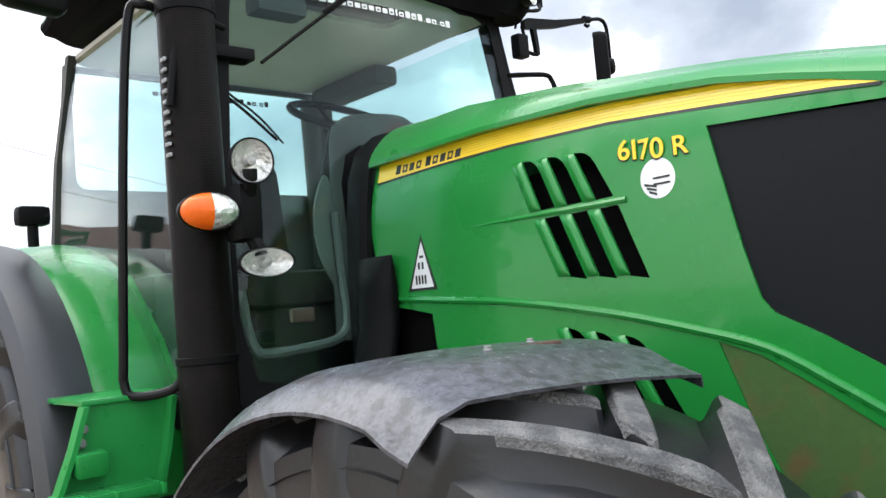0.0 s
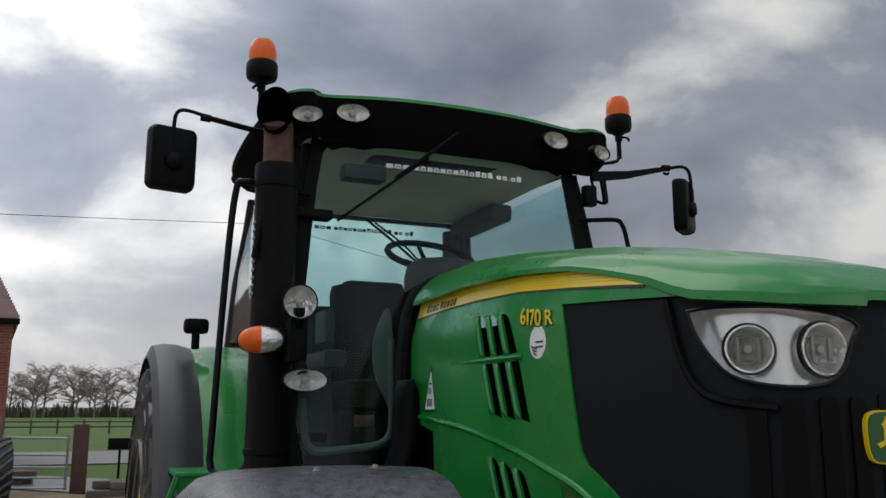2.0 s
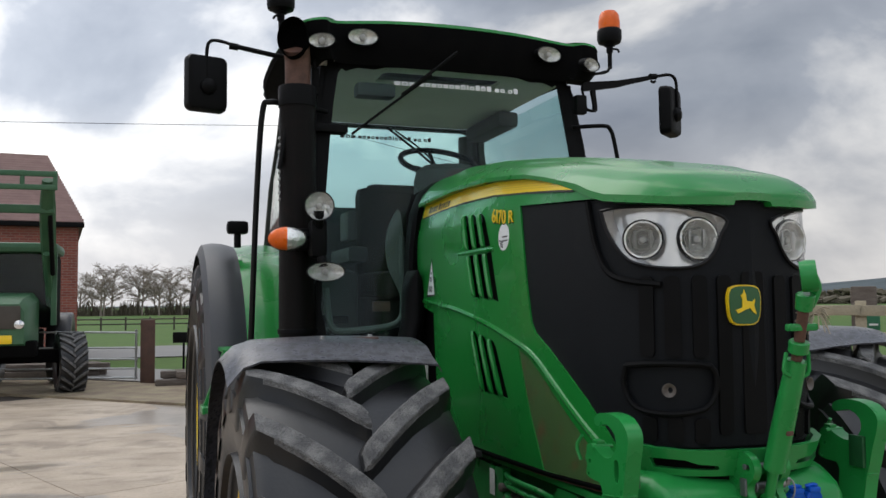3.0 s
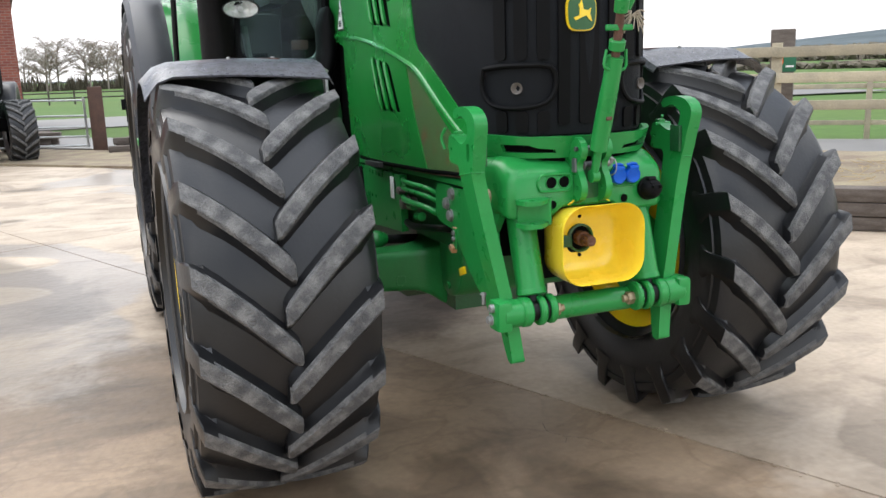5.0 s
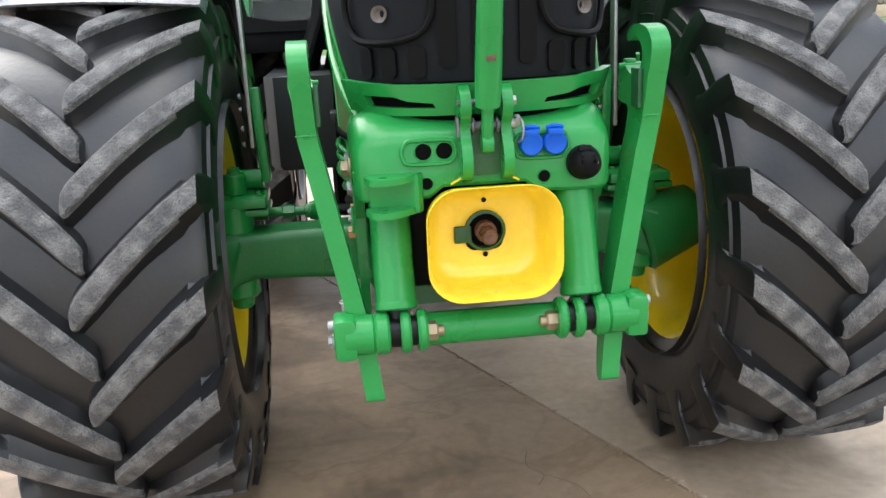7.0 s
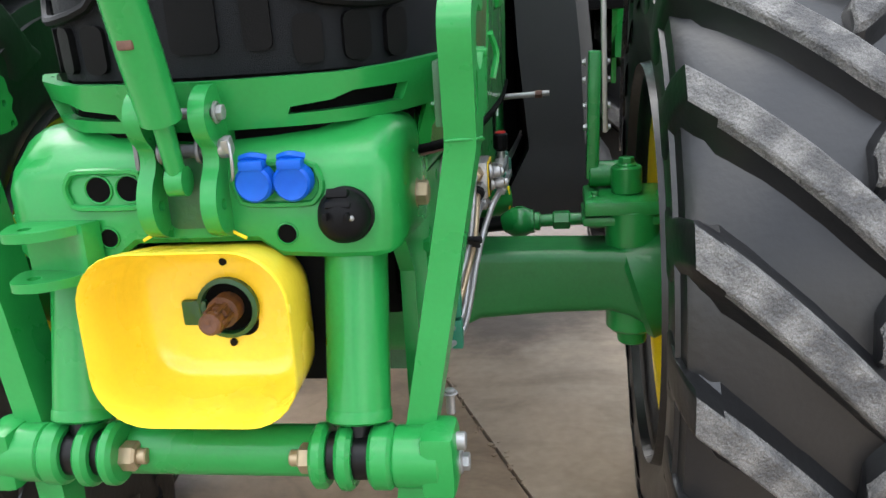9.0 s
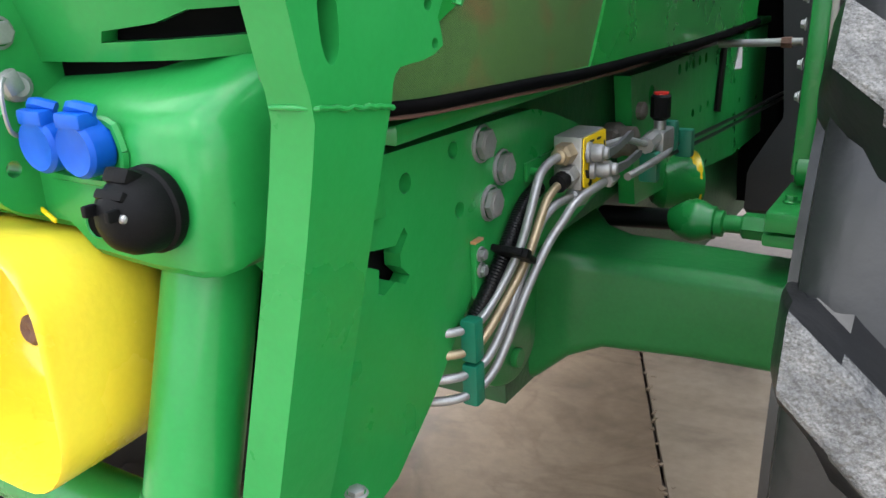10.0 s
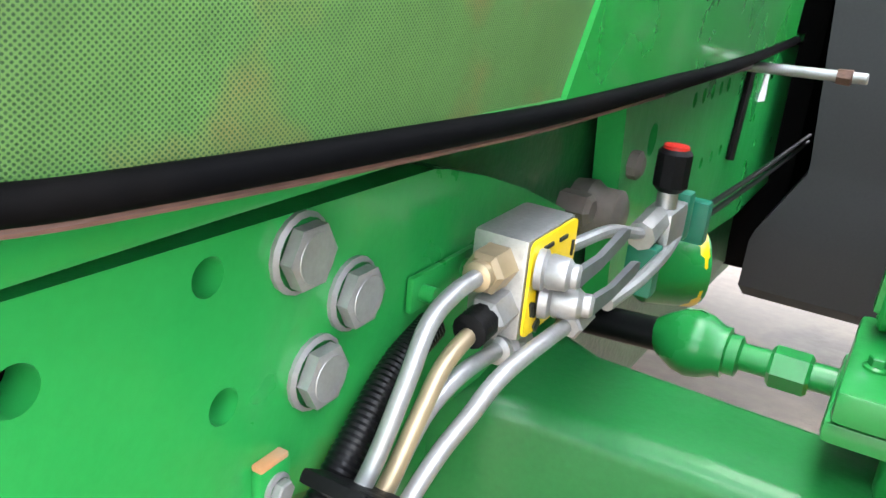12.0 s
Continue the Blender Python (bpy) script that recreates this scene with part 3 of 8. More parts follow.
for s in SIDES:
    bm = bmesh.new()
    top = [(u, edge_height(u) - 0.003) for u in (-0.6, -0.5, -0.35, -0.2, 0.0, 0.144, 0.4, 0.6, 0.9, 1.15)]
    outline = [(-0.66, 1.957)] + top + [(1.155, 1.9), (1.12, 1.72), (1.04, 1.66), (0.86, 1.63), (0.84, 1.4), (0.825, 1.125), (0.3, 1.134), (0.0, 1.142), (-0.26, 1.15), (-0.5, 1.16), (-0.735, 1.166)] + list(reversed(BLACK_EDGE)) + [(-0.4, 1.974)]
    holes = [soft_corners(h, r) for h, r in SLOTS] + [MESH_HOLE]
    sheet(bm, outline, holes, skin(s), 0.007, 0.055)
    side = part("side_panel", bm, GREEN, tractor, "glossy green bonnet side with slanted louvres")
    # each louvre slat rises towards the slot behind it and turns in over the opening
    for hole, _ in SLOTS:
        bm = bmesh.new()
        (ua, va), (ub, vb) = hole[0], hole[3]
        rows = []
        for f in (0.0, 0.04, 0.12, 0.3, 0.5, 0.7, 0.88, 0.96, 1.0):
            u, v = ua + (ub - ua) * f, va + (vb - va) * f
            swell = min(1.0, f / 0.1, (1 - f) / 0.1) ** 0.5 if 0 < f < 1 else 0.0
            rows.append([skin(s, 0.001 + 0.011 * h * swell)(u + du, v, 0) for du, h in ((0.03, 0.0), (0.022, 0.35), (0.012, 0.8), (0.003, 1.0), (-0.007, 0.92), (-0.013, 0.55), (-0.012, -0.3))])
        loft(bm, rows, caps=False, closed=False)
        part("louvre_rib", bm, GREEN, side)
    bm = bmesh.new()
    put = skin(s, -0.002)
    tube(bm, [put(u, v, 0) for u, v in ((1.05, 1.685), (0.8, 1.668), (0.5, 1.645), (0.18, 1.6), (-0.05, 1.553), (-0.22, 1.508), (-0.36, 1.432), (-0.5, 1.345), (-0.6, 1.278), (-0.68, 1.222))], 0.011, 8, 4)
    tube(bm, [put(u, v, 0) for u, v in ((0.66, 1.868), (0.5, 1.867), (0.3, 1.866), (0.1, 1.865))], [0.002, 0.006, 0.009, 0.009], 8, 4, flat=1.0)
    part("pressed_crease", bm, GREEN, side)
    bm = bmesh.new()
    sheet(bm, [(u * 0.998 - 0.001, v) for u, v in MESH_HOLE], [], skin(s, -0.004), 0.004, 0.05)
    part("side_mesh", bm, MESH_GREEN, tractor, "fine green radiator mesh with rusty spots")
    # yellow stripe with its black keyline
    bm = bmesh.new()
    lo = [(1.13, 2.072), (0.8, 2.078), (0.5, 2.076), (0.147, 2.062), (-0.158, 2.035), (-0.4, 2.011), (-0.49, 2.0)]
    hi = [(-0.5, 2.003), (-0.49, 2.018), (-0.46, 2.034), (-0.4, 2.05), (-0.3, 2.063), (-0.16, 2.079), (0.144, 2.109), (0.5, 2.128), (0.8, 2.132), (1.13, 2.13)]
    sheet(bm, lo + hi, [], skin(s, 0.0012), 0.001, 0.04)
    part("stripe", bm, YELLOW, side, "yellow stripe along the bonnet")
    bm = bmesh.new()
    sheet(bm, [(u, v) for u, v in lo] + [(u, v - 0.007) for u, v in reversed(lo)], [], skin(s, 0.001), 0.0008, 0.04)
    part("keyline", bm, BLACK_PRINT, side)
    for k in range(5):
        bm = bmesh.new()
        sheet(bm, [(u, v + 0.011 + 0.008 * k) for u, v in lo[1:-1]] + [(u, v + 0.0125 + 0.008 * k) for u, v in reversed(lo[1:-1])], [], skin(s, 0.0018), 0.0006, 0.05)
        part("pinstripe", bm, OCHRE, side)
    # maker's name as plain bars, on the stripe's rear end
    for k in range(9):
        bm = bmesh.new()
        u0 = 1.03 - k * 0.036 - (0.012 if k > 3 else 0)
        h = 0.03 if k in (0, 4) else 0.025
        sheet(bm, [(u0, 2.084), (u0 - 0.024, 2.084), (u0 - 0.026, 2.084 + h), (u0 - 0.002, 2.084 + h)], [rounded(u0 - 0.019, 2.091, u0 - 0.007, 2.078 + h, 0.002, 2)] if k % 2 else [], skin(s, 0.002), 0.0008)
        part("name_bar", bm, BLACK_PRINT, side)
    # round sticker
    bm = bmesh.new()
    sheet(bm, ring(0.008, 1.9, 0.047, 28), [], skin(s, 0.001), 0.0008)
    part("round_sticker", bm, WHITE, side, "round white dealer sticker")
    for k in range(3):
        bm = bmesh.new()
        sheet(bm, [(0.045 - 0.006 * k, 1.892 - 0.009 * k), (0.012, 1.884 - 0.009 * k), (0.012, 1.879 - 0.009 * k), (0.045 - 0.006 * k, 1.886 - 0.009 * k)], [], skin(s, 0.0018), 0.0006)
        part("sticker_bar", bm, BLACK_PRINT, side)
    for k in range(2):
        bm = bmesh.new()
        sheet(bm, rounded(-0.025, 1.898 - 0.014 * k, 0.02, 1.903 - 0.014 * k, 0.001, 1), [], skin(s, 0.0018), 0.0006)
        part("sticker_bar", bm, BLACK_PRINT, side)
    if s < 0:
        # triangular plate with unreadable lines
        bm = bmesh.new()
        sheet(bm, [(0.968, 1.703), (0.826, 1.703), (0.892, 1.874)], [], skin(s, 0.0012), 0.001)
        part("triangle_edge", bm, BLACK_PRINT, side)
        bm = bmesh.new()
        sheet(bm, [(0.953, 1.711), (0.841, 1.711), (0.892, 1.853)], [], skin(s, 0.002), 0.001)
        part("triangle_plate", bm, WHITE, side, "white triangular plate with dark bars")
        for u0, u1, v0, v1 in ((0.928, 0.868, 1.722, 1.75), (0.912, 0.874, 1.768, 1.79), (0.902, 0.882, 1.802, 1.81)):
            n = 4 if u0 - u1 > 0.05 else 2
            for k in range(n):
                a = u0 + (u1 - u0) * k / n
                bm = bmesh.new()
                sheet(bm, rounded(a - 0.009, v0, a, v1, 0.002, 2), [], skin(s, 0.0026), 0.0006)
                part("plate_bar", bm, BLACK_PRINT, side)

# model number on both sides
for s in SIDES:
    for k, (ch, u) in enumerate(zip("6170R", (0.094, 0.064, 0.037, 0.002, -0.058))):
        spot = skin(s, 0.003)(u, 1.978 - 0.004 * k, 0)
        for grow, mat, lift in ((1.0, YELLOW, 0.0012), (1.0, BLACK_PRINT, 0.0)):
            turn = at_axes(spot + Vector((s * lift, 0.003 if mat is BLACK_PRINT else 0, -0.003 if mat is BLACK_PRINT else 0)), (0, s, 0), (0, 0, 1))
            lettering("model_number", ch, 0.066 if ch != "R" else 0.06, mat, tractor, turn @ Matrix.Diagonal((1.15 if ch != "7" else 0.95, 1, 1, 1)), 0.001, bold=0.0009)

# bonnet top, with a raised middle; its lip stands out over the lamps
bm = bmesh.new()
rows = []
ys = [1.16, 1.0, 0.8, 0.6, 0.4, 0.2, 0.0, -0.15, -0.3, -0.4, -0.5, -0.58, -0.64, -0.69, -0.73, -0.765, -0.795, -0.815, -0.832, -0.845, -0.856, -0.862]
LIP_Y, LIP_W = [0.4, 0.5, 0.6, 0.68, 0.74, 0.79, 0.825, 0.845, 0.856, 0.862], [0.332, 0.331, 0.327, 0.315, 0.299, 0.274, 0.238, 0.19, 0.13, 0.06]
for y in ys:
    w = float(np.interp(-y, [-v for v in LINE_Y], LINE_X)) + 0.004 if y > -0.4 else float(np.interp(-y, LIP_Y, LIP_W))
    e, c = edge_height(y), crown_height(y)
    row = []
    for k in range(33):
        q = -1 + k / 16
        lift = 0.008 * max(0.0, min(1.0, (0.62 - abs(q)) / 0.06)) * (1 if -0.62 < y < 0.9 else 0)
        row.append(Vector((CX + q * w * (1 - 0.02 * max(0, (c - e) / 0.15)), y - 0.004, e + (c - e) * (1 - abs(q) ** (3.0 + 1.6 * max(0.0, min(1.0, (0.1 - y) / 0.5)))) + lift - (0.0 if abs(q) < 0.99 else 0.01))))
    rows.append(row)
loft(bm, rows, caps=False, closed=False)
rim_line = [r[0] for r in rows] + rows[-1][1:-1] + [r[32] for r in reversed(rows)]
under = [v + Vector((0, 0, -0.014 if v.y > -0.5 else -0.02)) for v in rim_line]
inside_line = [Vector((CX + (v.x - CX) * 0.8, v.y + (0.08 if v.y < -0.5 else 0.0), v.z)) for v in under]
loft(bm, [rim_line, under, inside_line], caps=False, closed=False)
part("bonnet", bm, GREEN, tractor, "glossy green bonnet top with a raised middle", angle=28)

# near-black box behind the louvres: the shade of the engine bay is its colour
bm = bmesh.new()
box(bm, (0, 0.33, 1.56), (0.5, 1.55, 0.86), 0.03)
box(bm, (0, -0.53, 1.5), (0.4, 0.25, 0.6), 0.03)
part("engine_block", bm, MATT_BLACK, tractor, "near-black box standing in for the shaded engine bay")

# nose: black panels, lamps, ribs, badge
for s in SIDES:
    bm = bmesh.new()
    face = [(u, v) for u, v in BLACK_EDGE] + [(-0.75, 1.3), (NOSE_U, 1.3), (NOSE_U, 1.938), (-0.8, 1.945), (-0.66, 1.952), (-0.4, 1.97)]
    sheet(bm, face, [LAMP], skin(s, -0.006), 0.006, 0.05)
    nose = part("nose_panel", bm, MESH_BLACK, tractor, "black mesh nose panel")
    bm = bmesh.new()
    put = skin(s, 0.001)
    tube(bm, [put(u, v, 0.003) for u, v in LAMP[::2] + LAMP[:1]], 0.005, 6, 2)
    part("lamp_surround", bm, BLACK_GLOSS, nose)
    bm = bmesh.new()
    tube(bm, [put(u, v, 0) for u, v in ((-0.56, 1.957), (-0.575, 1.9), (-0.6, 1.82), (-0.645, 1.755), (-0.71, 1.73), (-0.8, 1.718))], 0.009, 6, 4)
    part("nose_crease", bm, BLACK, nose)
    bm = bmesh.new()
    sheet(bm, [(u, v) for u, v in LAMP], [], skin(s, -0.05), 0.004, 0.04)
    ext = [(u, v) for u, v in LAMP]
    deep, near = skin(s, -0.05), skin(s, -0.004)
    loft(bm, [[near(u, v, 0) for u, v in ext], [deep(u, v, 0) for u, v in ext]], caps=False)
    lamp = part("headlight", bm, LAMP_SILVER, tractor, "silver headlight with two round lamps")
    for u, v, r in ((-0.748, 1.838, 0.045), (-0.893, 1.835, 0.049)):
        c = skin(s, -0.012)(u, v, 0)
        ax = (skin(s, 0.03)(u, v, 0) - skin(s, -0.03)(u, v, 0)) * 0.5 + Vector((0, -0.03, 0))
        ax = ax.normalized()
        bm = bmesh.new()
        lathe(bm, [(r, 0.0), (r + 0.004, 0.0), (r + 0.004, 0.008), (r, 0.008), (r * 0.92, -0.004), (r * 0.6, -0.03), (r * 0.25, -0.04)], c, ax, 28)
        part("reflector_bowl", bm, LAMP_BOWL, lamp)
        bm = bmesh.new()
        lathe(bm, [(r + 0.001, -0.006), (r + 0.009, -0.004), (r + 0.009, 0.004), (r + 0.001, 0.004)], c, ax, 28)
        part("bowl_ring", bm, BLACK_GLOSS, lamp)
        bm = bmesh.new()
        lathe(bm, [(r * 0.62, -0.014), (r * 0.66, -0.008), (r * 0.62, -0.004), (r * 0.56, -0.008)], c, ax, 24, closed=True)
        part("inner_ring", bm, ALLOY, lamp)
        bm = bmesh.new()
        lathe(bm, [(0.011, -0.038), (0.012, -0.012), (0.008, -0.004), (0, -0.003)], c, ax, 14)
        for q in (-1, 1):
            _, p, _ = frame_on(ax)
            box(bm, c + p * 0.02 * q - ax * 0.006, (0.008, 0.008, 0.05), 0.002)
        part("bulb", bm, ALLOY, lamp)
        bm = bmesh.new()
        lathe(bm, [(r, 0.0), (r * 0.8, 0.006), (r * 0.45, 0.011), (0, 0.013)], c, ax, 24)
        part("lens", bm, LENS, lamp)
    bm = bmesh.new()
    sheet(bm, [(u, v) for u, v in LAMP], [], skin(s, 0.0), 0.002, 0.04)
    part("lamp_cover", bm, LENS, lamp)
    # lower pod with a small lamp
    bm = bmesh.new()
    put = skin(s, 0.012)
    pod = smooth_loop([(-0.70, 1.505), (-0.81, 1.512), (-0.91, 1.508), (-0.925, 1.45), (-0.895, 1.4), (-0.81, 1.385), (-0.73, 1.395), (-0.695, 1.44)], 3)
    tube(bm, [put(u, v, 0.008) for u, v in pod[::2] + pod[:1]], 0.008, 8, 2)
    part("pod_frame", bm, BLACK, nose)
    c = skin(s, 0.0)(-0.812, 1.445, 0)
    ax = Vector((s * 0.35, -0.93, 0))
    bm = bmesh.new()
    lathe(bm, [(0.018, -0.004), (0.018, 0.004), (0.014, 0.002), (0.008, -0.006), (0, -0.008)], c, ax, 18)
    part("marker_lamp", bm, PLUG, nose)
    # vertical ribs
    for u in (-0.76, -0.825, -0.89, -0.955):
        put = skin(s, -0.004)
        hi, lo = 1.74, 1.33
        for a, b in ((hi, 1.53), (1.375, lo - 0.02)) if u > -0.93 else ((hi, lo),):
            bm = bmesh.new()
            sheet(bm, rounded(u - 0.019, min(a, b), u + 0.019, max(a, b), 0.012, 3), [], skin(s, 0.0015), 0.012, 0.06)
            part("grille_rib", bm, BLACK, nose)
bm = bmesh.new()
sheet(bm, rounded(CX - 0.034, 1.33, CX + 0.034, 1.75, 0.012, 3), [], on_y(-0.852), 0.02)
part("grille_rib", bm, BLACK, tractor)
bm = bmesh.new()
crest = smooth_loop([(-0.05, 1.713), (0, 1.722), (0.05, 1.713), (0.058, 1.665), (0.046, 1.612), (0, 1.603), (-0.046, 1.612), (-0.058, 1.665)], 3)
crest = [(x * 0.88 - 0.012, 1.6625 + (z - 1.6625) * 0.88) for x, z in crest]
sheet(bm, crest, [], on_y(-0.862), 0.012)
badge = part("badge", bm, YELLOW, tractor, "green and yellow badge with a plain leaping shape")
bm = bmesh.new()
sheet(bm, [(-0.012 + (x + 0.012) * 0.93, 1.6625 + (z - 1.6625) * 0.93) for x, z in crest], [], on_y(-0.8645), 0.004)
part("badge_field", bm, BADGE_GREEN, badge)
bm = bmesh.new()
leap = [(-0.034, 1.648), (-0.012, 1.655), (-0.01, 1.68), (-0.016, 1.69), (-0.008, 1.697), (-0.004, 1.708), (0.002, 1.69), (0.004, 1.675), (0.024, 1.672), (0.034, 1.68), (0.03, 1.66), (0.038, 1.635), (0.026, 1.642), (0.016, 1.654), (-0.004, 1.648), (-0.026, 1.638)]
sheet(bm, [(x * 0.88 - 0.012, 1.6625 + (z - 1.6625) * 0.88) for x, z in leap], [], on_y(-0.867), 0.003)
part("badge_figure", bm, YELLOW, badge)

# green band under the nose, with two slots
for s in SIDES:
    bm = bmesh.new()
    band = [(-0.69, 1.307), (-0.71, 1.306), (-0.85, 1.298), (NOSE_U, 1.296), (NOSE_U, 1.228), (-0.85, 1.23), (-0.71, 1.236), (-0.69, 1.237)]
    sheet(bm, band, [[(-0.765, 1.274), (-0.845, 1.272), (-0.87, 1.262), (-0.92, 1.256), (-0.925, 1.246), (-0.77, 1.25)]], lambda u, v, d, s=s: skin(s, 0.01 + 0.27 * (v - 1.228))(u, v, d), 0.02, 0.05)
    sheet(bm, [(-0.84, 1.2), (NOSE_U, 1.196), (NOSE_U, 1.188), (-0.84, 1.19)], [], skin(s, 0.02), 0.03, 0.06)
    part("nose_band", bm, CAST_GREEN, tractor, "green lower nose band with slots")
    # near-black sheet that paints the shade behind the slots
    bm = bmesh.new()
    sheet(bm, [(-0.7, 1.31), (NOSE_U, 1.3), (NOSE_U, 1.19), (-0.72, 1.2)], [], skin(s, -0.01), 0.01, 0.06)
    part("band_backing", bm, MATT_BLACK, tractor)
    # rubber seal and rail under the side panel
    bm = bmesh.new()
    put = skin(s, 0.001)
    line = ((-0.76, 1.171), (-0.65, 1.165), (-0.58, 1.163), (-0.45, 1.159), (-0.27, 1.149), (-0.03, 1.141), (0.3, 1.13), (0.84, 1.118))
    tube(bm, [put(u, v, 0) for u, v in line], 0.0072, 18, 6)
    tube(bm, [put(u, v - 0.007, 0.006) for u, v in line], 0.0045, 16, 6)
    seal = part("seal", bm, SEAL, tractor, "black rubber seal with dust")
    bm = bmesh.new()
    tube(bm, [put(u, v - 0.0095, 0.003) for u, v in line[:6]], 0.0026, 8, 4)
    part("seal_lip", bm, SEAL_LIP, seal, "brown dusty lip of the seal")
    bm = bmesh.new()
    line = [(-0.638, 1.13, 0.276, 0.008), (-0.628, 1.13, 0.288, 0.0105), (-0.5, 1.13, 0.29, 0.0105), (-0.4, 1.128, 0.29, 0.01), (-0.2, 1.123, 0.288, 0.009), (0.2, 1.114, 0.292, 0.008), (0.85, 1.105, 0.296, 0.008), (1.2, 1.1, 0.296, 0.008)]
    loft(bm, [[Vector((s * (x + dx), y, z + h * k)) for dx, k in ((-0.05, 1), (-0.002, 1), (0, 0.7), (0, -0.7), (-0.002, -1), (-0.05, -1))] for y, z, x, h in line])
    part("panel_rail", bm, CAST_GREEN, tractor)
    # near-black box that paints the shade in the gap under the panel
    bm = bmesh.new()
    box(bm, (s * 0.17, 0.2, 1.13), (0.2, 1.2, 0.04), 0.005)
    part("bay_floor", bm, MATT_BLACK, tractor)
    # black seal and moulded duct where the bonnet meets the cab
    bm = bmesh.new()
    loft(bm, [[Vector((CX + s * (x + dx), 1.18 + dy, z)) for dx, dy in ((-0.03, 0.0), (0.005, -0.02), (0.02, 0.0), (0.022, 0.07), (-0.03, 0.07))] for z, x in ((1.15, 0.31), (1.4, 0.315), (1.7, 0.312), (1.95, 0.3), (2.1, 0.28), (2.2, 0.24), (2.26, 0.16))])
    part("bonnet_seal", bm, BLACK, tractor)
    bm = bmesh.new()
    loft(bm, [[Vector((CX + s * (x + w * math.cos(a)), 1.1 + 0.09 * math.sin(a), z)) for a in [2 * math.pi * k / 18 for k in range(18)]] for z, x, w in ((1.22, 0.45, 0.05), (1.3, 0.425, 0.048), (1.45, 0.37, 0.046), (1.6, 0.33, 0.05), (1.72, 0.33, 0.05), (1.79, 0.33, 0.035), (1.825, 0.33, 0.01))])
    part("air_duct", bm, BLACK, tractor, "black moulded duct beside the bonnet")


# ---- wheels: tyre with chevron lugs, rim ----
def tyre_mesh(name, radius, width, rim_r, lugs, lug_h, rise, lug_w):
    """A tractor tyre round the x axis, centred on the origin; the lugs point down at the front."""
    bm = bmesh.new()
    body, half = radius - lug_h, width / 2
    prof = [(rim_r, -half * 0.80), (rim_r + 0.02, -half * 0.84), (rim_r + 0.35 * (body - rim_r), -half * 0.985), (rim_r + 0.62 * (body - rim_r), -half), (body - 0.075, -half * 0.985), (body - 0.028, -half * 0.955),
            (body - 0.010, -half * 0.85), (body - 0.002, -half * 0.5), (body, 0)]
    prof = prof + [(r, -h) for r, h in reversed(prof[:-1])]
    lathe(bm, prof, (0, 0, 0), (1, 0, 0), 64, 0)
    return bm


def lug_mesh(radius, width, lugs, lug_h, rise, lug_w, sgn):
    """One tread lug of one side, at the front of the wheel: a long slanting bar with a rounded tip at the middle of the tread."""
    bm = bmesh.new()
    body, half = radius - lug_h, width / 2
    loops = []
    for q in (-0.075, -0.06, -0.02, 0.08, 0.2, 0.35, 0.5, 0.65, 0.8, 0.9, 0.94, 0.965, 0.985, 1.0, 1.01, 1.02):
        x = sgn * half * q
        shift = rise * (q + 0.045 * math.sin(math.pi * max(0.0, min(1.0, q)))) / radius
        top = radius - 0.012 * q * q
        foot = body - 0.015
        if q > 0.94:
            top -= 0.9 * (q - 0.94) + 9.0 * max(0.0, q - 0.97) ** 2 * 2
        if q > 0.88:
            foot = body - 0.02 - 0.8 * (q - 0.88)
        w = lug_w * (1.0 - 0.1 * max(0.0, q - 0.3))
        if q > 1.015:
            w, top = w * 0.6, foot + 0.03
        if q < 0:
            w, top = w * (0.42 if q < -0.07 else 0.66 if q < -0.05 else 0.92), top - (0.01 if q < -0.07 else 0.003 if q < -0.05 else 0.0)
        h = w / 2
        loop = []
        for d, r in ((-h - 0.05, foot), (-h - 0.026, foot + 0.018), (-h - 0.011, top - 0.016), (-h - 0.003, top - 0.003), (-h + 0.003, top), (h - 0.003, top), (h + 0.003, top - 0.003), (h + 0.011, top - 0.016), (h + 0.026, foot + 0.018), (h + 0.05, foot)):
            ang = shift + d / radius
            loop.append(Vector((x, -math.cos(ang) * r, math.sin(ang) * r)))
        loops.append(loop)
    loft(bm, loops, True, 0)
    for f in bm.faces:
        m = f.calc_center_median()
        if math.hypot(m.y, m.z) > radius - 0.0175 and abs(m.x) < half * 0.94:
            f.material_index = 1
    return bm


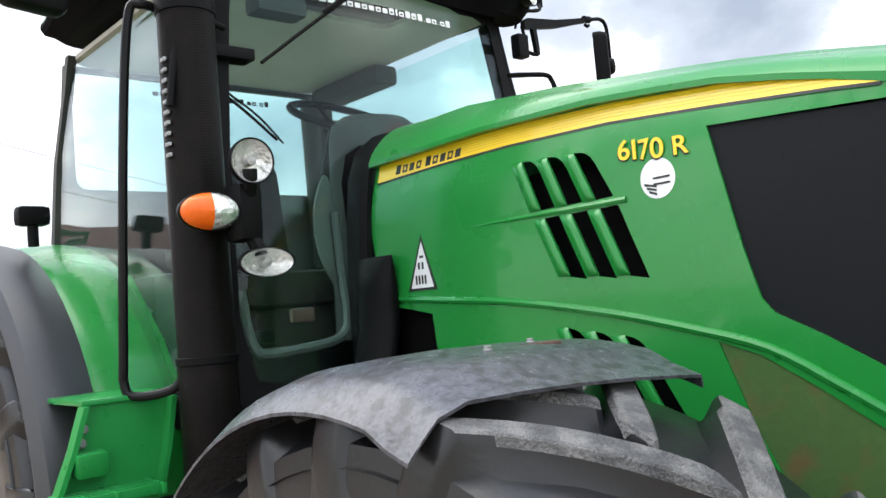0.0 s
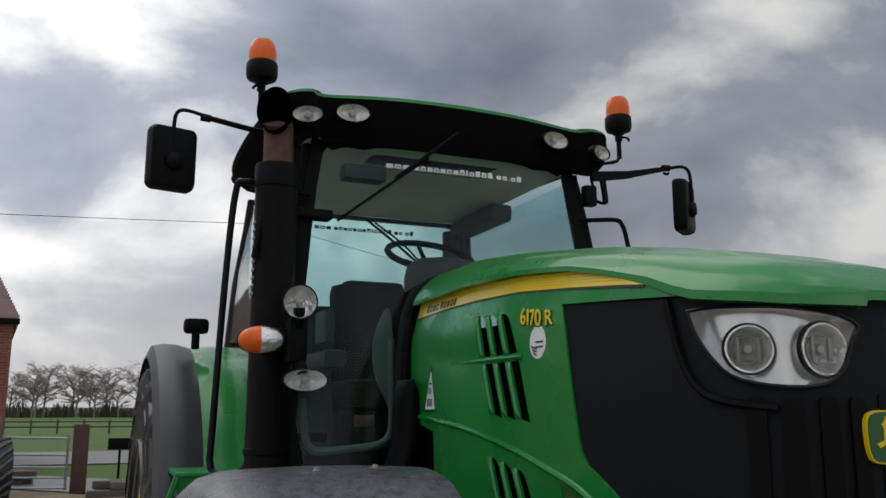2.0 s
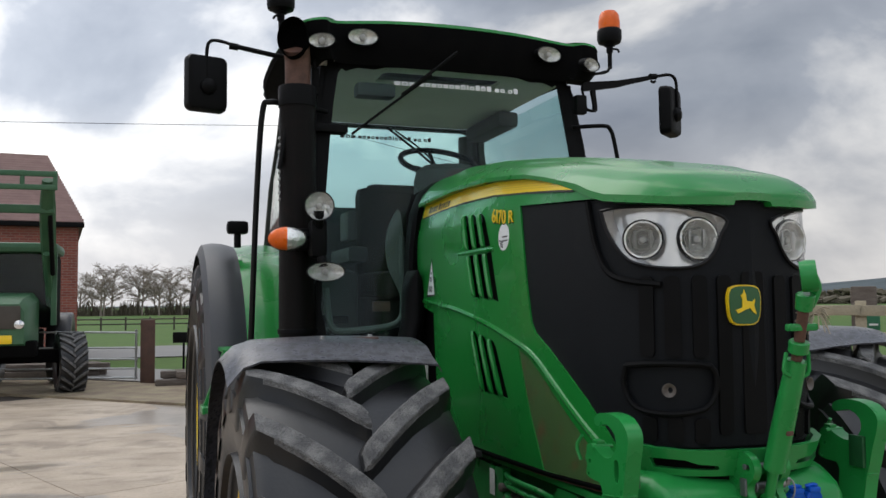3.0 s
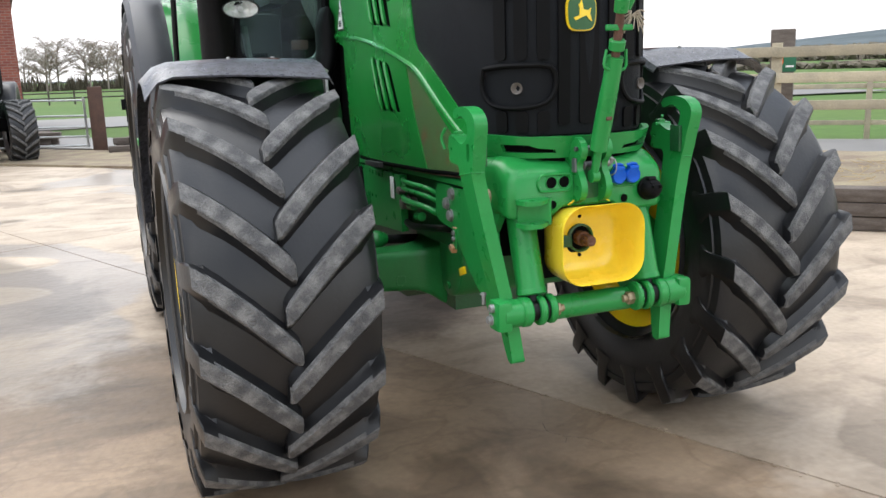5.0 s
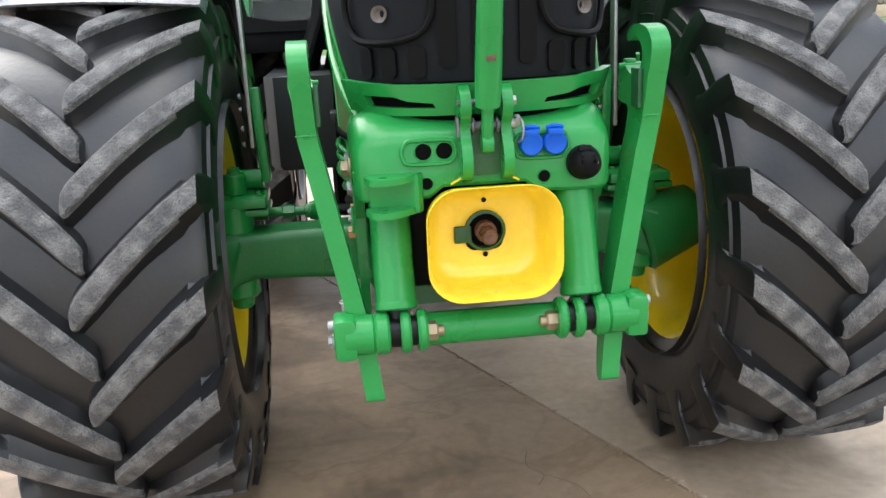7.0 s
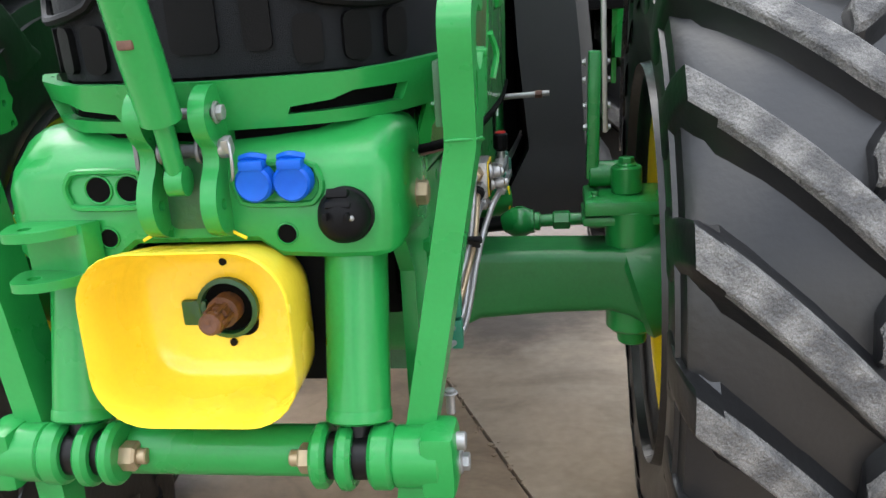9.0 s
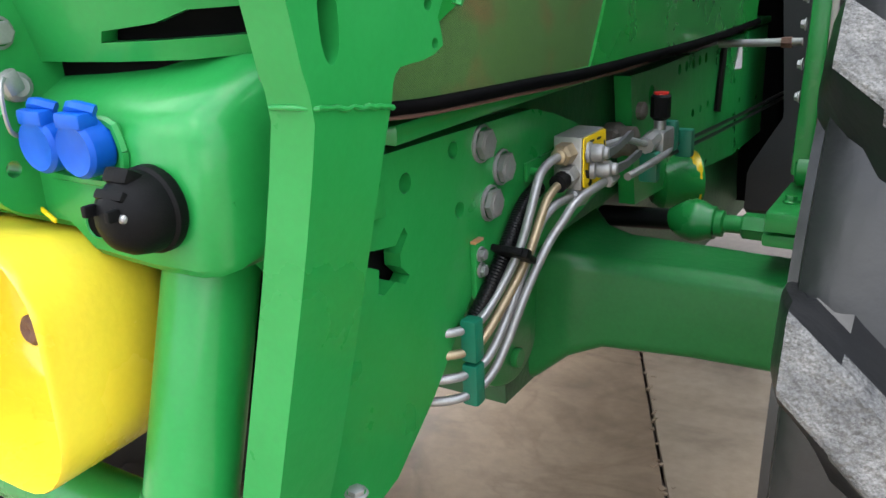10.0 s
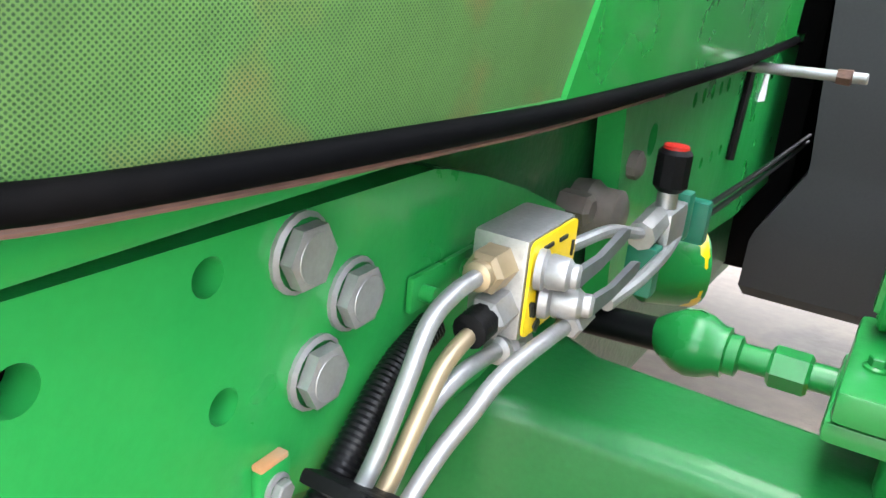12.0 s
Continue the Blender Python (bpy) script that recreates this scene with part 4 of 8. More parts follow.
def rim_parts(parent, radius, half, disc, sgn):
    """Yellow rim open towards the inside, with its dish and nuts."""
    bm = bmesh.new()
    w = half * 0.80
    prof = [(radius + 0.012, -w - 0.01), (radius + 0.022, -w + 0.004), (radius + 0.004, -w + 0.012), (radius - 0.03, -w + 0.05), (radius - 0.045, 0), (radius - 0.03, w - 0.05), (radius + 0.004, w - 0.012), (radius + 0.022, w - 0.004), (radius + 0.012, w + 0.01),
            (radius - 0.006, w), (radius - 0.045, w - 0.06), (radius - 0.06, 0), (radius - 0.045, -w + 0.06), (radius - 0.006, -w)]
    lathe(bm, prof, (0, 0, 0), (1, 0, 0), 48, 0, closed=True)
    d = sgn * disc
    lathe(bm, [(radius - 0.05, d), (radius * 0.72, d + sgn * 0.03), (radius * 0.5, d + sgn * 0.045), (radius * 0.45, d + sgn * 0.03), (radius * 0.3, d + sgn * 0.03), (0, d + sgn * 0.03)], (0, 0, 0), (1, 0, 0), 48, 0)
    lathe(bm, [(radius - 0.05, d - sgn * 0.014), (radius * 0.5, d + sgn * 0.03), (0, d + sgn * 0.015)], (0, 0, 0), (1, 0, 0), 48, 0)
    rim = part("rim", bm, YELLOW, parent)
    bm = bmesh.new()
    bolt(bm, (0, 0, 0), (sgn, 0, 0), 0.013, 0.02)
    nut = None
    for k in range(10):
        a = 2 * math.pi * k / 10
        at = pose(d + sgn * 0.03, math.cos(a) * radius * 0.38, math.sin(a) * radius * 0.38)
        nut = part("wheel_nut", bm, STEEL, parent, m=at) if nut is None else again(nut, at)


FRONT_R, FRONT_X, REAR_R, REAR_X, REAR_Y = 0.765, 0.925, 0.965, 0.885, 2.70
for s in SIDES:
    for name, r, half, x, y, rim, lugs, lh, rise, lw, disc in (("front_wheel", FRONT_R, 0.30, FRONT_X, 0.0, 0.40, 18, 0.05, 0.283, 0.066, 0.05), ("rear_wheel", REAR_R, 0.32, REAR_X, REAR_Y, 0.52, 20, 0.055, 0.30, 0.075, 0.06)):
        x += 0.05 if s > 0 else 0.0
        bm = tyre_mesh("tyre", r, 2 * half, rim, lugs, lh, rise, lw)
        spin = pose(s * x, y, r - 0.004, 5.2 if s < 0 else 1.0)
        wheel = part(name, bm, RUBBER, tractor, "worn black chevron tyre on a yellow rim", spin, 30)
        for sgn in SIDES:
            lug = None
            for rr in (0.18, 0.8):
                bm, tr = bmesh.new(), rim + rr * (r - lh - rim)
                lathe(bm, [(tr - 0.006, sgn * half * 0.93), (tr, sgn * (half * 0.985 + 0.006)), (tr + 0.006, sgn * half * 0.93)], (0, 0, 0), (1, 0, 0), 64, 0)
                part("bead_ring", bm, RUBBER, wheel)
            for k in range(lugs):
                at = pose(0, 0, 0, -360 * (k + (0.5 if sgn > 0 else 0.0)) / lugs)
                lug = part("lug", lug_mesh(r, 2 * half, lugs, lh, rise, lw, sgn), [RUBBER, LUG_RUBBER], wheel, m=at, angle=30) if lug is None else again(lug, at)
        rim_parts(wheel, rim, half, disc, s)

# ---- front mudguards ----
for s in SIDES:
    bm = bmesh.new()
    loops = []
    inner, outer = (0.635, 1.255) if s < 0 else (0.675, 1.3)
    for k in range(25):
        f = k / 24
        row = []
        for j, q in enumerate((0, 0.02, 0.12, 0.3, 0.5, 0.7, 0.85, 0.93, 0.97, 1.0)):
            start = -20 + 5 * q
            a = radians(start + (82 - start) * f)
            r = 0.785 + 0.012 * math.sin(q * math.pi) + 0.06 * f
            if q > 0.9:
                r -= (0.074 - 0.05 * min(1.0, f / 0.65)) * ((q - 0.9) / 0.1) ** 1.2
            if q == 0:
                r -= 0.02
            if f < 0.05:
                r -= 0.012
            x = inner + (outer - inner) * q
            row.append(Vector((s * x, math.sin(a) * r, 0.765 + math.cos(a) * r)))
        loops.append(row)
    loft(bm, loops, caps=False, closed=False)
    low = [[v - Vector((0, (v.y) * 0.007, (v.z - 0.765) * 0.007)).normalized() * 0.006 for v in row] for row in loops]
    loft(bm, low, caps=False, closed=False)
    loft(bm, [loops[0], low[0]], caps=False, closed=False)
    loft(bm, [loops[-1], low[-1]], caps=False, closed=False)
    loft(bm, [[r[-1] for r in loops], [r[-1] for r in low]], caps=False, closed=False)
    loft(bm, [[r[0] for r in loops], [r[0] for r in low]], caps=False, closed=False)
    guard = part("front_mudguard", bm, FENDER, tractor, "weathered grey plastic mudguard with lichen specks")
    bm = bmesh.new()
    box(bm, (s * 0.87, -0.02, 1.566), (0.2, 0.022, 0.006), 0.002, pose(0, 0, 0, 0, 0, s * 18))
    fixing = part("mudguard_fixing", bm, RUST, guard, "flat rusty strip bolted to the mudguard")
    bm = bmesh.new()
    for x in (0.79, 0.955):
        bolt(bm, (s * x, -0.02 - (x - 0.87) * 0.32, 1.568), (0, 0, 1), 0.007, 0.008)
    part("strip_bolt", bm, STEEL, fixing)
    bm = bmesh.new()
    nudge = 0.0 if s > 0 else 0.018
    box(bm, (s * (0.598 - nudge), 0.08, 1.29), (0.012, 0.045, 0.46), 0.003)
    box(bm, (s * (0.63 - nudge), 0.08, 1.535), (0.09, 0.05, 0.012), 0.003, pose(0, 0, 0, 0, s * -28, 0))
    tube(bm, [(s * 0.66, 0.08, 1.54), (s * 0.9, 0.08, 1.552), (s * 1.1, 0.08, 1.54)], 0.016, 8, 3)
    part("mudguard_stay", bm, ALLOY, tractor, "bare metal mudguard stay")
    bm = bmesh.new()
    box(bm, (s * (0.573 - nudge), 0.1, 1.095), (0.03, 0.05, 0.30), 0.006, pose(0, 0, 0, 0, s * 2, 0))
    rod(bm, (s * 0.56, 0.1, 0.955), (s * 0.67, 0.1, 0.955), 0.032)
    part("stay_bracket", bm, CAST_GREEN, tractor)
    for z in (1.12, 1.18, 1.07, 1.22):
        for x, way in ((0.604, s), (0.556, -s)):
            bm = bmesh.new()
            bolt(bm, (s * x, 0.085, z), (way, 0, 0), 0.007, 0.008)
            part("stay_bolt", bm, STEEL, tractor)

# ---- front axle ----
bm = bmesh.new()
for s in SIDES:
    loft(bm, [[Vector((s * x, y0, z)) for y0, z in rounded(-d, lo, d, hi, 0.026, 5)]
              for x, d, lo, hi in ((0.0, 0.2, 0.585, 0.86), (0.16, 0.19, 0.588, 0.85), (0.205, 0.15, 0.602, 0.835), (0.245, 0.105, 0.63, 0.822), (0.3, 0.085, 0.65, 0.816), (0.45, 0.08, 0.66, 0.815), (0.6, 0.08, 0.664, 0.812), (0.645, 0.086, 0.652, 0.81), (0.69, 0.1, 0.632, 0.805))])
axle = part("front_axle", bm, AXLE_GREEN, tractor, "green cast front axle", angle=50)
bm = bmesh.new()
crest = rounded(-0.382, 0.683, -0.347, 0.72, 0.009, 4)
tube(bm, [Vector((x, -0.0828, z)) for x, z in crest + crest[:1]], 0.002, 6, 1)
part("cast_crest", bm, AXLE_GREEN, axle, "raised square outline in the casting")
for s in SIDES:
    bm = bmesh.new()
    rod(bm, (s * 0.655, 0, 0.60), (s * 0.655, 0, 0.90), 0.062, 0.062, 20)
    part("king_pin", bm, CAST_GREEN, tractor)
    for c, size in (((0.645, 0.04, 0.905), (0.2, 0.2, 0.032)), ((0.65, 0.04, 0.872), (0.22, 0.17, 0.022)), ((0.66, 0.12, 0.83), (0.1, 0.14, 0.05))):
        bm = bmesh.new()
        box(bm, (s * c[0], c[1], c[2]), size, 0.008)
        part("knuckle_plate", bm, CAST_GREEN, tractor)
    for p0, p1, r0, r1 in (((0.645, 0.04, 0.92), (0.645, 0.04, 0.985), 0.036, 0.036), ((0.655, 0.02, 0.555), (0.655, 0.02, 0.61), 0.034, 0.04), ((0.645, 0.17, 0.80), (0.645, 0.17, 0.88), 0.034, 0.034)):
        bm = bmesh.new()
        rod(bm, (s * p0[0], p0[1], p0[2]), (s * p1[0], p1[1], p1[2]), r0, r1)
        part("knuckle_boss", bm, CAST_GREEN, tractor)
    bm = bmesh.new()
    rod(bm, (s * 0.655, 0, 0.70), (s * 0.86, 0, 0.765), 0.13, 0.1, 20)
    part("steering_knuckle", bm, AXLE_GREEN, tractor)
    for dx, dy in ((-0.075, -0.04), (-0.075, 0.12), (0.075, -0.04), (0.03, 0.12)):
        bm = bmesh.new()
        bolt(bm, (s * (0.645 + dx), 0.04 + dy * 0.8, 0.921), (0, 0, 1), 0.009, 0.012)
        part("knuckle_bolt", bm, CAST_GREEN, tractor)
    bm = bmesh.new()
    bolt(bm, (s * 0.645, 0.04, 0.985), (0, 0, 1), 0.018, 0.02)
    part("knuckle_bolt", bm, CAST_GREEN, tractor)
    bm = bmesh.new()
    rod(bm, (s * 0.18, 0.15, 0.815), (s * 0.36, 0.15, 0.826), 0.02, mat=1)
    lathe(bm, [(0.018, -0.045), (0.026, -0.035), (0.037, -0.015), (0.04, 0.0), (0.037, 0.016), (0.03, 0.03), (0.03, 0.038), (0.024, 0.04), (0.024, 0.052), (0.017, 0.055)], (s * 0.385, 0.15, 0.828), (s, 0, 0), 20)
    rod(bm, (s * 0.43, 0.15, 0.829), (s * 0.66, 0.15, 0.835), 0.016)
    lathe(bm, [(0.02, 0), (0.024, 0.004), (0.024, 0.04), (0.02, 0.044)], (s * 0.47, 0.15, 0.83), (s, 0, 0), 6)
    lathe(bm, [(0.026, 0), (0.026, 0.07)], (s * 0.56, 0.15, 0.832), (s, 0, 0), 12)
    part("tie_rod", bm, [CAST_GREEN, BLACK_GLOSS], tractor, "green steering tie rod with a ball joint")
bm = bmesh.new()
rod(bm, (-0.2, 0.17, 0.815), (0.2, 0.17, 0.815), 0.045)
part("steering_cylinder", bm, BLACK, tractor)

# ---- frame, engine sump, tanks and the dark underside ----
bm = bmesh.new()
box(bm, (0, 0.9, 0.86), (0.42, 1.6, 0.5), 0.05)
rod(bm, (0, 0.15, 0.62), (0, 1.6, 0.6), 0.11, 0.11, 24)
part("sump", bm, DARK_GREEN, tractor, "grimy green engine sump")
for s in SIDES:
    bm = bmesh.new()
    outline = ([(0.06, 1.096)] if s > 0 else [(0.1, 1.094)]) + [(0.2, 1.092), (0.86, 1.09), (1.2, 1.085), (1.26, 1.0), (1.26, 0.80), (0.8, 0.8), (0.4, 0.84), (0.1, 0.86)]
    holes = [ring(0.335 + 0.046 * k, 1.071, 0.0095, 12, 0.011) for k in range(5)] + [ring(0.44 + 0.056 * k, 0.967, 0.009, 12) for k in range(3)] + [ring(0.172, 1.046, 0.016, 16, 0.02), ring(0.78, 0.985, 0.008, 10), ring(0.84, 0.93, 0.007, 10), ring(0.79, 0.9, 0.008, 10)]
    sheet(bm, outline, holes, on_x(0.29, s), 0.03)
    rail = part("frame_rail", bm, CAST_GREEN, tractor, "green frame rail with rows of holes")
    # the darker green carries the shade that the bonnet throws on this rail
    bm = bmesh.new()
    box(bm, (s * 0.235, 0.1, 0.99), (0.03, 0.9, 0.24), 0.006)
    part("inner_rail", bm, DARK_GREEN, rail, "grimy green inner rail, its shade put into the colour")
    bm = bmesh.new()
    lathe(bm, [(0.03, 0.0), (0.032, 0.02), (0.026, 0.03), (0.026, 0.05), (0.018, 0.055)], (s * 0.25, 0.06, 0.985), (s, 0, 0), 16, caps=True)
    lathe(bm, [(0.018, 0.0), (0.018, 0.03), (0.012, 0.035)], (s * 0.25, 0.02, 0.995), (s, 0, 0), 6, caps=True)
    lathe(bm, [(0.016, 0.0), (0.016, 0.03), (0.01, 0.034)], (s * 0.27, 0.105, 1.03), (s, 0, 0), 10, caps=True)
    part("dusty_plug", bm, PLUG, rail, "dusty grey hydraulic plugs")
    bm = bmesh.new()
    box(bm, (s * 0.322, 0.34, 1.121), (0.022, 0.2, 0.022), 0.004, pose(0, 0, 0, -2))
    part("seal_end", bm, TANK, rail)
    bm = bmesh.new()
    loft(bm, [[Vector((s * x, y, z)) for x, y in ((x0, y0), (x1 - 0.04, y0), (x1, y0 + 0.06), (x1, 1.55), (x0, 1.55))] for x0, x1, z, y0 in (((0.35, 0.58, 1.45, 0.9), (0.36, 0.60, 1.2, 0.9), (0.385, 0.61, 0.9, 0.9), (0.385, 0.615, 0.88, 0.9), (0.35, 0.64, 0.815, 0.892), (0.318, 0.68, 0.755, 0.886), (0.312, 0.685, 0.735, 0.885), (0.31, 0.69, 0.64, 0.885), (0.32, 0.68, 0.618, 0.9)) if s > 0 else ((0.325, 0.58, 1.235, 0.8), (0.32, 0.59, 1.23, 0.79), (0.32, 0.59, 0.88, 0.79), (0.33, 0.58, 0.86, 0.8)))])
    part("side_tank", bm, TANK, tractor, "black moulded plastic tank")
    if s > 0:
        bm = bmesh.new()
        rod(bm, (s * 0.27, 0.62, 1.088), (s * 0.462, 0.62, 1.096), 0.0085)
        stay = part("stay_rod", bm, STEEL, tractor)
        bm = bmesh.new()
        lathe(bm, [(0.012, 0), (0.013, 0.02), (0.009, 0.022)], (s * 0.42, 0.62, 1.094), (s, 0, 0), 6)
        part("stay_nut", bm, RUST, stay)
    bm = bmesh.new()
    box(bm, (s * 0.294, 0.635, 1.01), (0.008, 0.035, 0.145), 0.002, pose(0, 0, 0, -12))
    part("black_strip", bm, BLACK, tractor)
    bm = bmesh.new()
    sheet(bm, [(0.765, 1.015), (0.83, 1.008), (0.82, 1.078), (0.805, 1.08)], [], on_x(0.293, s), 0.002)
    part("white_label", bm, WHITE, tractor)
bm = bmesh.new()
box(bm, (0, 2.0, 0.95), (0.7, 1.8, 0.75), 0.08)
rod(bm, (-0.8, REAR_Y, REAR_R), (0.8, REAR_Y, REAR_R), 0.16, 0.16, 24)
part("transmission", bm, MATT_BLACK, tractor)


# ---- cab ----


def cab_half(z):
    """Half width of the cab at a height."""
    return float(np.interp(z, [1.3, 1.9, 2.45, 2.8], [0.76, 0.79, 0.745, 0.69]))


# roof: green shell over a black underside
bm = bmesh.new()
plan = smooth_loop([(-0.82, 1.42), (-0.78, 1.27), (-0.69, 1.235), (-0.61, 1.3), (-0.3, 1.29), (0.3, 1.29), (0.61, 1.3), (0.69, 1.235), (0.78, 1.27), (0.82, 1.42), (0.845, 2.0), (0.8, 2.6), (0.62, 2.8), (-0.62, 2.8), (-0.8, 2.6), (-0.845, 2.0)], 5)


def roof_ring(grow, z, bow=0.0, lift=0.0):
    return [Vector((x * grow, 2.05 + (y - 2.05) * grow, z + lift * min(1.0, max(0.0, (y - 1.4) / 0.25)) + bow * (1 - (x / 0.83) ** 2) - 0.045 * min(1.0, max(0.0, (1.7 - y) / 0.4)) * max(0.0, min(1.0, (2.98 - z) / 0.1)))) for x, y in plan]


loft(bm, [roof_ring(1.0, 3.002, 0.055), roof_ring(0.995, 3.014, 0.06), roof_ring(0.96, 3.02, 0.062), roof_ring(0.85, 3.025, 0.06), roof_ring(0.4, 3.03, 0.06)])
part("roof", bm, GREEN, tractor, "green cab roof shell")
bm = bmesh.new()
loft(bm, [roof_ring(0.998, 3.002, 0.055), roof_ring(1.0, 2.96, 0.04, 0.03), roof_ring(0.985, 2.915, 0.02, 0.055), roof_ring(0.95, 2.885, 0, 0.075), roof_ring(0.9, 2.905, 0, 0.02)])
part("roof_visor", bm, MATT_BLACK, tractor, "black roof underside with lamp recesses")
for s in SIDES:
    for x, y, z, rx, yaw in ((0.497, 1.275, 2.963, 0.074, 8), (0.708, 1.215, 2.91, 0.064, 22)):
        ax = Vector((s * math.sin(radians(yaw)), -math.cos(radians(yaw)), -0.12))
        c = Vector((s * x, y, z))
        bm = bmesh.new()
        lathe(bm, [(rx, -0.03), (rx * 1.05, 0.004), (rx * 0.99, 0.012), (rx * 0.95, 0.006)], c, ax, 28, squash=(1, 0.54))
        lathe(bm, [(rx * 0.96, 0.004), (rx * 0.7, -0.012), (rx * 0.3, -0.02), (0, -0.021)], c, ax, 28, 1, squash=(1, 0.54))
        lamp = part("roof_lamp", bm, [BLACK, LAMP_BOWL], tractor, "oval clear work lamp")
        bm = bmesh.new()
        lathe(bm, [(rx * 0.95, 0.007), (rx * 0.6, 0.013), (0, 0.016)], c, ax, 28, squash=(1, 0.54))
        part("lens", bm, LENS, lamp)
        bm = bmesh.new()
        lathe(bm, [(0.016, -0.02), (0.014, 0.0), (0, 0.002)], c, ax, 12)
        part("bulb", bm, ALLOY, lamp)

# ceiling, floor, rear parts
bm = bmesh.new()
sheet(bm, rounded(-0.66, 1.36, 0.66, 2.77, 0.1), [rounded(-0.33, 1.5, 0.33, 1.72, 0.04)], on_z(2.882), 0.02)
part("headliner", bm, HEADLINER, tractor, "grey-beige cab headliner")
bm = bmesh.new()
sheet(bm, rounded(-0.35, 1.48, 0.35, 1.74, 0.03), [], on_z(2.886), 0.003)
part("roof_window", bm, GLASS, tractor)
bm = bmesh.new()
box(bm, (0, 2.05, 1.36), (1.5, 1.55, 0.10), 0.02)
box(bm, (0, 1.42, 1.45), (1.3, 0.08, 0.22), 0.02)
part("cab_floor", bm, BLACK, tractor)

# pillars: front, rear and sills
for s in SIDES:
    bm = bmesh.new()
    loft(bm, [[Vector((s * (cab_half(z) + dx), y + dy, z)) for dx, dy in ((-0.075, -0.01), (-0.01, -0.01), (0.0, 0.02), (0.0, 0.07), (-0.05, 0.075))] for z, y in ((1.35, 1.27), (1.7, 1.3), (2.1, 1.345), (2.45, 1.37), (2.84, 1.40))])
    part("front_pillar", bm, BLACK, tractor)
    bm = bmesh.new()
    loft(bm, [[Vector((s * (cab_half(z) + dx), y + dy, z)) for dx, dy in ((-0.04, -0.016), (0.0, -0.02), (0.0, 0.02), (-0.04, 0.02))] for z, y in ((1.35, 2.66), (2.0, 2.74), (2.4, 2.745), (2.7, 2.73), (2.88, 2.70))])
    part("rear_pillar", bm, TRIM, tractor)
    bm = bmesh.new()
    loft(bm, [[Vector((s * (cab_half(z) + dx), y, z + dz)) for dx, dz in ((-0.06, -0.03), (0.004, -0.03), (0.004, 0.03), (-0.06, 0.03))] for y, z in ((1.3, 1.4), (2.0, 1.42), (2.65, 1.8))])
    part("cab_sill", bm, BLACK, tractor)
    # side glass
    bm = bmesh.new()
    sheet(bm, [(1.36, 1.42), (1.62, 1.42), (2.05, 1.46), (2.3, 1.62), (2.66, 1.9), (2.74, 2.82), (1.42, 2.82)], [], lambda u, v, d, s=s: Vector((s * (cab_half(v) - 0.012 - d), u, v)), 0.006, 0.12)
    part("side_window", bm, GLASS, tractor, "tinted cab side window")
    # door edge and lower green door skin beside the wheel
    bm = bmesh.new()
    tube(bm, [(s * (cab_half(z) + 0.004), y, z) for y, z in ((1.42, 2.8), (1.38, 2.4), (1.33, 1.8), (1.33, 1.46), (1.5, 1.42), (2.0, 1.45), (2.35, 1.64))], 0.014, 8, 4)
    part("door_seal", bm, BLACK, tractor)

# windscreen with a black printed edge
bm = bmesh.new()


def screen(u, v, d):
    return Vector((u, float(np.interp(v, [1.4, 2.1, 2.84, 2.9], [1.262, 1.335, 1.392, 1.397])) - 0.05 * (1 - (u / 0.7) ** 2) + d, v))


sheet(bm, [(-0.70, 1.42), (0.70, 1.42), (0.73, 1.9), (0.69, 2.45), (0.63, 2.88), (-0.63, 2.88), (-0.69, 2.45), (-0.73, 1.9)], [], screen, 0.006, 0.12)
part("windscreen", bm, GLASS, tractor, "tinted windscreen with white lettering bars")
bm = bmesh.new()
glass_edge = [(-0.74, 1.40), (0.74, 1.40), (0.75, 1.9), (0.71, 2.45), (0.645, 2.885), (-0.645, 2.885), (-0.71, 2.45), (-0.75, 1.9)]
inner = smooth_loop([(-0.665, 1.47), (-0.3, 1.46), (0.3, 1.46), (0.665, 1.47), (0.685, 1.9), (0.645, 2.45), (0.6, 2.8), (0.56, 2.815), (0.5, 2.835), (0.42, 2.83), (0.36, 2.845), (0.24, 2.85), (0.18, 2.862), (-0.18, 2.862), (-0.24, 2.85), (-0.36, 2.845), (-0.42, 2.83), (-0.5, 2.835), (-0.56, 2.815), (-0.6, 2.8), (-0.645, 2.45), (-0.685, 1.9)], 2)
sheet(bm, glass_edge, [inner], lambda u, v, d: screen(u, v, d) + Vector((0, -0.004, 0)), 0.003, 0.12)
part("screen_edge", bm, BLACK, tractor)
# screen frame beside the bonnet, and the grey trim behind it
for s in SIDES:
    bm = bmesh.new()
    sheet(bm, [(s * 0.2, 1.42), (s * 0.31, 1.42), (s * 0.288, 1.6), (s * 0.28, 2.1), (s * 0.25, 2.2), (s * 0.18, 2.24)], [], lambda u, v, d: screen(u, v, d) + Vector((0, -0.006, 0)), 0.004, 0.1)
    part("screen_frame", bm, BLACK, tractor)
    bm = bmesh.new()
    sheet(bm, smooth_loop([(s * 0.29, 1.7), (s * 0.325, 1.76), (s * 0.365, 1.86), (s * 0.37, 1.98), (s * 0.34, 2.08), (s * 0.295, 2.13), (s * 0.28, 1.9)], 3), [], lambda u, v, d: screen(u, v, d) + Vector((0, 0.05, 0)), 0.01, 0.1)
    tube(bm, [screen(s * u, v, 0.03) for u, v in ((0.3, 2.0), (0.303, 1.8), (0.302, 1.66), (0.318, 1.598), (0.37, 1.567), (0.48, 1.553), (0.6, 1.545), (0.64, 1.56), (0.66, 1.62), (0.67, 1.75))], 0.016, 8, 5)
    part("screen_trim", bm, GREY_TRIM, tractor)
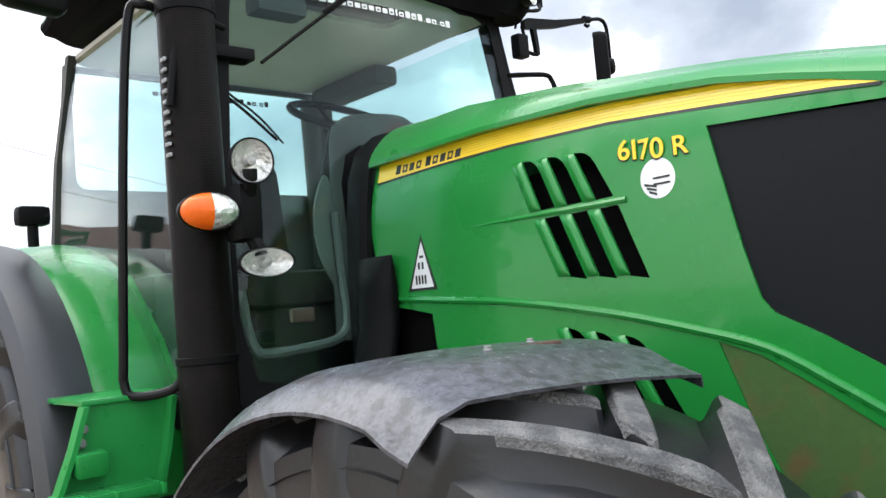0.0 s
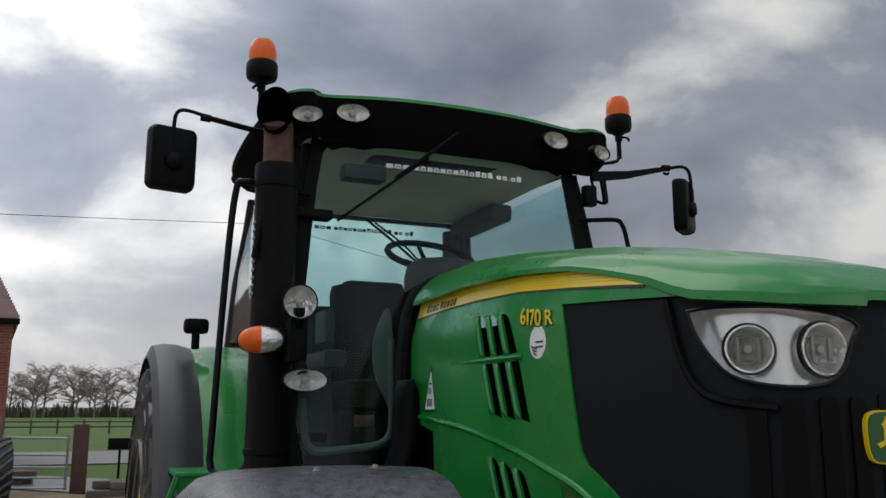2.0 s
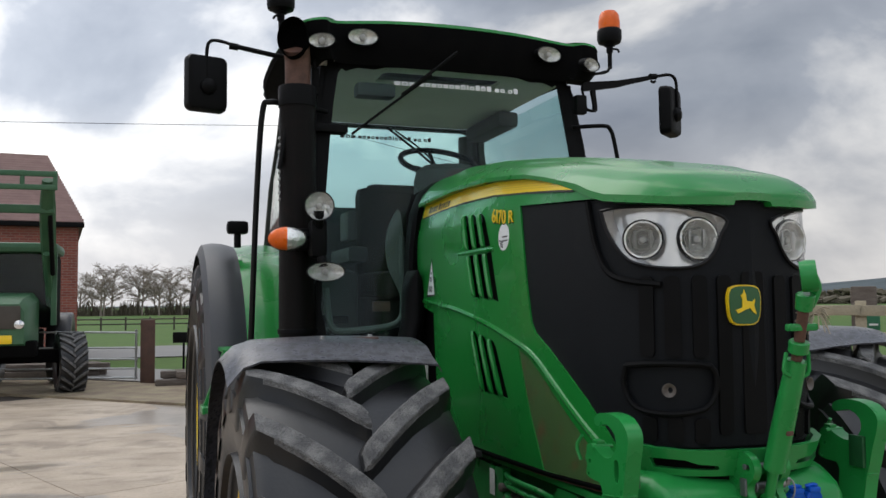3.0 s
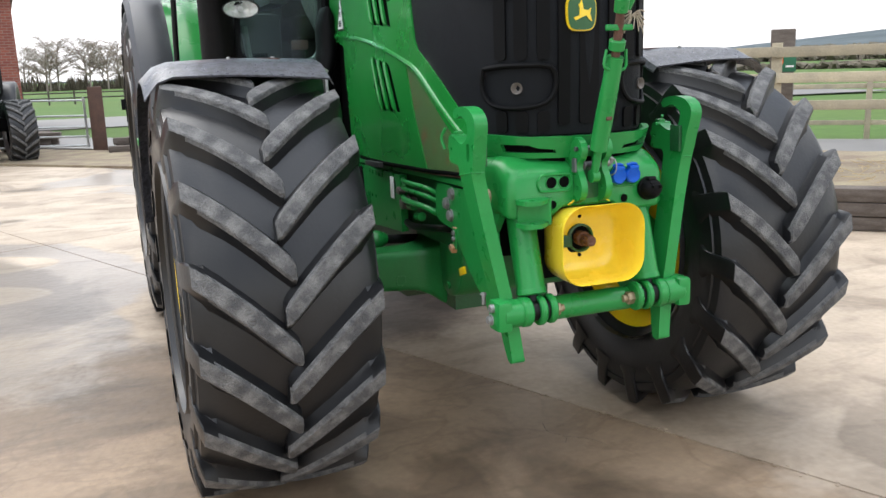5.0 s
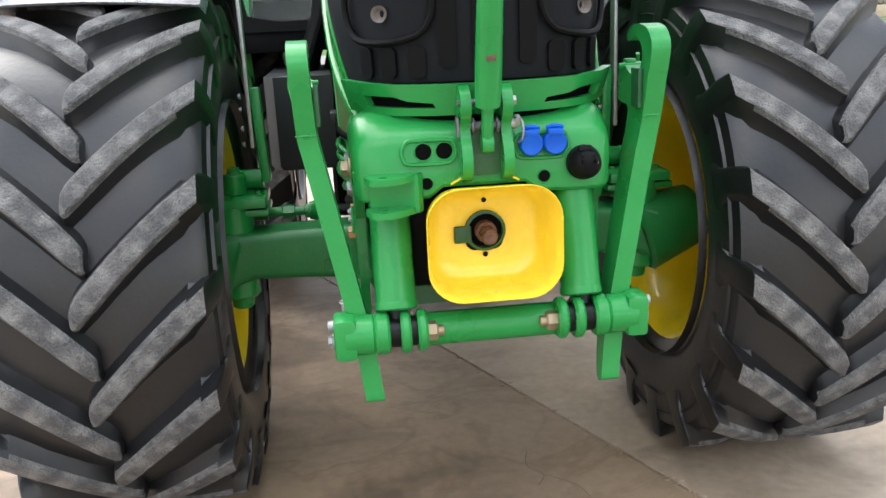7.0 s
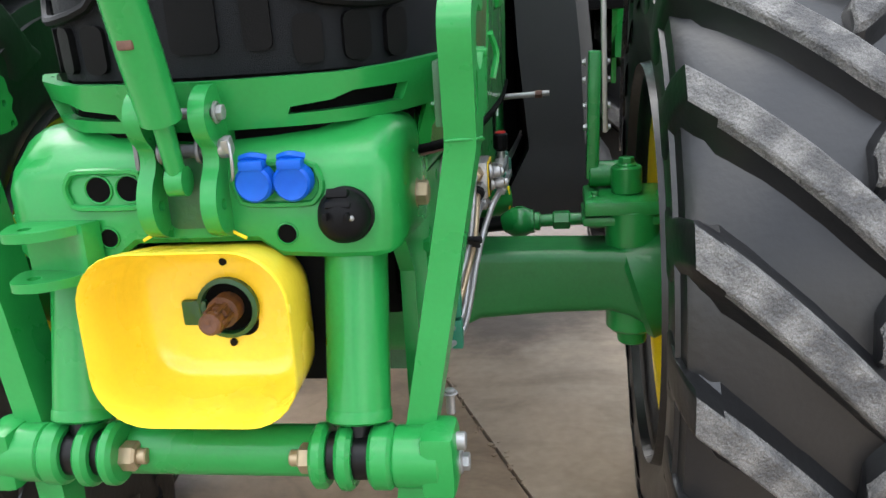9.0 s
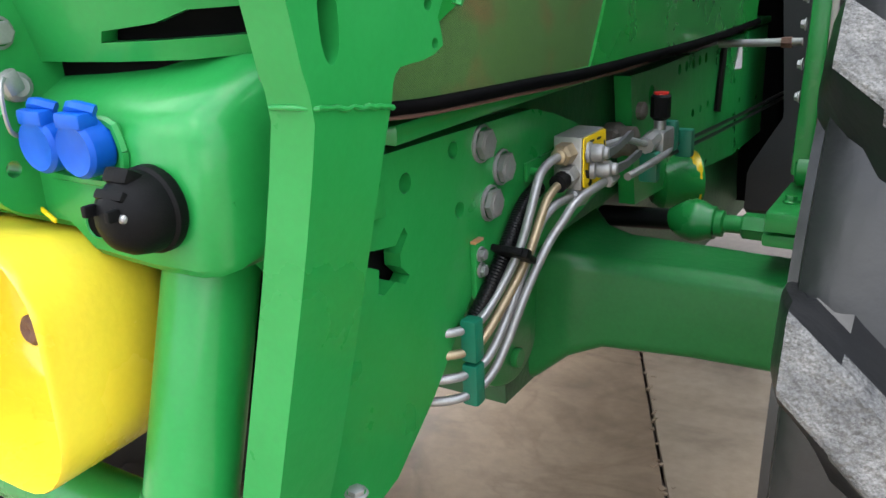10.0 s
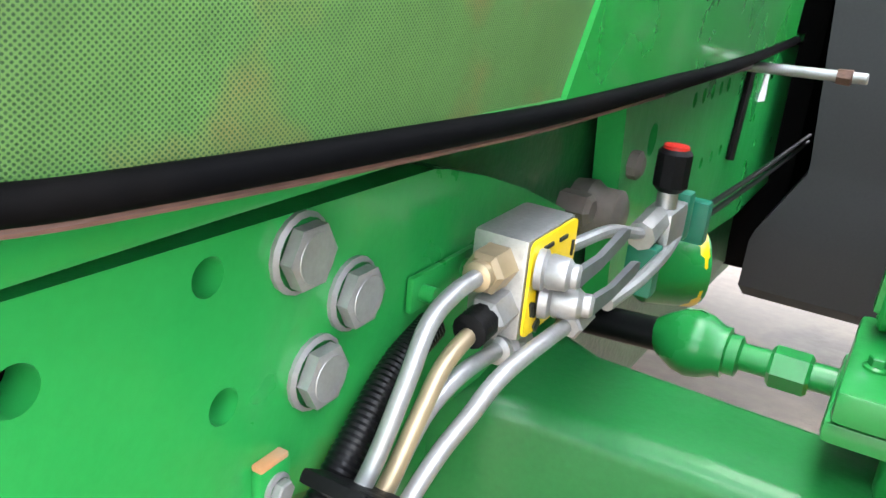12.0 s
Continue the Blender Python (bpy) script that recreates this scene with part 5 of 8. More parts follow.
# web address as plain bars, one for each character, on the screen and on the rear window
x = -0.322
for k, h in enumerate((17, 17, 17, 4, 17, 18, 17, 17, 17, 17, 17, 22, 23, 17, 24, 22, 24, 4, 17, 17, 4, 17, 24)):
    w = 0.006 if h == 4 else 0.009 if h == 23 else 0.031 if k < 3 else 0.024
    for flip, mat, surface in ((False, WHITE, lambda u, v, d: screen(u, v, d) + Vector((0, -0.007, 0))), (True, TRIM, on_y(2.745))):
        bm = bmesh.new()
        x0, x1 = (x, x + w) if not flip else (0.01 + x * 0.93, 0.01 + (x + w) * 0.93)
        holes = [rounded(x0 + 0.006, 2.763, x1 - 0.006, 2.7695, 0.002, 2)] if w > 0.02 and k % 2 else []
        sheet(bm, rounded(x0, 2.757, x1, 2.757 + h * 0.00115, 0.003, 2), holes, surface, 0.001, 0.06 if not flip else 0.0)
        part("lettering_bar", bm, mat, tractor)
    x += w + 0.0075

# rear window and frame
bm = bmesh.new()
sheet(bm, [(-0.66, 2.2), (0.66, 2.2), (0.63, 2.85), (-0.63, 2.85)], [], on_y(2.755), 0.006)
part("rear_window", bm, GLASS, tractor)
bm = bmesh.new()
sheet(bm, [(-0.74, 1.35), (0.74, 1.35), (0.76, 1.9), (0.68, 2.86), (-0.68, 2.86), (-0.76, 1.9)], [rounded(-0.655, 2.3, 0.62, 2.835, 0.05)], on_y(2.765), 0.03)
part("rear_frame", bm, TRIM, tractor)
bm = bmesh.new()
tube(bm, [(0.02, 2.735, 2.84), (0.2, 2.73, 2.71), (0.365, 2.735, 2.585)], 0.008, 6, 3)
tube(bm, [(0.08, 2.735, 2.82), (0.26, 2.73, 2.7), (0.4, 2.735, 2.57)], 0.006, 6, 3)
part("rear_wiper", bm, BLACK, tractor)

# wiper on the windscreen
bm = bmesh.new()
tube(bm, [(-0.04, 1.19, 2.905), (-0.17, 1.25, 2.80), (-0.30, 1.285, 2.695)], 0.0085, 8, 4)
tube(bm, [(-0.15, 1.268, 2.80), (-0.34, 1.29, 2.655), (-0.545, 1.312, 2.493)], 0.007, 6, 4)
part("wiper", bm, BLACK, tractor, "black windscreen wiper at rest across the glass")

# dashboard, steering wheel, seat, display
bm = bmesh.new()
loft(bm, [[Vector((0.0 + w * math.cos(a), y - 0.08 + d * math.sin(a), z)) for a in [2 * math.pi * k / 20 for k in range(20)]] for z, w, d, y in ((1.4, 0.24, 0.14, 1.5), (1.9, 0.2, 0.13, 1.55), (2.15, 0.18, 0.14, 1.55), (2.22, 0.185, 0.15, 1.53), (2.29, 0.19, 0.15, 1.52), (2.345, 0.178, 0.135, 1.52), (2.375, 0.14, 0.1, 1.52), (2.386, 0.06, 0.05, 1.52))])
part("steering_console", bm, TRIM, tractor, "dark steering console")
bm = bmesh.new()
centre, tilt = Vector((0.02, 1.67, 2.435)), pose(0, 0, 0, 28)
line = [centre + tilt @ Vector((0.21 * math.cos(a), 0.21 * math.sin(a), 0)) for a in [2 * math.pi * k / 24 for k in range(25)]]
tube(bm, line, 0.016, 8, 1)
for a in (90, 210, 330):
    tube(bm, [centre + tilt @ Vector((0, 0, -0.05)), centre + tilt @ Vector((0.1 * math.cos(radians(a)), 0.1 * math.sin(radians(a)), -0.03)), centre + tilt @ Vector((0.19 * math.cos(radians(a)), 0.19 * math.sin(radians(a)), 0))], 0.012, 6, 3)
rod(bm, centre + tilt @ Vector((0, 0, -0.3)), centre + tilt @ Vector((0, 0, -0.02)), 0.04, 0.045)
part("steering_wheel", bm, BLACK, tractor, "black steering wheel")
bm = bmesh.new()
box(bm, (0.0, 2.28, 1.78), (0.52, 0.5, 0.16), 0.06)
box(bm, (0.0, 2.54, 2.1), (0.46, 0.14, 0.62), 0.06, pose(0, 0, 0, -8))
box(bm, (0.02, 2.57, 2.38), (0.36, 0.12, 0.1), 0.04)
box(bm, (0.0, 2.28, 1.56), (0.4, 0.4, 0.3), 0.04)
part("driver_seat", bm, SEAT_CLOTH, tractor, "dark cloth driver seat")
bm = bmesh.new()
box(bm, (-0.36, 2.2, 1.95), (0.12, 0.5, 0.09), 0.03)
box(bm, (-0.42, 1.95, 2.1), (0.05, 0.2, 0.16), 0.015)
box(bm, (-0.47, 2.35, 1.62), (0.3, 0.5, 0.5), 0.05)
box(bm, (0.55, 2.3, 1.62), (0.25, 0.6, 0.55), 0.05)
part("armrest_console", bm, TRIM, tractor)
bm = bmesh.new()
box(bm, (0.63, 2.4, 2.805), (0.14, 0.58, 0.1), 0.03)
box(bm, (-0.4, 1.43, 2.74), (0.2, 0.1, 0.07), 0.02)
rod(bm, (0.58, 2.72, 1.9), (0.58, 2.74, 2.8), 0.05)
part("cab_fittings", bm, TRIM, tractor)
bm = bmesh.new()
box(bm, (-0.36, 1.47, 1.66), (0.09, 0.03, 0.05), 0.01)
part("fire_label", bm, RUST, tractor)

# beacons on brackets
for s in SIDES:
    bm = bmesh.new()
    rod(bm, (s * 0.885, 1.32, 2.93), (s * 0.885, 1.32, 3.045), 0.012)
    tube(bm, [(s * 0.70, 1.3, 2.88), (s * 0.84, 1.3, 2.9), (s * 0.882, 1.315, 2.94)], 0.008, 6, 4)
    tube(bm, [(s * 0.72, 1.33, 2.81), (s * 0.74, 1.32, 2.87), (s * 0.86, 1.32, 2.915)], 0.006, 6, 4)
    lathe(bm, [(0.018, 0), (0.018, 0.03), (0.03, 0.035), (0.03, 0.045)], (s * 0.885, 1.32, 3.02), (0, 0, 1), 14)
    tube(bm, [(s * 0.885, 1.3, 3.035), (s * 0.915, 1.29, 3.03), (s * 0.925, 1.29, 3.015)], 0.006, 6, 3)
    part("beacon_bracket", bm, BLACK, tractor)
    bm = bmesh.new()
    lathe(bm, [(0.03, 0), (0.06, 0.012), (0.066, 0.03), (0.066, 0.075), (0.06, 0.085)], (s * 0.885, 1.32, 3.06), (0, 0, 1), 24)
    beacon = part("beacon", bm, BLACK, tractor, "amber rotating beacon on a black base")
    bm = bmesh.new()
    lathe(bm, [(0.058, 0), (0.058, 0.05), (0.053, 0.085), (0.04, 0.105), (0.02, 0.113), (0, 0.114)], (s * 0.885, 1.32, 3.137), (0, 0, 1), 24)
    part("beacon_dome", bm, AMBER, beacon)

# mirrors
for s in SIDES:
    y = 1.37 if s < 0 else 1.26
    bm = bmesh.new()
    if s < 0:
        tube(bm, [(-0.70, y, 2.78), (-0.74, y, 2.845), (-0.9, y - 0.01, 2.86), (-1.09, y - 0.02, 2.885)], 0.012, 8, 4)
        tube(bm, [(-1.09, y - 0.02, 2.888), (-1.17, y - 0.02, 2.905), (-1.21, y - 0.02, 2.895), (-1.222, y - 0.02, 2.84), (-1.222, y - 0.02, 2.70)], 0.008, 8, 5)
        box(bm, (-0.715, y, 2.75), (0.04, 0.05, 0.13), 0.01)
    else:
        # a flat arm that thins outwards and hooks over the hinge block with a fork
        loft(bm, [[Vector((x, y - 0.02 + dy, z + dz)) for dy, dz in ((-0.011, -h), (0.011, -h), (0.011, h), (-0.011, h))] for x, z, h in ((0.668, 2.79, 0.018), (0.69, 2.798, 0.023), (0.74, 2.805, 0.022), (0.872, 2.825, 0.018), (1.0, 2.856, 0.013), (1.09, 2.878, 0.011))])
        loft(bm, [[Vector((x + dx, y - 0.02 + dy, z)) for dx, dy in ((-w, -0.01), (w, -0.01), (w, 0.01), (-w, 0.01))] for x, z, w in ((0.728, 2.8, 0.013), (0.735, 2.75, 0.011), (0.742, 2.7, 0.01), (0.742, 2.672, 0.01))])
        tube(bm, [(0.745, y - 0.02, 2.674), (0.715, y - 0.02, 2.672), (0.7, y - 0.015, 2.68)], 0.008, 8, 3)
        tube(bm, [(0.672, y - 0.01, 2.79), (0.69, y - 0.01, 2.72), (0.7, y - 0.01, 2.67)], 0.007, 8, 3)
        tube(bm, [(1.08, y - 0.02, 2.875), (1.17, y - 0.02, 2.898), (1.21, y - 0.02, 2.9), (1.236, y - 0.02, 2.884), (1.247, y - 0.02, 2.84), (1.25, y - 0.02, 2.72)], 0.0085, 8, 5)
        box(bm, (0.668, y + 0.005, 2.705), (0.062, 0.05, 0.1), 0.01)
        box(bm, (1.243, y - 0.012, 2.705), (0.05, 0.045, 0.04), 0.01)
        tube(bm, [(1.085, y - 0.02, 2.86), (1.1, y - 0.022, 2.852), (1.115, y - 0.02, 2.86)], 0.007, 8, 3)
    lathe(bm, [(0.016, -0.02), (0.016, 0.02)], (s * 1.10, y - 0.02, 2.884), (s, 0, 0.1), 10)
    part("mirror_arm", bm, BLACK, tractor)
    bm = bmesh.new()
    turn = pose(s * 1.222, y + 0.01, 2.705, 0, 0, -s * 14 if s < 0 else 38)
    pts = rounded(-0.096, -0.132, 0.096, 0.132, 0.03)
    loft(bm, [[turn @ Vector((x * g, d, z * g)) for x, z in pts] for d, g in ((-0.035, 0.86), (-0.03, 0.94), (-0.005, 1.0), (0.022, 1.0), (0.03, 0.98))])
    lathe(bm, [(0.04, 0), (0.036, 0.02), (0.025, 0.03), (0, 0.034)], turn @ Vector((0, -0.03, -0.02)), turn.to_3x3() @ Vector((0, -1, 0)), 16)
    mirror = part("mirror", bm, BLACK, tractor, "black plastic rear-view mirror")
    bm = bmesh.new()
    sheet(bm, rounded(-0.082, -0.118, 0.082, 0.118, 0.02), [], lambda u, v, d, turn=turn: turn @ Vector((u, 0.0325 - d, v)), 0.002)
    part("mirror_glass", bm, CHROME, mirror)
    # grab handle behind the mirror
    bm = bmesh.new()
    tube(bm, [(s * 0.66, 1.34, 2.60), (s * 0.74, 1.31, 2.605), (s * 0.82, 1.27, 2.603), (s * 0.845, 1.26, 2.58), (s * 0.862, 1.255, 2.52), (s * 0.9, 1.25, 2.3)], 0.011, 10, 5)
    part("grab_handle", bm, BLACK, tractor)

# exhaust: perforated guard, rusty bent outlet, and the lamps before it
STACK = Vector((-0.808, 1.30, 0))
bm = bmesh.new()
lathe(bm, [(0.078, 1.2), (0.088, 1.22), (0.088, 1.5), (0.086, 1.52), (0.086, 2.6), (0.08, 2.605)], STACK, (0, 0, 1), 40)
stack = part("exhaust_guard", bm, GUARD_BLACK, tractor, "black perforated exhaust guard")
bm = bmesh.new()
lathe(bm, [(0.082, 2.598), (0.0905, 2.602), (0.0905, 2.69), (0.088, 2.698), (0.07, 2.7), (0.062, 2.69)], STACK, (0, 0, 1), 40)
part("guard_collar", bm, BLACK, stack)
bm = bmesh.new()
tube(bm, [STACK + Vector(v) for v in ((0.0, 0.0, 2.68), (0.0, 0.0, 2.78), (-0.002, -0.006, 2.84), (-0.012, -0.03, 2.88))], [0.06, 0.06, 0.061, 0.063], 24, 5)
part("exhaust_pipe", bm, RUST, stack, "rusty bent exhaust outlet")
bm = bmesh.new()
lathe(bm, [(0.05, -0.13), (0.064, -0.07), (0.072, 0.0), (0.0705, 0.002), (0.06, -0.05), (0, -0.08)], STACK + Vector((-0.04, -0.085, 2.915)), (-0.4, -0.9, 0.16), 28, squash=(1, 1.42))
part("exhaust_mouth", bm, MOUTH_BLACK, stack)
for z in (1.55,):
    bm = bmesh.new()
    lathe(bm, [(0.089, -0.012), (0.092, -0.01), (0.092, 0.01), (0.089, 0.012)], STACK + Vector((0, 0, z)), (0, 0, 1), 32)
    part("guard_band", bm, BLACK, stack)
for z in (2.52, 1.6):
    bm = bmesh.new()
    box(bm, (-0.66, 1.36, z), (0.2, 0.08, 0.04), 0.008)
    part("stack_stay", bm, BLACK, stack)
for k in range(10):
    bm = bmesh.new()
    z = 2.16 + k * 0.032
    box(bm, STACK + Vector((-0.089, -0.02, z)), (0.008, 0.03, 0.012), 0.002)
    part("guard_slot", bm, STEEL, stack)

bm = bmesh.new()
box(bm, (-0.745, 1.14, 1.97), (0.075, 0.11, 0.17), 0.02)
box(bm, (-0.79, 1.2, 1.97), (0.1, 0.1, 0.1), 0.02)
tube(bm, [(-0.745, 1.1, 2.02), (-0.748, 1.08, 2.06), (-0.75, 1.075, 2.09)], 0.022, 8, 4)
tube(bm, [(-0.735, 1.12, 1.9), (-0.73, 1.1, 1.87), (-0.725, 1.09, 1.84)], 0.022, 8, 4)
tube(bm, [(-0.80, 1.1, 1.98), (-0.84, 1.08, 1.97), (-0.88, 1.07, 1.965)], 0.02, 8, 4)
bracket = part("lamp_bracket", bm, BLACK, tractor, "black bracket with a round lamp, an indicator and an oval lamp")
look_way = Vector((-0.12, -0.98, -0.06)).normalized()
for name, c, r, squash, lens in (("round_lamp", (-0.752, 1.055, 2.11), 0.066, (1, 1), LENS), ("oval_lamp", (-0.722, 1.06, 1.818), 0.085, (1, 0.5), LENS), ("indicator", (-0.895, 1.055, 1.962), 0.085, (1, 0.62), None)):
    bm = bmesh.new()
    lathe(bm, [(r * 0.3, -0.075), (r * 0.75, -0.055), (r, -0.02), (r * 1.03, 0.0), (r * 1.0, 0.006), (r * 0.94, 0.002)], c, look_way, 32, squash=squash)
    lamp = part(name, bm, BLACK, bracket)
    if lens:
        bm = bmesh.new()
        lathe(bm, [(r * 0.95, 0.0), (r * 0.7, -0.022), (r * 0.3, -0.035), (0, -0.036)], c, look_way, 32, squash=squash)
        part("reflector", bm, LAMP_BOWL, lamp)
        bm = bmesh.new()
        lathe(bm, [(r * 0.95, 0.002), (r * 0.65, 0.012), (0, 0.018)], c, look_way, 32, squash=squash)
        part("lens", bm, LENS, lamp)
        bm = bmesh.new()
        lathe(bm, [(0.014, -0.03), (0.013, 0.0), (0, 0.002)], c, look_way, 12)
        part("bulb", bm, ALLOY, lamp)
    else:
        axis, side, up = frame_on(look_way)
        for a0, a1, mat, nm in ((90, 270, AMBER, "amber_lens"), (270, 450, LAMP_BOWL, "clear_lens")):
            bm = bmesh.new()
            loops = []
            for k in range(13):
                a = radians(a0 + (a1 - a0) * k / 12)
                loops.append([Vector(c) + (side * math.cos(a) * -1 * squash[0] + up * math.sin(a) * squash[1]) * r * q + look_way * h for q, h in ((0.98, -0.004), (0.96, 0.012), (0.8, 0.028), (0.5, 0.04), (0.0, 0.045))])
            loft(bm, loops, caps=False, closed=False)
            part(nm, bm, mat, lamp)

# right-hand rail, step plate and rear mudguards
bm = bmesh.new()
tube(bm, [(-0.83, 1.36, 2.62), (-0.93, 1.34, 2.63), (-0.965, 1.36, 2.58), (-0.985, 1.40, 2.2), (-1.0, 1.45, 1.6), (-1.0, 1.46, 1.5), (-0.98, 1.44, 1.46), (-0.9, 1.36, 1.47), (-0.87, 1.33, 1.52), (-0.86, 1.33, 1.6)], 0.014, 10, 6)
part("hand_rail", bm, BLACK_GLOSS, tractor, "black tubular grab rail")
bm = bmesh.new()
box(bm, (-0.998, 1.62, 1.458), (0.27, 0.36, 0.018), 0.006)
bracket = part("step_bracket", bm, CAST_GREEN, tractor, "green bracket and steps beside the cab")
bm = bmesh.new()
sheet(bm, [(-1.13, 1.45), (-0.868, 1.45), (-0.895, 1.3), (-0.93, 1.17), (-1.225, 1.19), (-1.17, 1.33)], [], on_y(1.452), 0.014)
part("bracket_plate", bm, CAST_GREEN, bracket)
for line in (((-0.87, 1.45), (-0.895, 1.3), (-0.93, 1.165)), ((-1.13, 1.45), (-1.168, 1.33), (-1.225, 1.185))):
    bm = bmesh.new()
    loft(bm, [[Vector((x + dx, y, z)) for dx, y in ((-0.008, 1.405), (0.008, 1.405), (0.008, 1.455), (-0.008, 1.455))] for x, z in line])
    part("bracket_flange", bm, CAST_GREEN, bracket)
bm = bmesh.new()
box(bm, (-1.125, 1.42, 1.29), (0.09, 0.06, 0.07), 0.012, pose(0, 0, 0, 8))
part("bracket_block", bm, CAST_GREEN, bracket)
for k in range(5):
    bm = bmesh.new()
    box(bm, (-1.09, 1.33 + 0.035 * k, 1.2), (0.26, 0.012, 0.03), 0.004)
    part("step_bar", bm, CAST_GREEN, bracket)
for x in (-1.225, -1.09, -0.955):
    bm = bmesh.new()
    box(bm, (x, 1.39, 1.2), (0.014, 0.15, 0.03), 0.004)
    part("step_edge", bm, CAST_GREEN, bracket)
for x, z in ((-1.128, 1.385), (-1.135, 1.345), (-1.165, 1.32)):
    bm = bmesh.new()
    bolt(bm, (x, 1.452, z), (0, -1, 0), 0.011, 0.012)
    part("step_bolt", bm, STEEL, tractor)

for s in SIDES:
    for nm, x0, x1, r, mat, lab, a0, a1 in (("rear_mudguard", 0.70, 1.0, 1.06, GREEN, "green rear mudguard", -82, 70), ("mudguard_extension", 0.985, 1.19, 1.065, REAR_FENDER, "dark grey mudguard extension", -84, 68)):
        bm = bmesh.new()
        loops = []
        for k in range(29):
            a = radians(a0 + (a1 - a0) * k / 28)
            row = []
            for j, q in enumerate((0, 0.04, 0.3, 0.6, 0.88, 0.96, 1.0)):
                rr = r + 0.02 * math.sin(q * math.pi) - (0.05 * max(0, q - 0.88) / 0.12 if nm == "mudguard_extension" else 0) - (0.03 if q == 0 and nm == "rear_mudguard" else 0)
                row.append(Vector((s * (x0 + (x1 - x0) * q), REAR_Y + math.sin(a) * rr, REAR_R + math.cos(a) * rr)))
            loops.append(row)
        loft(bm, loops, caps=False, closed=False)
        low = [[Vector((v.x, REAR_Y + (v.y - REAR_Y) * 0.992, REAR_R + (v.z - REAR_R) * 0.992)) for v in row] for row in loops]
        loft(bm, low, caps=False, closed=False)
        for e in (0, -1):
            loft(bm, [loops[e], low[e]], caps=False, closed=False)
            loft(bm, [[q[e] for q in loops], [q[e] for q in low]], caps=False, closed=False)
        part(nm, bm, mat, tractor, lab)
    bm = bmesh.new()
    sheet(bm, [(1.62, 1.3), (1.75, 1.0), (2.4, 1.05), (2.8, 1.5), (2.5, 1.98), (2.1, 1.86), (1.85, 1.62)], [], on_x(0.72, s), 0.02)
    part("inner_mudguard", bm, GREEN, tractor)
    bm = bmesh.new()
    box(bm, (s * 0.985, 2.3, 2.115), (0.12, 0.075, 0.075), 0.022)
    rod(bm, (s * 0.985, 2.3, 2.0), (s * 0.985, 2.3, 2.1), 0.02)
    part("mudguard_lamp", bm, BLACK, tractor, "small black lamp on the mudguard")


# ---- front linkage ----
bm = bmesh.new()
loops = []
for x, inset, drop, arch in ((-0.287, 0.06, 0.05, 0), (-0.283, 0.036, 0.032, 0), (-0.275, 0.016, 0.016, 0), (-0.262, 0.006, 0.006, 0), (-0.245, 0.001, 0.001, 0), (-0.2, 0, 0, 0), (-0.12, 0, 0, 0.004), (-0.09, 0, 0, 0.026), (0.09, 0, 0, 0.026), (0.12, 0, 0, 0.004), (0.2, 0, 0, 0), (0.25, 0.001, 0.001, 0), (0.267, 0.006, 0.006, 0), (0.28, 0.016, 0.016, 0), (0.288, 0.036, 0.032, 0), (0.291, 0.06, 0.05, 0)):
    loops.append([Vector((x, y, z)) for y, z in ((-0.874 + inset, 1.052 + drop * 0.5 + arch), (-0.881 + inset, 1.06 + drop * 0.5 + arch), (-0.881 + inset, 1.172 - drop), (-0.866 + inset, 1.197 - drop), (-0.80, 1.232 - drop), (-0.775, 1.238 - drop), (-0.66, 1.238 - drop), (-0.66, 1.052 + arch))])
loft(bm, loops)
head = part("headstock", bm, CAST_GREEN, tractor, "green cast headstock of the front linkage")
# flat near-black discs: the shade of the holes is painted on the face
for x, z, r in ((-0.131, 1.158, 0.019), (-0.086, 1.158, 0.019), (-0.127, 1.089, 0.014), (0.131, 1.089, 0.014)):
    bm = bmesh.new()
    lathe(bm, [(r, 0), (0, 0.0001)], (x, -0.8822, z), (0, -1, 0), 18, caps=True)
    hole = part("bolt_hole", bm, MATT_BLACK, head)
    bm = bmesh.new()
    lathe(bm, [(r * 1.12, -0.002), (r * 1.08, 0.0015), (r * 1.0, 0.002), (r * 0.93, 0.0004)], (x, -0.8822, z), (0, -1, 0), 20)
    part("hole_rim", bm, CAST_GREEN, hole)
bm = bmesh.new()
slot = rounded(-0.178, 1.132, -0.062, 1.184, 0.024, 5)
tube(bm, [Vector((x, -0.885, z)) for x, z in slot[::2] + slot[:1]], 0.0045, 6, 2)
part("slot_rim", bm, CAST_GREEN, head)
ear_line = smooth_loop([(-0.252, -0.884), (-0.254, -0.93), (-0.238, -0.952), (-0.2, -0.95), (-0.168, -0.925), (-0.15, -0.9), (-0.146, -0.884)], 3)
for z in (1.116, 1.046):
    bm = bmesh.new()
    sheet(bm, ear_line, [ring(-0.222, -0.927, 0.0095, 14)], on_z(z), 0.0135)
    part("clevis_ear", bm, CAST_GREEN, head, "forked ear with a pin hole")
bm = bmesh.new()
loft(bm, [[Vector((x, y, z)) for z in (1.034, 1.116)] for x, y in ((-0.25, -0.888), (-0.2, -0.89), (-0.172, -0.897), (-0.158, -0.91), (-0.148, -0.912), (-0.14, -0.9), (-0.136, -0.886), (-0.25, -0.884))], closed=False, caps=False)
part("clevis_web", bm, CAST_GREEN, head)
# yellow lines where the paint chipped beside the bracket
for s in SIDES:
    bm = bmesh.new()
    box(bm, (s * 0.062, -0.886, 1.092), (0.03, 0.003, 0.0045), 0.001, pose(0, 0, 0, 0, s * 28, 0))
    part("paint_edge", bm, YELLOW, head)

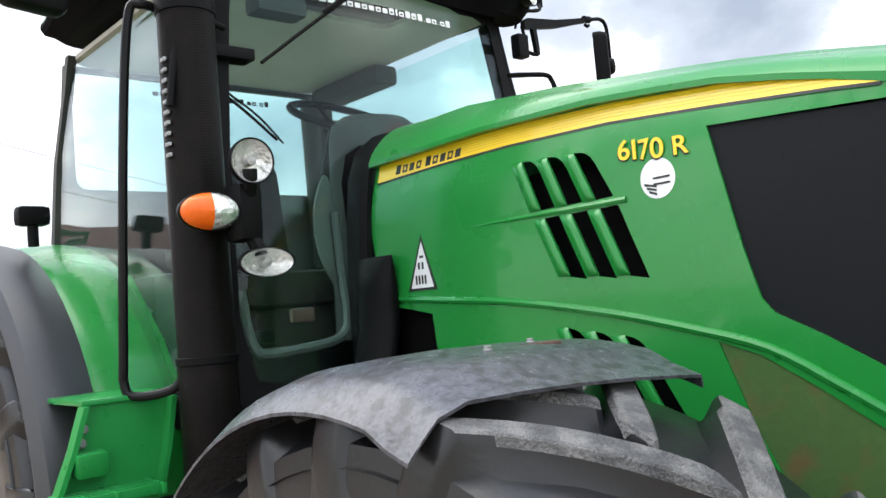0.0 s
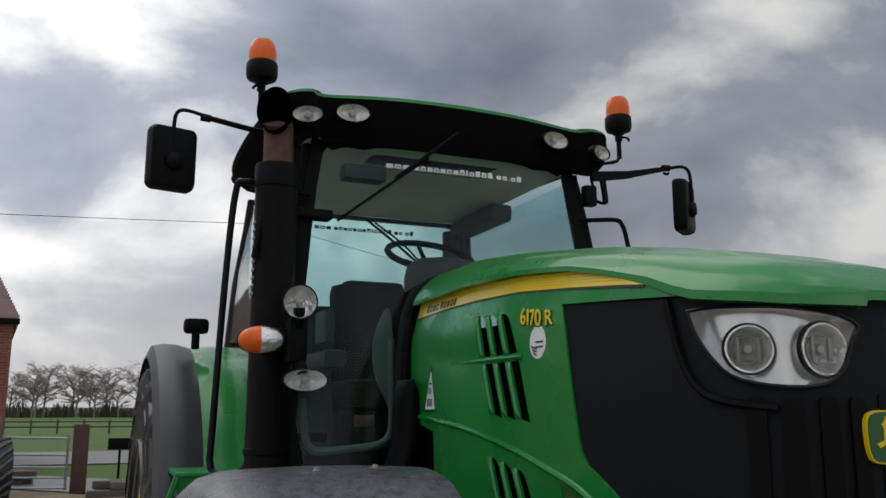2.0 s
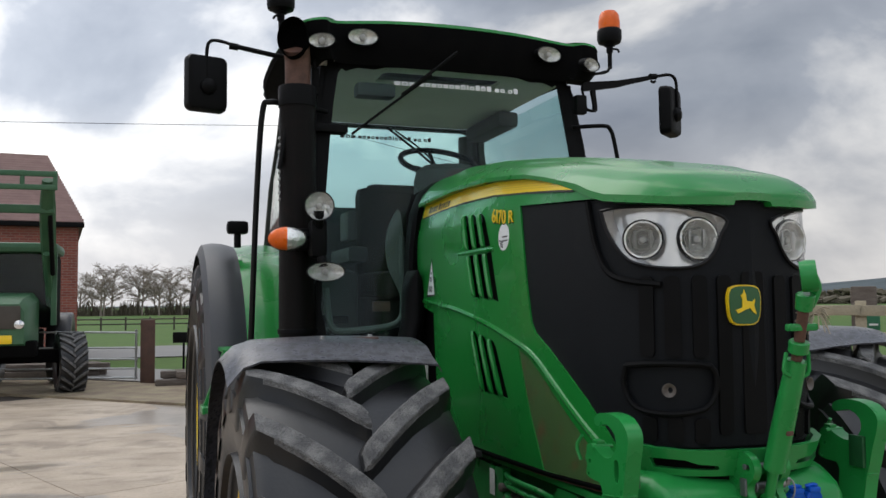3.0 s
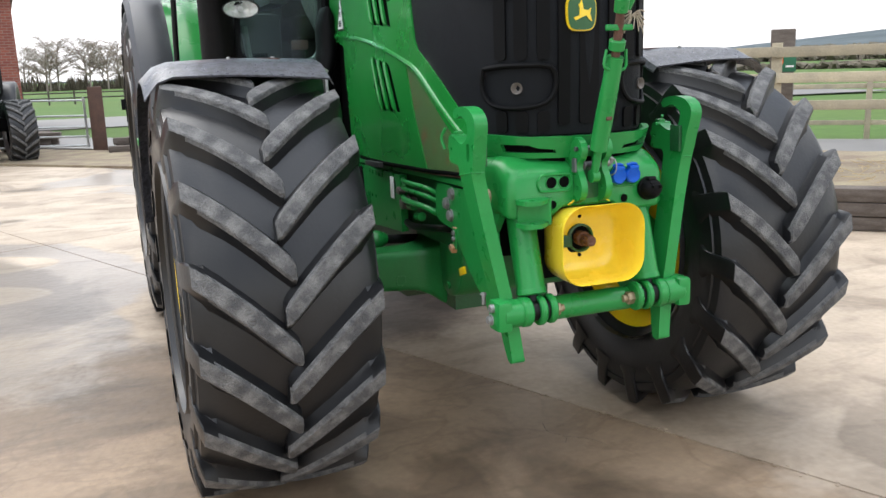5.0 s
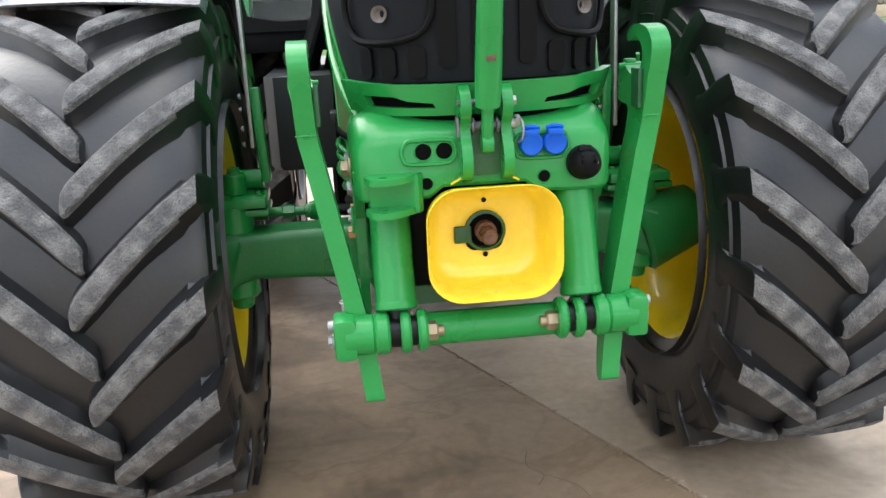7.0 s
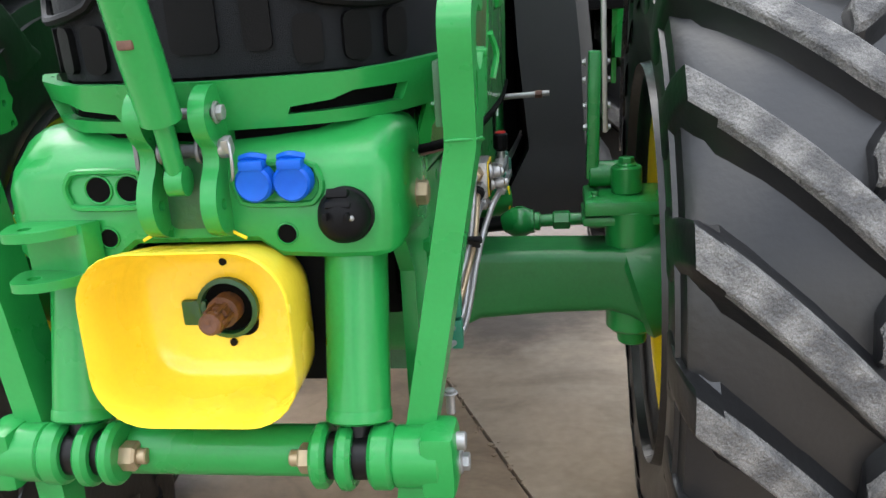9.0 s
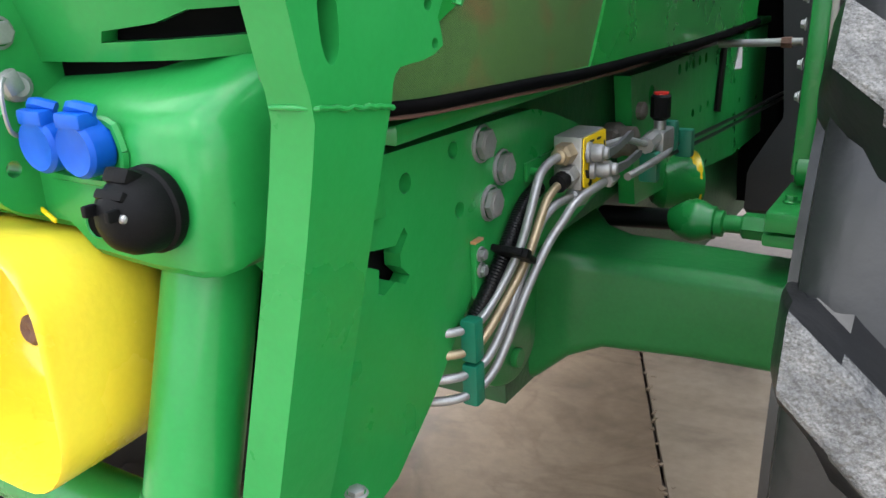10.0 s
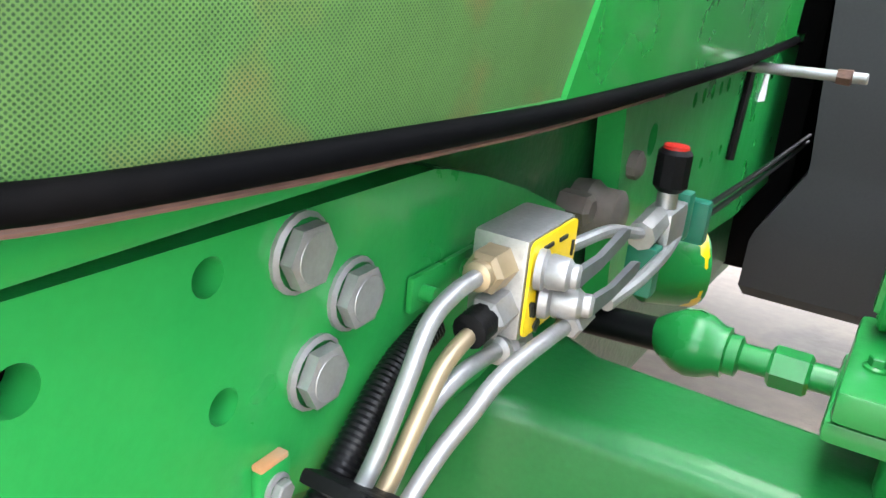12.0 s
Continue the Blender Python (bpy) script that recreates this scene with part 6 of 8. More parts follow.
# blue sockets and the black cap
for x in (0.1, 0.152):
    bm = bmesh.new()
    lathe(bm, [(0.026, 0), (0.026, 0.012), (0.0255, 0.02), (0.022, 0.024), (0.019, 0.0225), (0, 0.0225)], (x, -0.884, 1.164), (0, -1, -0.05), 24)
    box(bm, (x, -0.9, 1.188), (0.034, 0.02, 0.014), 0.004)
    tube(bm, [(x - 0.017, -0.892, 1.195), (x, -0.9, 1.2), (x + 0.017, -0.892, 1.195)], 0.0055, 6, 3)
    part("socket_cap", bm, BLUE, head, "blue hydraulic socket cap")
bm = bmesh.new()
slot = rounded(0.066, 1.13, 0.186, 1.186, 0.026, 5)
tube(bm, [Vector((x, -0.883, z)) for x, z in slot[::2] + slot[:1]], 0.0045, 6, 2)
part("socket_rim", bm, CAST_GREEN, head)
bm = bmesh.new()
lathe(bm, [(0.036, 0), (0.038, 0.003), (0.038, 0.011), (0.0352, 0.0135), (0.035, 0.02), (0.032, 0.034), (0.0255, 0.045), (0.016, 0.052), (0.006, 0.0545), (0, 0.0548)], (0.217, -0.882, 1.115), (0.02, -1, 0), 32)
box(bm, (0.214, -0.905, 1.144), (0.03, 0.03, 0.014), 0.005, pose(0, 0, 0, -30))
box(bm, (0.217, -0.922, 1.133), (0.034, 0.018, 0.009), 0.003, pose(0, 0, 0, -35))
box(bm, (0.203, -0.938, 1.125), (0.006, 0.012, 0.01), 0.002)
box(bm, (0.231, -0.938, 1.124), (0.006, 0.012, 0.01), 0.002)
cap = part("round_cap", bm, BLACK, head, "black rubber plug cap")
bm = bmesh.new()
ball(bm, (0.2345, -0.931, 1.12), 0.004)
part("cap_rivet", bm, STEEL, cap)

# dark green sheet that paints the shade between the ears
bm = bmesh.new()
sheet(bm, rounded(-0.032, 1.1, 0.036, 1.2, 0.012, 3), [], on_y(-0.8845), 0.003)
part("ear_recess", bm, DARK_GREEN, head, "dark green sheet painting the shade between the ears")
# top link bracket: two wavy ears, pin and clip
for x in (-0.042, 0.046):
    bm = bmesh.new()
    ear = smooth_loop([(-0.86, 1.088), (-0.895, 1.092), (-0.922, 1.108), (-0.932, 1.138), (-0.922, 1.168), (-0.905, 1.19), (-0.904, 1.212), (-0.922, 1.23), (-0.932, 1.256), (-0.918, 1.282), (-0.888, 1.294), (-0.86, 1.285), (-0.83, 1.26), (-0.8, 1.235), (-0.8, 1.12)], 3)
    sheet(bm, ear, [ring(-0.905, 1.258, 0.008, 12), ring(-0.905, 1.138, 0.008, 12)], lambda u, v, d, x=x: Vector((x - 0.011 + d, u, v)), 0.022)
    part("link_ear", bm, CAST_GREEN, head)
bm = bmesh.new()
rod(bm, (-0.058, -0.89, 1.208), (0.068, -0.89, 1.208), 0.0095)
rod(bm, (-0.056, -0.895, 1.258), (0.062, -0.895, 1.258), 0.0075)
box(bm, (-0.057, -0.893, 1.208), (0.007, 0.022, 0.044), 0.003)
for x in (-0.024, 0.028):
    lathe(bm, [(0.017, -0.003), (0.018, 0.0), (0.017, 0.003)], (x, -0.89, 1.208), (1, 0, 0), 18, caps=True)
part("pivot_pin", bm, DARK_STEEL, head, "dull steel pins with washers")
bm = bmesh.new()
bolt(bm, (0.058, -0.895, 1.258), (1, 0, 0), 0.011, 0.011)
lathe(bm, [(0.0135, 0.0), (0.0135, 0.01), (0.009, 0.014)], (0.058, -0.89, 1.21), (1, -0.2, 0.1), 14, caps=True)
tube(bm, [(0.07, -0.9, 1.222), (0.077, -0.912, 1.218), (0.08, -0.917, 1.198), (0.077, -0.913, 1.176), (0.069, -0.9, 1.168)], 0.0022, 6, 4)
box(bm, (0.07, -0.9, 1.216), (0.013, 0.018, 0.022), 0.005, pose(0, 0, 0, 20))
part("link_pin", bm, STEEL, head, "steel pin with a linch clip")
# the top link stands folded up
LINK = [Vector((0.002, -0.912, 1.172)), Vector((0.002, -0.936, 1.256)), Vector((0.0, -1.03, 1.53)), Vector((-0.012, -1.075, 1.66)), Vector((-0.018, -1.1, 1.73))]
bm = bmesh.new()
tube(bm, [LINK[0], LINK[0].lerp(LINK[1], 0.15), (LINK[0] + LINK[1]) / 2, LINK[1]], [0.009, 0.0135, 0.0145, 0.0145], 12, 4, flat=0.9)
tube(bm, [LINK[1], LINK[1].lerp(LINK[2], 0.3), LINK[1].lerp(LINK[2], 0.6), LINK[2]], [0.027, 0.028, 0.027, 0.024], 14, 4)
lathe(bm, [(0.02, -0.012), (0.02, 0.012)], LINK[0], (1, 0, 0), 16, caps=True)
link = part("top_link", bm, CAST_GREEN, tractor, "green hydraulic top link folded up against the nose")
bm = bmesh.new()
rod(bm, LINK[2], LINK[3], 0.013, 0.013, 14)
part("link_thread", bm, RUST, link)
bm = bmesh.new()
ax = (LINK[4] - LINK[3]).normalized()
rod(bm, LINK[2] + ax * 0.02, LINK[2] + ax * 0.05, 0.024)
box(bm, LINK[2] + ax * 0.085, (0.085, 0.02, 0.018), 0.006)
rod(bm, LINK[3] - ax * 0.01, LINK[3] + ax * 0.03, 0.02, 0.022)
lathe(bm, [(0.016, -0.016), (0.036, -0.018), (0.038, 0.0), (0.036, 0.018), (0.016, 0.016)], LINK[4], (0.75, -0.65, 0.1), 22, closed=True)
tube(bm, [LINK[4] + Vector((0.03, 0.02, 0.0)), LINK[4] + Vector((0.045, 0.025, -0.03)), LINK[3] + Vector((0.02, 0.005, 0.0))], 0.012, 8, 3)
part("link_head", bm, CAST_GREEN, link)
bm = bmesh.new()
tube(bm, [LINK[2] + Vector((-0.03, 0.0, 0.02)), LINK[2] + Vector((-0.035, 0.0, -0.03)), LINK[2] + Vector((0.03, 0.0, -0.035)), LINK[2] + Vector((0.035, 0.0, 0.02))], 0.005, 6, 4)
part("link_handle", bm, CAST_GREEN, link)
bm = bmesh.new()
for k in range(26):
    a = random.uniform(0, 6.28)
    p = LINK[3] + Vector((0.05, 0.03, -0.02))
    q = Vector((math.cos(a) * 0.03, math.sin(a) * 0.02, random.uniform(-0.045, 0.01)))
    tube(bm, [p, p + q * 0.6 + Vector((0.01, 0, 0.012)), p + q * 1.5], 0.0016, 5, 2)
part("frayed_cord", bm, material("frayed_cord", (0.32, 0.27, 0.2), 0.9, grain=200, grain_amount=0.4), link, "frayed cord ends")
bm = bmesh.new()
box(bm, LINK[1].lerp(LINK[2], 0.35) + Vector((0.0, -0.027, 0)), (0.02, 0.008, 0.012), 0.003)
part("paint_chip", bm, RUST, link)

# lift cylinders and the cross tube
for s in SIDES:
    bm = bmesh.new()
    a, b = Vector((s * 0.209, -0.81, 1.09)), Vector((s * 0.209, -0.892, 0.822))
    rod(bm, a, b, 0.045, 0.045, 28, bevel=0.006)
    lathe(bm, [(0.046, -0.012), (0.047, -0.008), (0.047, 0.004), (0.04, 0.008)], b, b - a, 28)
    cyl = part("lift_cylinder", bm, CAST_GREEN, tractor, "green hydraulic lift cylinder")
    bm = bmesh.new()
    rod(bm, b, b + (b - a).normalized() * 0.03, 0.022)
    rod(bm, (s * 0.165, -0.912, 0.77), (s * 0.24, -0.912, 0.77), 0.034)
    part("piston_rod", bm, BLACK_GLOSS, cyl)
    for x0, x1, r in ((0.145, 0.168, 0.047), (0.182, 0.205, 0.049), (0.228, 0.262, 0.047)):
        bm = bmesh.new()
        rod(bm, (s * x0, -0.912, 0.77), (s * x1, -0.912, 0.77), r, r, 24, bevel=0.006)
        part("clevis_ring", bm, CAST_GREEN, tractor)
    bm = bmesh.new()
    lathe(bm, [(0.012, 0), (0.012, 0.035), (0.01, 0.037)], (s * 0.145, -0.914, 0.766), (-s, 0, 0), 14, caps=True)
    lathe(bm, [(0.022, 0.0), (0.022, 0.02), (0.018, 0.024)], (s * 0.146, -0.914, 0.766), (-s, 0, 0), 6, caps=True)
    part("pivot_nut", bm, BRASS, tractor, "gold plated pivot nut")
    bm = bmesh.new()
    box(bm, (s * 0.325, -0.912, 0.77), (0.05, 0.08, 0.095), 0.014)
    rod(bm, (s * 0.26, -0.912, 0.77), (s * 0.33, -0.912, 0.77), 0.044)
    part("arm_ear", bm, CAST_GREEN, tractor)
    bm = bmesh.new()
    rod(bm, (s * 0.335, -0.912, 0.795), (s * 0.362, -0.912, 0.795), 0.013)
    part("ear_pin", bm, STEEL, tractor)
    bm = bmesh.new()
    bolt(bm, (s * 0.35, -0.898, 0.755), (s, 0, 0), 0.013, 0.014)
    part("ear_bolt", bm, STEEL, tractor)
    bm = bmesh.new()
    rod(bm, (s * 0.324, -0.785, 0.772), (s * 0.324, -0.785, 0.806), 0.007)
    bolt(bm, (s * 0.324, -0.785, 0.805), (0, 0, 1), 0.009, 0.007)
    part("ear_pin", bm, STEEL, tractor)
bm = bmesh.new()
rod(bm, (-0.165, -0.875, 0.757), (0.165, -0.875, 0.757), 0.038, 0.038, 28)
part("cross_tube", bm, CAST_GREEN, tractor, "green cross tube between the lift arms")

# lift arms with hooks, leaning outwards
ARM = [(-0.918, 0.612), (-0.885, 0.61), (-0.855, 0.70), (-0.825, 0.80), (-0.81, 0.88), (-0.803, 0.95), (-0.796, 1.03), (-0.79, 1.1), (-0.784, 1.17), (-0.781, 1.195), (-0.779, 1.21), (-0.768, 1.222), (-0.735, 1.223), (-0.702, 1.232), (-0.71, 1.256), (-0.7, 1.272), (-0.708, 1.285), (-0.712, 1.306), (-0.735, 1.314), (-0.765, 1.3),
       (-0.80, 1.288), (-0.835, 1.295), (-0.858, 1.32), (-0.855, 1.352), (-0.82, 1.372), (-0.79, 1.366), (-0.77, 1.362), (-0.757, 1.37), (-0.76, 1.384), (-0.785, 1.396), (-0.83, 1.4), (-0.88, 1.392), (-0.912, 1.366), (-0.915, 1.335), (-0.9, 1.285), (-0.888, 1.235), (-0.877, 1.195), (-0.878, 1.1), (-0.883, 1.02), (-0.89, 0.93), (-0.9, 0.8), (-0.91, 0.7), (-0.917, 0.63)]


def arm_x(z):
    return float(np.interp(z, [0.61, 0.73, 1.2, 1.4], [0.29, 0.303, 0.394, 0.4]))


for s in SIDES:
    bm = bmesh.new()
    sheet(bm, smooth_loop(ARM, 2), [smooth_loop([(-0.866, 1.288), (-0.865, 1.25), (-0.855, 1.234), (-0.845, 1.248), (-0.848, 1.288)], 3), ring(-0.725, 1.268, 0.006, 10), ring(-0.715, 1.235, 0.005, 10)],
          lambda u, v, d, s=s: Vector((s * (arm_x(v) - d), u, v)), 0.042, 0.035)
    bmesh.ops.remove_doubles(bm, verts=bm.verts, dist=1e-5)
    arm = part("lift_arm", bm, CAST_GREEN, tractor, "green lift arm with an open hook", angle=40)
    bm = bmesh.new()
    rod(bm, (s * (arm_x(1.3) - 0.055), -0.745, 1.306), (s * (arm_x(1.3) + 0.004), -0.745, 1.306), 0.006)
    box(bm, (s * (arm_x(1.32) - 0.025), -0.73, 1.315), (0.024, 0.024, 0.012), 0.003)
    part("hook_latch", bm, CAST_GREEN, arm)
    bm = bmesh.new()
    tube(bm, [(s * (arm_x(1.3) + 0.006), -0.70, 1.33), (s * (arm_x(1.3) + 0.012), -0.68, 1.3), (s * (arm_x(1.3) + 0.006), -0.69, 1.265)], 0.005, 6, 4)
    part("latch_ring", bm, CAST_GREEN, arm)
    # weld where the hook plate meets the arm
    rng_w = random.Random(3)
    bm = bmesh.new()
    line = [(s * (arm_x(1.206) - 0.04), -0.8795, 1.206), (s * (arm_x(1.206) - 0.02), -0.88, 1.207)]
    line += [(s * (arm_x(1.2) - 0.0005), -0.876 + 0.096 * k / 15, 1.207 - 0.015 * k / 15 + rng_w.uniform(-0.0012, 0.0012)) for k in range(16)]
    tube(bm, line, [0.0021 * rng_w.uniform(0.75, 1.25) for k in line], 8, 3)
    part("weld_bead", bm, CAST_GREEN, arm)
    # dark backing added so that no bright sky shows through the hook slot
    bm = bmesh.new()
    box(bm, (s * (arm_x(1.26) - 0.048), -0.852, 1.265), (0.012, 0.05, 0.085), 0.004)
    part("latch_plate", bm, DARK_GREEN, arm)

# drive shaft stub in a yellow guard
cup = rounded(-0.14, 0.846, 0.15, 1.0935, 0.075, 7)
cz = 0.9697


def cup_ring(grow, y, dx=0.0):
    return [Vector((0.005 + (x - 0.005) * grow, y, cz - 0.004 - 0.09 * max(0.0, y + 0.97) + (z - cz) * grow)) for x, z in cup]


bm = bmesh.new()
loft(bm, [cup_ring(0.55, -0.80), cup_ring(0.76, -0.802), cup_ring(0.87, -0.815), cup_ring(0.92, -0.842), cup_ring(0.95, -0.88), cup_ring(0.98, -0.925), cup_ring(1.002, -0.962), cup_ring(1.006, -0.969), cup_ring(0.998, -0.972), cup_ring(0.986, -0.967), cup_ring(0.955, -0.92), cup_ring(0.915, -0.87), cup_ring(0.87, -0.838), cup_ring(0.78, -0.822), cup_ring(0.6, -0.817), cup_ring(0.3, -0.815)], caps=False)
guard = part("shaft_guard", bm, YELLOW_PLASTIC, tractor, "bright yellow plastic drive shaft guard", angle=60)
bm = bmesh.new()
lathe(bm, [(0.046, -0.006), (0.047, 0.012), (0.04, 0.014), (0.038, 0.0)], (0.006, -0.815, 0.962), (0, -1, 0), 26)
box(bm, (-0.045, -0.822, 0.955), (0.04, 0.012, 0.04), 0.008)
part("shaft_collar", bm, DARK_GREEN, guard)
# near-black disc that paints the shade inside the collar
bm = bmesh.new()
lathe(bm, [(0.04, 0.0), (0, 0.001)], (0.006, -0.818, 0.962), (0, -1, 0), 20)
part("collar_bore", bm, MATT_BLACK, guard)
bm = bmesh.new()
lathe(bm, [(0.024, 0), (0.024, 0.03), (0.0165, 0.034), (0.0165, 0.05), (0.013, 0.053), (0.013, 0.061), (0.0165, 0.064), (0.0165, 0.078), (0.012, 0.082), (0.005, 0.081), (0, 0.078)], (0.006, -0.815, 0.962), (0, -1, 0), 18)
part("drive_shaft", bm, RUST, guard, "rusty splined drive shaft stub")
for k in range(6):
    a = 2 * math.pi * k / 6
    bm = bmesh.new()
    box(bm, (0.006 + 0.016 * math.cos(a), -0.866, 0.962 + 0.016 * math.sin(a)), (0.006, 0.04, 0.006), 0.001, pose(0, 0, 0, 0, -math.degrees(a), 0))
    part("spline", bm, RUST, guard)
for x, z in ((0.006, 1.032), (0.006, 0.905)):
    bm = bmesh.new()
    lathe(bm, [(0.006, 0), (0.006, 0.003), (0, 0.004)], (x, -0.817, z), (0, -1, 0), 10)
    part("guard_screw", bm, BLACK, guard)
# black colour stands in for the shade between lift cylinders and arms
bm = bmesh.new()
box(bm, (0, -0.74, 0.94), (0.34, 0.12, 0.22), 0.02)
rod(bm, (0.0, -0.8, 0.962), (0, 0.1, 0.8), 0.07, 0.09)
box(bm, (0, -0.55, 0.98), (0.5, 0.25, 0.18), 0.02)
part("gear_housing", bm, BLACK, tractor)
# unseen block added to keep light from passing under the tractor
bm = bmesh.new()
loft(bm, [[Vector((x, y, z)) for x, z in ((-w, 0.6), (-w + 0.05, low), (w - 0.05, low), (w, 0.6), (w, 1.0), (-w, 1.0))] for y, w, low in ((0.22, 0.2, 0.55), (0.4, 0.23, 0.5), (1.3, 0.24, 0.48), (2.2, 0.3, 0.55))])
part("engine_sump", bm, DARK_GREEN, tractor, "unseen dark green block added to stop light under the tractor")

# side plates of the linkage
PLATE = [(-0.86, 1.12), (-0.72, 1.152), (-0.683, 1.15), (-0.678, 1.132), (-0.645, 1.114), (-0.45, 1.1075), (-0.306, 1.103), (-0.285, 1.099), (-0.229, 1.083), (-0.152, 1.056), (-0.055, 1.015), (-0.03, 0.985), (-0.03, 0.93), (-0.2, 0.90), (-0.36, 0.90), (-0.44, 0.925), (-0.475, 0.9), (-0.51, 0.865), (-0.575, 0.80), (-0.66, 0.735), (-0.76, 0.71), (-0.79, 0.76), (-0.785, 0.9), (-0.78, 1.0), (-0.83, 1.06)]
CROSS = [(-0.69, 1.022), (-0.672, 1.018), (-0.635, 1.012), (-0.618, 1.028), (-0.612, 1.018), (-0.628, 1.0), (-0.628, 0.985), (-0.612, 0.97), (-0.622, 0.963), (-0.64, 0.972), (-0.662, 0.964), (-0.672, 0.968), (-0.668, 0.995), (-0.694, 1.008)]
PLATE_RIGHT = PLATE[:6] + [(-0.4, 1.111), (-0.31, 1.108), (-0.285, 1.08), (-0.28, 0.99), (-0.32, 0.97), (-0.439, 0.955), (-0.51, 0.895), (-0.582, 0.835), (-0.66, 0.78)] + PLATE[-5:]
for s in SIDES:
    bm = bmesh.new()
    sheet(bm, PLATE if s > 0 else PLATE_RIGHT, [ring(-0.51, 1.09, 0.0105, 18), ring(-0.611, 1.075, 0.0115, 18), ring(-0.5, 1.015, 0.0105, 18), CROSS], on_x(0.283, s), 0.022)
    plate = part("side_plate", bm, CAST_GREEN, tractor, "green side plate with bolt holes and a star-shaped opening")
    for y, z in ((-0.444, 1.084), (-0.393, 1.043), (-0.427, 1.004)):
        bm = bmesh.new()
        bolt(bm, (s * 0.283, y, z), (s, 0.0, 0), 0.0198, 0.013, 1.2)
        lathe(bm, [(0.0148, 0.0132), (0.0145, 0.0138), (0, 0.0138)], (s * 0.283, y, z), (s, 0, 0), 18)
        part("flange_bolt", bm, STEEL, plate)
    bm = bmesh.new()
    box(bm, (s * 0.287, -0.467, 0.928), (0.008, 0.026, 0.074), 0.003)
    part("clamp_strap", bm, CAST_GREEN, plate)
    bm = bmesh.new()
    box(bm, (s * 0.291, -0.458, 0.892), (0.02, 0.03, 0.022), 0.003, pose(0, 0, 0, 20))
    part("strap_tab", bm, PRIMER, plate, "bare orange tab of the strap")
    bm = bmesh.new()
    box(bm, (s * 0.287, -0.468, 0.9665), (0.0075, 0.023, 0.004), 0.001)
    part("strap_end", bm, PRIMER, plate)
    for z in (0.949, 0.928):
        bm = bmesh.new()
        bolt(bm, (s * 0.291, -0.467, z), (s, 0, 0), 0.0075, 0.008)
        part("clamp_bolt", bm, STEEL, plate)
    # near-black cups carry the shade behind the holes in the plate
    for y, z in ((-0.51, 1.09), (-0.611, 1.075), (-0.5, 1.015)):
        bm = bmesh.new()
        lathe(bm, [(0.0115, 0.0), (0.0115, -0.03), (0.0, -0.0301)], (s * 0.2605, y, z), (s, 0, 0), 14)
        part("bolt_hole", bm, MATT_BLACK, plate, "near-black cup painting the shade behind a bolt hole")
    bm = bmesh.new()
    bolt(bm, (s * 0.284, -0.755, 1.112), (s, 0, 0), 0.019, 0.024)
    part("corner_bolt", bm, BRASS, plate)
    bm = bmesh.new()
    bolt(bm, (s * 0.283, -0.696, 1.12), (s, 0, 0), 0.0065, 0.009)
    part("brass_plug", bm, BRASS, plate)
    # rounded casting that carries the axle
    bm = bmesh.new()
    case = smooth_loop([(-0.42, 0.95), (-0.415, 0.8), (-0.395, 0.735), (-0.345, 0.69), (-0.28, 0.672), (-0.225, 0.69), (-0.205, 0.74), (-0.2, 0.9), (-0.22, 1.0), (-0.38, 1.0)], 4)
    cy, cz0 = -0.31, 0.83
    loft(bm, [[Vector((s * x, cy + (y - cy) * g, cz0 + (z - cz0) * g)) for y, z in case] for x, g in ((0.0, 1.0), (0.225, 1.0), (0.238, 0.985), (0.242, 0.94))])
    rod(bm, (s * 0.24, -0.285, 0.715), (s * 0.252, -0.285, 0.715), 0.016, 0.016, 14)
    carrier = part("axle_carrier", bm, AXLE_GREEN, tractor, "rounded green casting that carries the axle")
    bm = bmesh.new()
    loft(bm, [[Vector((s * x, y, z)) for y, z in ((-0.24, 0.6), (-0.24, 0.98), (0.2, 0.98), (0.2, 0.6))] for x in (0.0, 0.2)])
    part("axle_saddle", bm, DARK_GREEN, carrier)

# ---- hydraulic block and pipes, left side ----
LEVER_TIPS = ((0.386, -0.195, 1.056), (0.39, -0.168, 1.023))
bm = bmesh.new()
box(bm, (0.330, -0.25, 1.0285), (0.042, 0.082, 0.074), 0.004)
block = part("valve_block", bm, ALLOY, tractor, "alloy valve block with a yellow label plate")
bm = bmesh.new()
sheet(bm, rounded(-0.289, 0.994, -0.211, 1.064, 0.006, 3), [smooth_loop([(-0.268, 1.045), (-0.245, 1.04), (-0.25, 1.005), (-0.273, 1.012)], 3)], on_x(0.3535, 1), 0.002)
part("label_plate", bm, YELLOW, block)
for y, z, w, h, a in ((-0.281, 1.008, 0.003, 0.012, 20), (-0.276, 1.006, 0.003, 0.012, 20), (-0.268, 0.992, 0.009, 0.008, 40), (-0.264, 1.05, 0.015, 0.003, 0), (-0.238, 1.049, 0.013, 0.003, 0), (-0.218, 1.036, 0.003, 0.012, 0)):
    bm = bmesh.new()
    box(bm, (0.3542, y, z + 0.006), (0.0016, w, h), 0.0004, pose(0, 0, 0, a))
    part("label_bar", bm, BLACK_PRINT, block)
bm = bmesh.new()
box(bm, (0.287, -0.288, 1.021), (0.005, 0.088, 0.026), 0.002)
rod(bm, (0.288, -0.318, 1.02), (0.3, -0.318, 1.02), 0.006)
rod(bm, (0.284, -0.26, 1.02), (0.312, -0.26, 1.02), 0.008)
part("block_bracket", bm, CAST_GREEN, block)
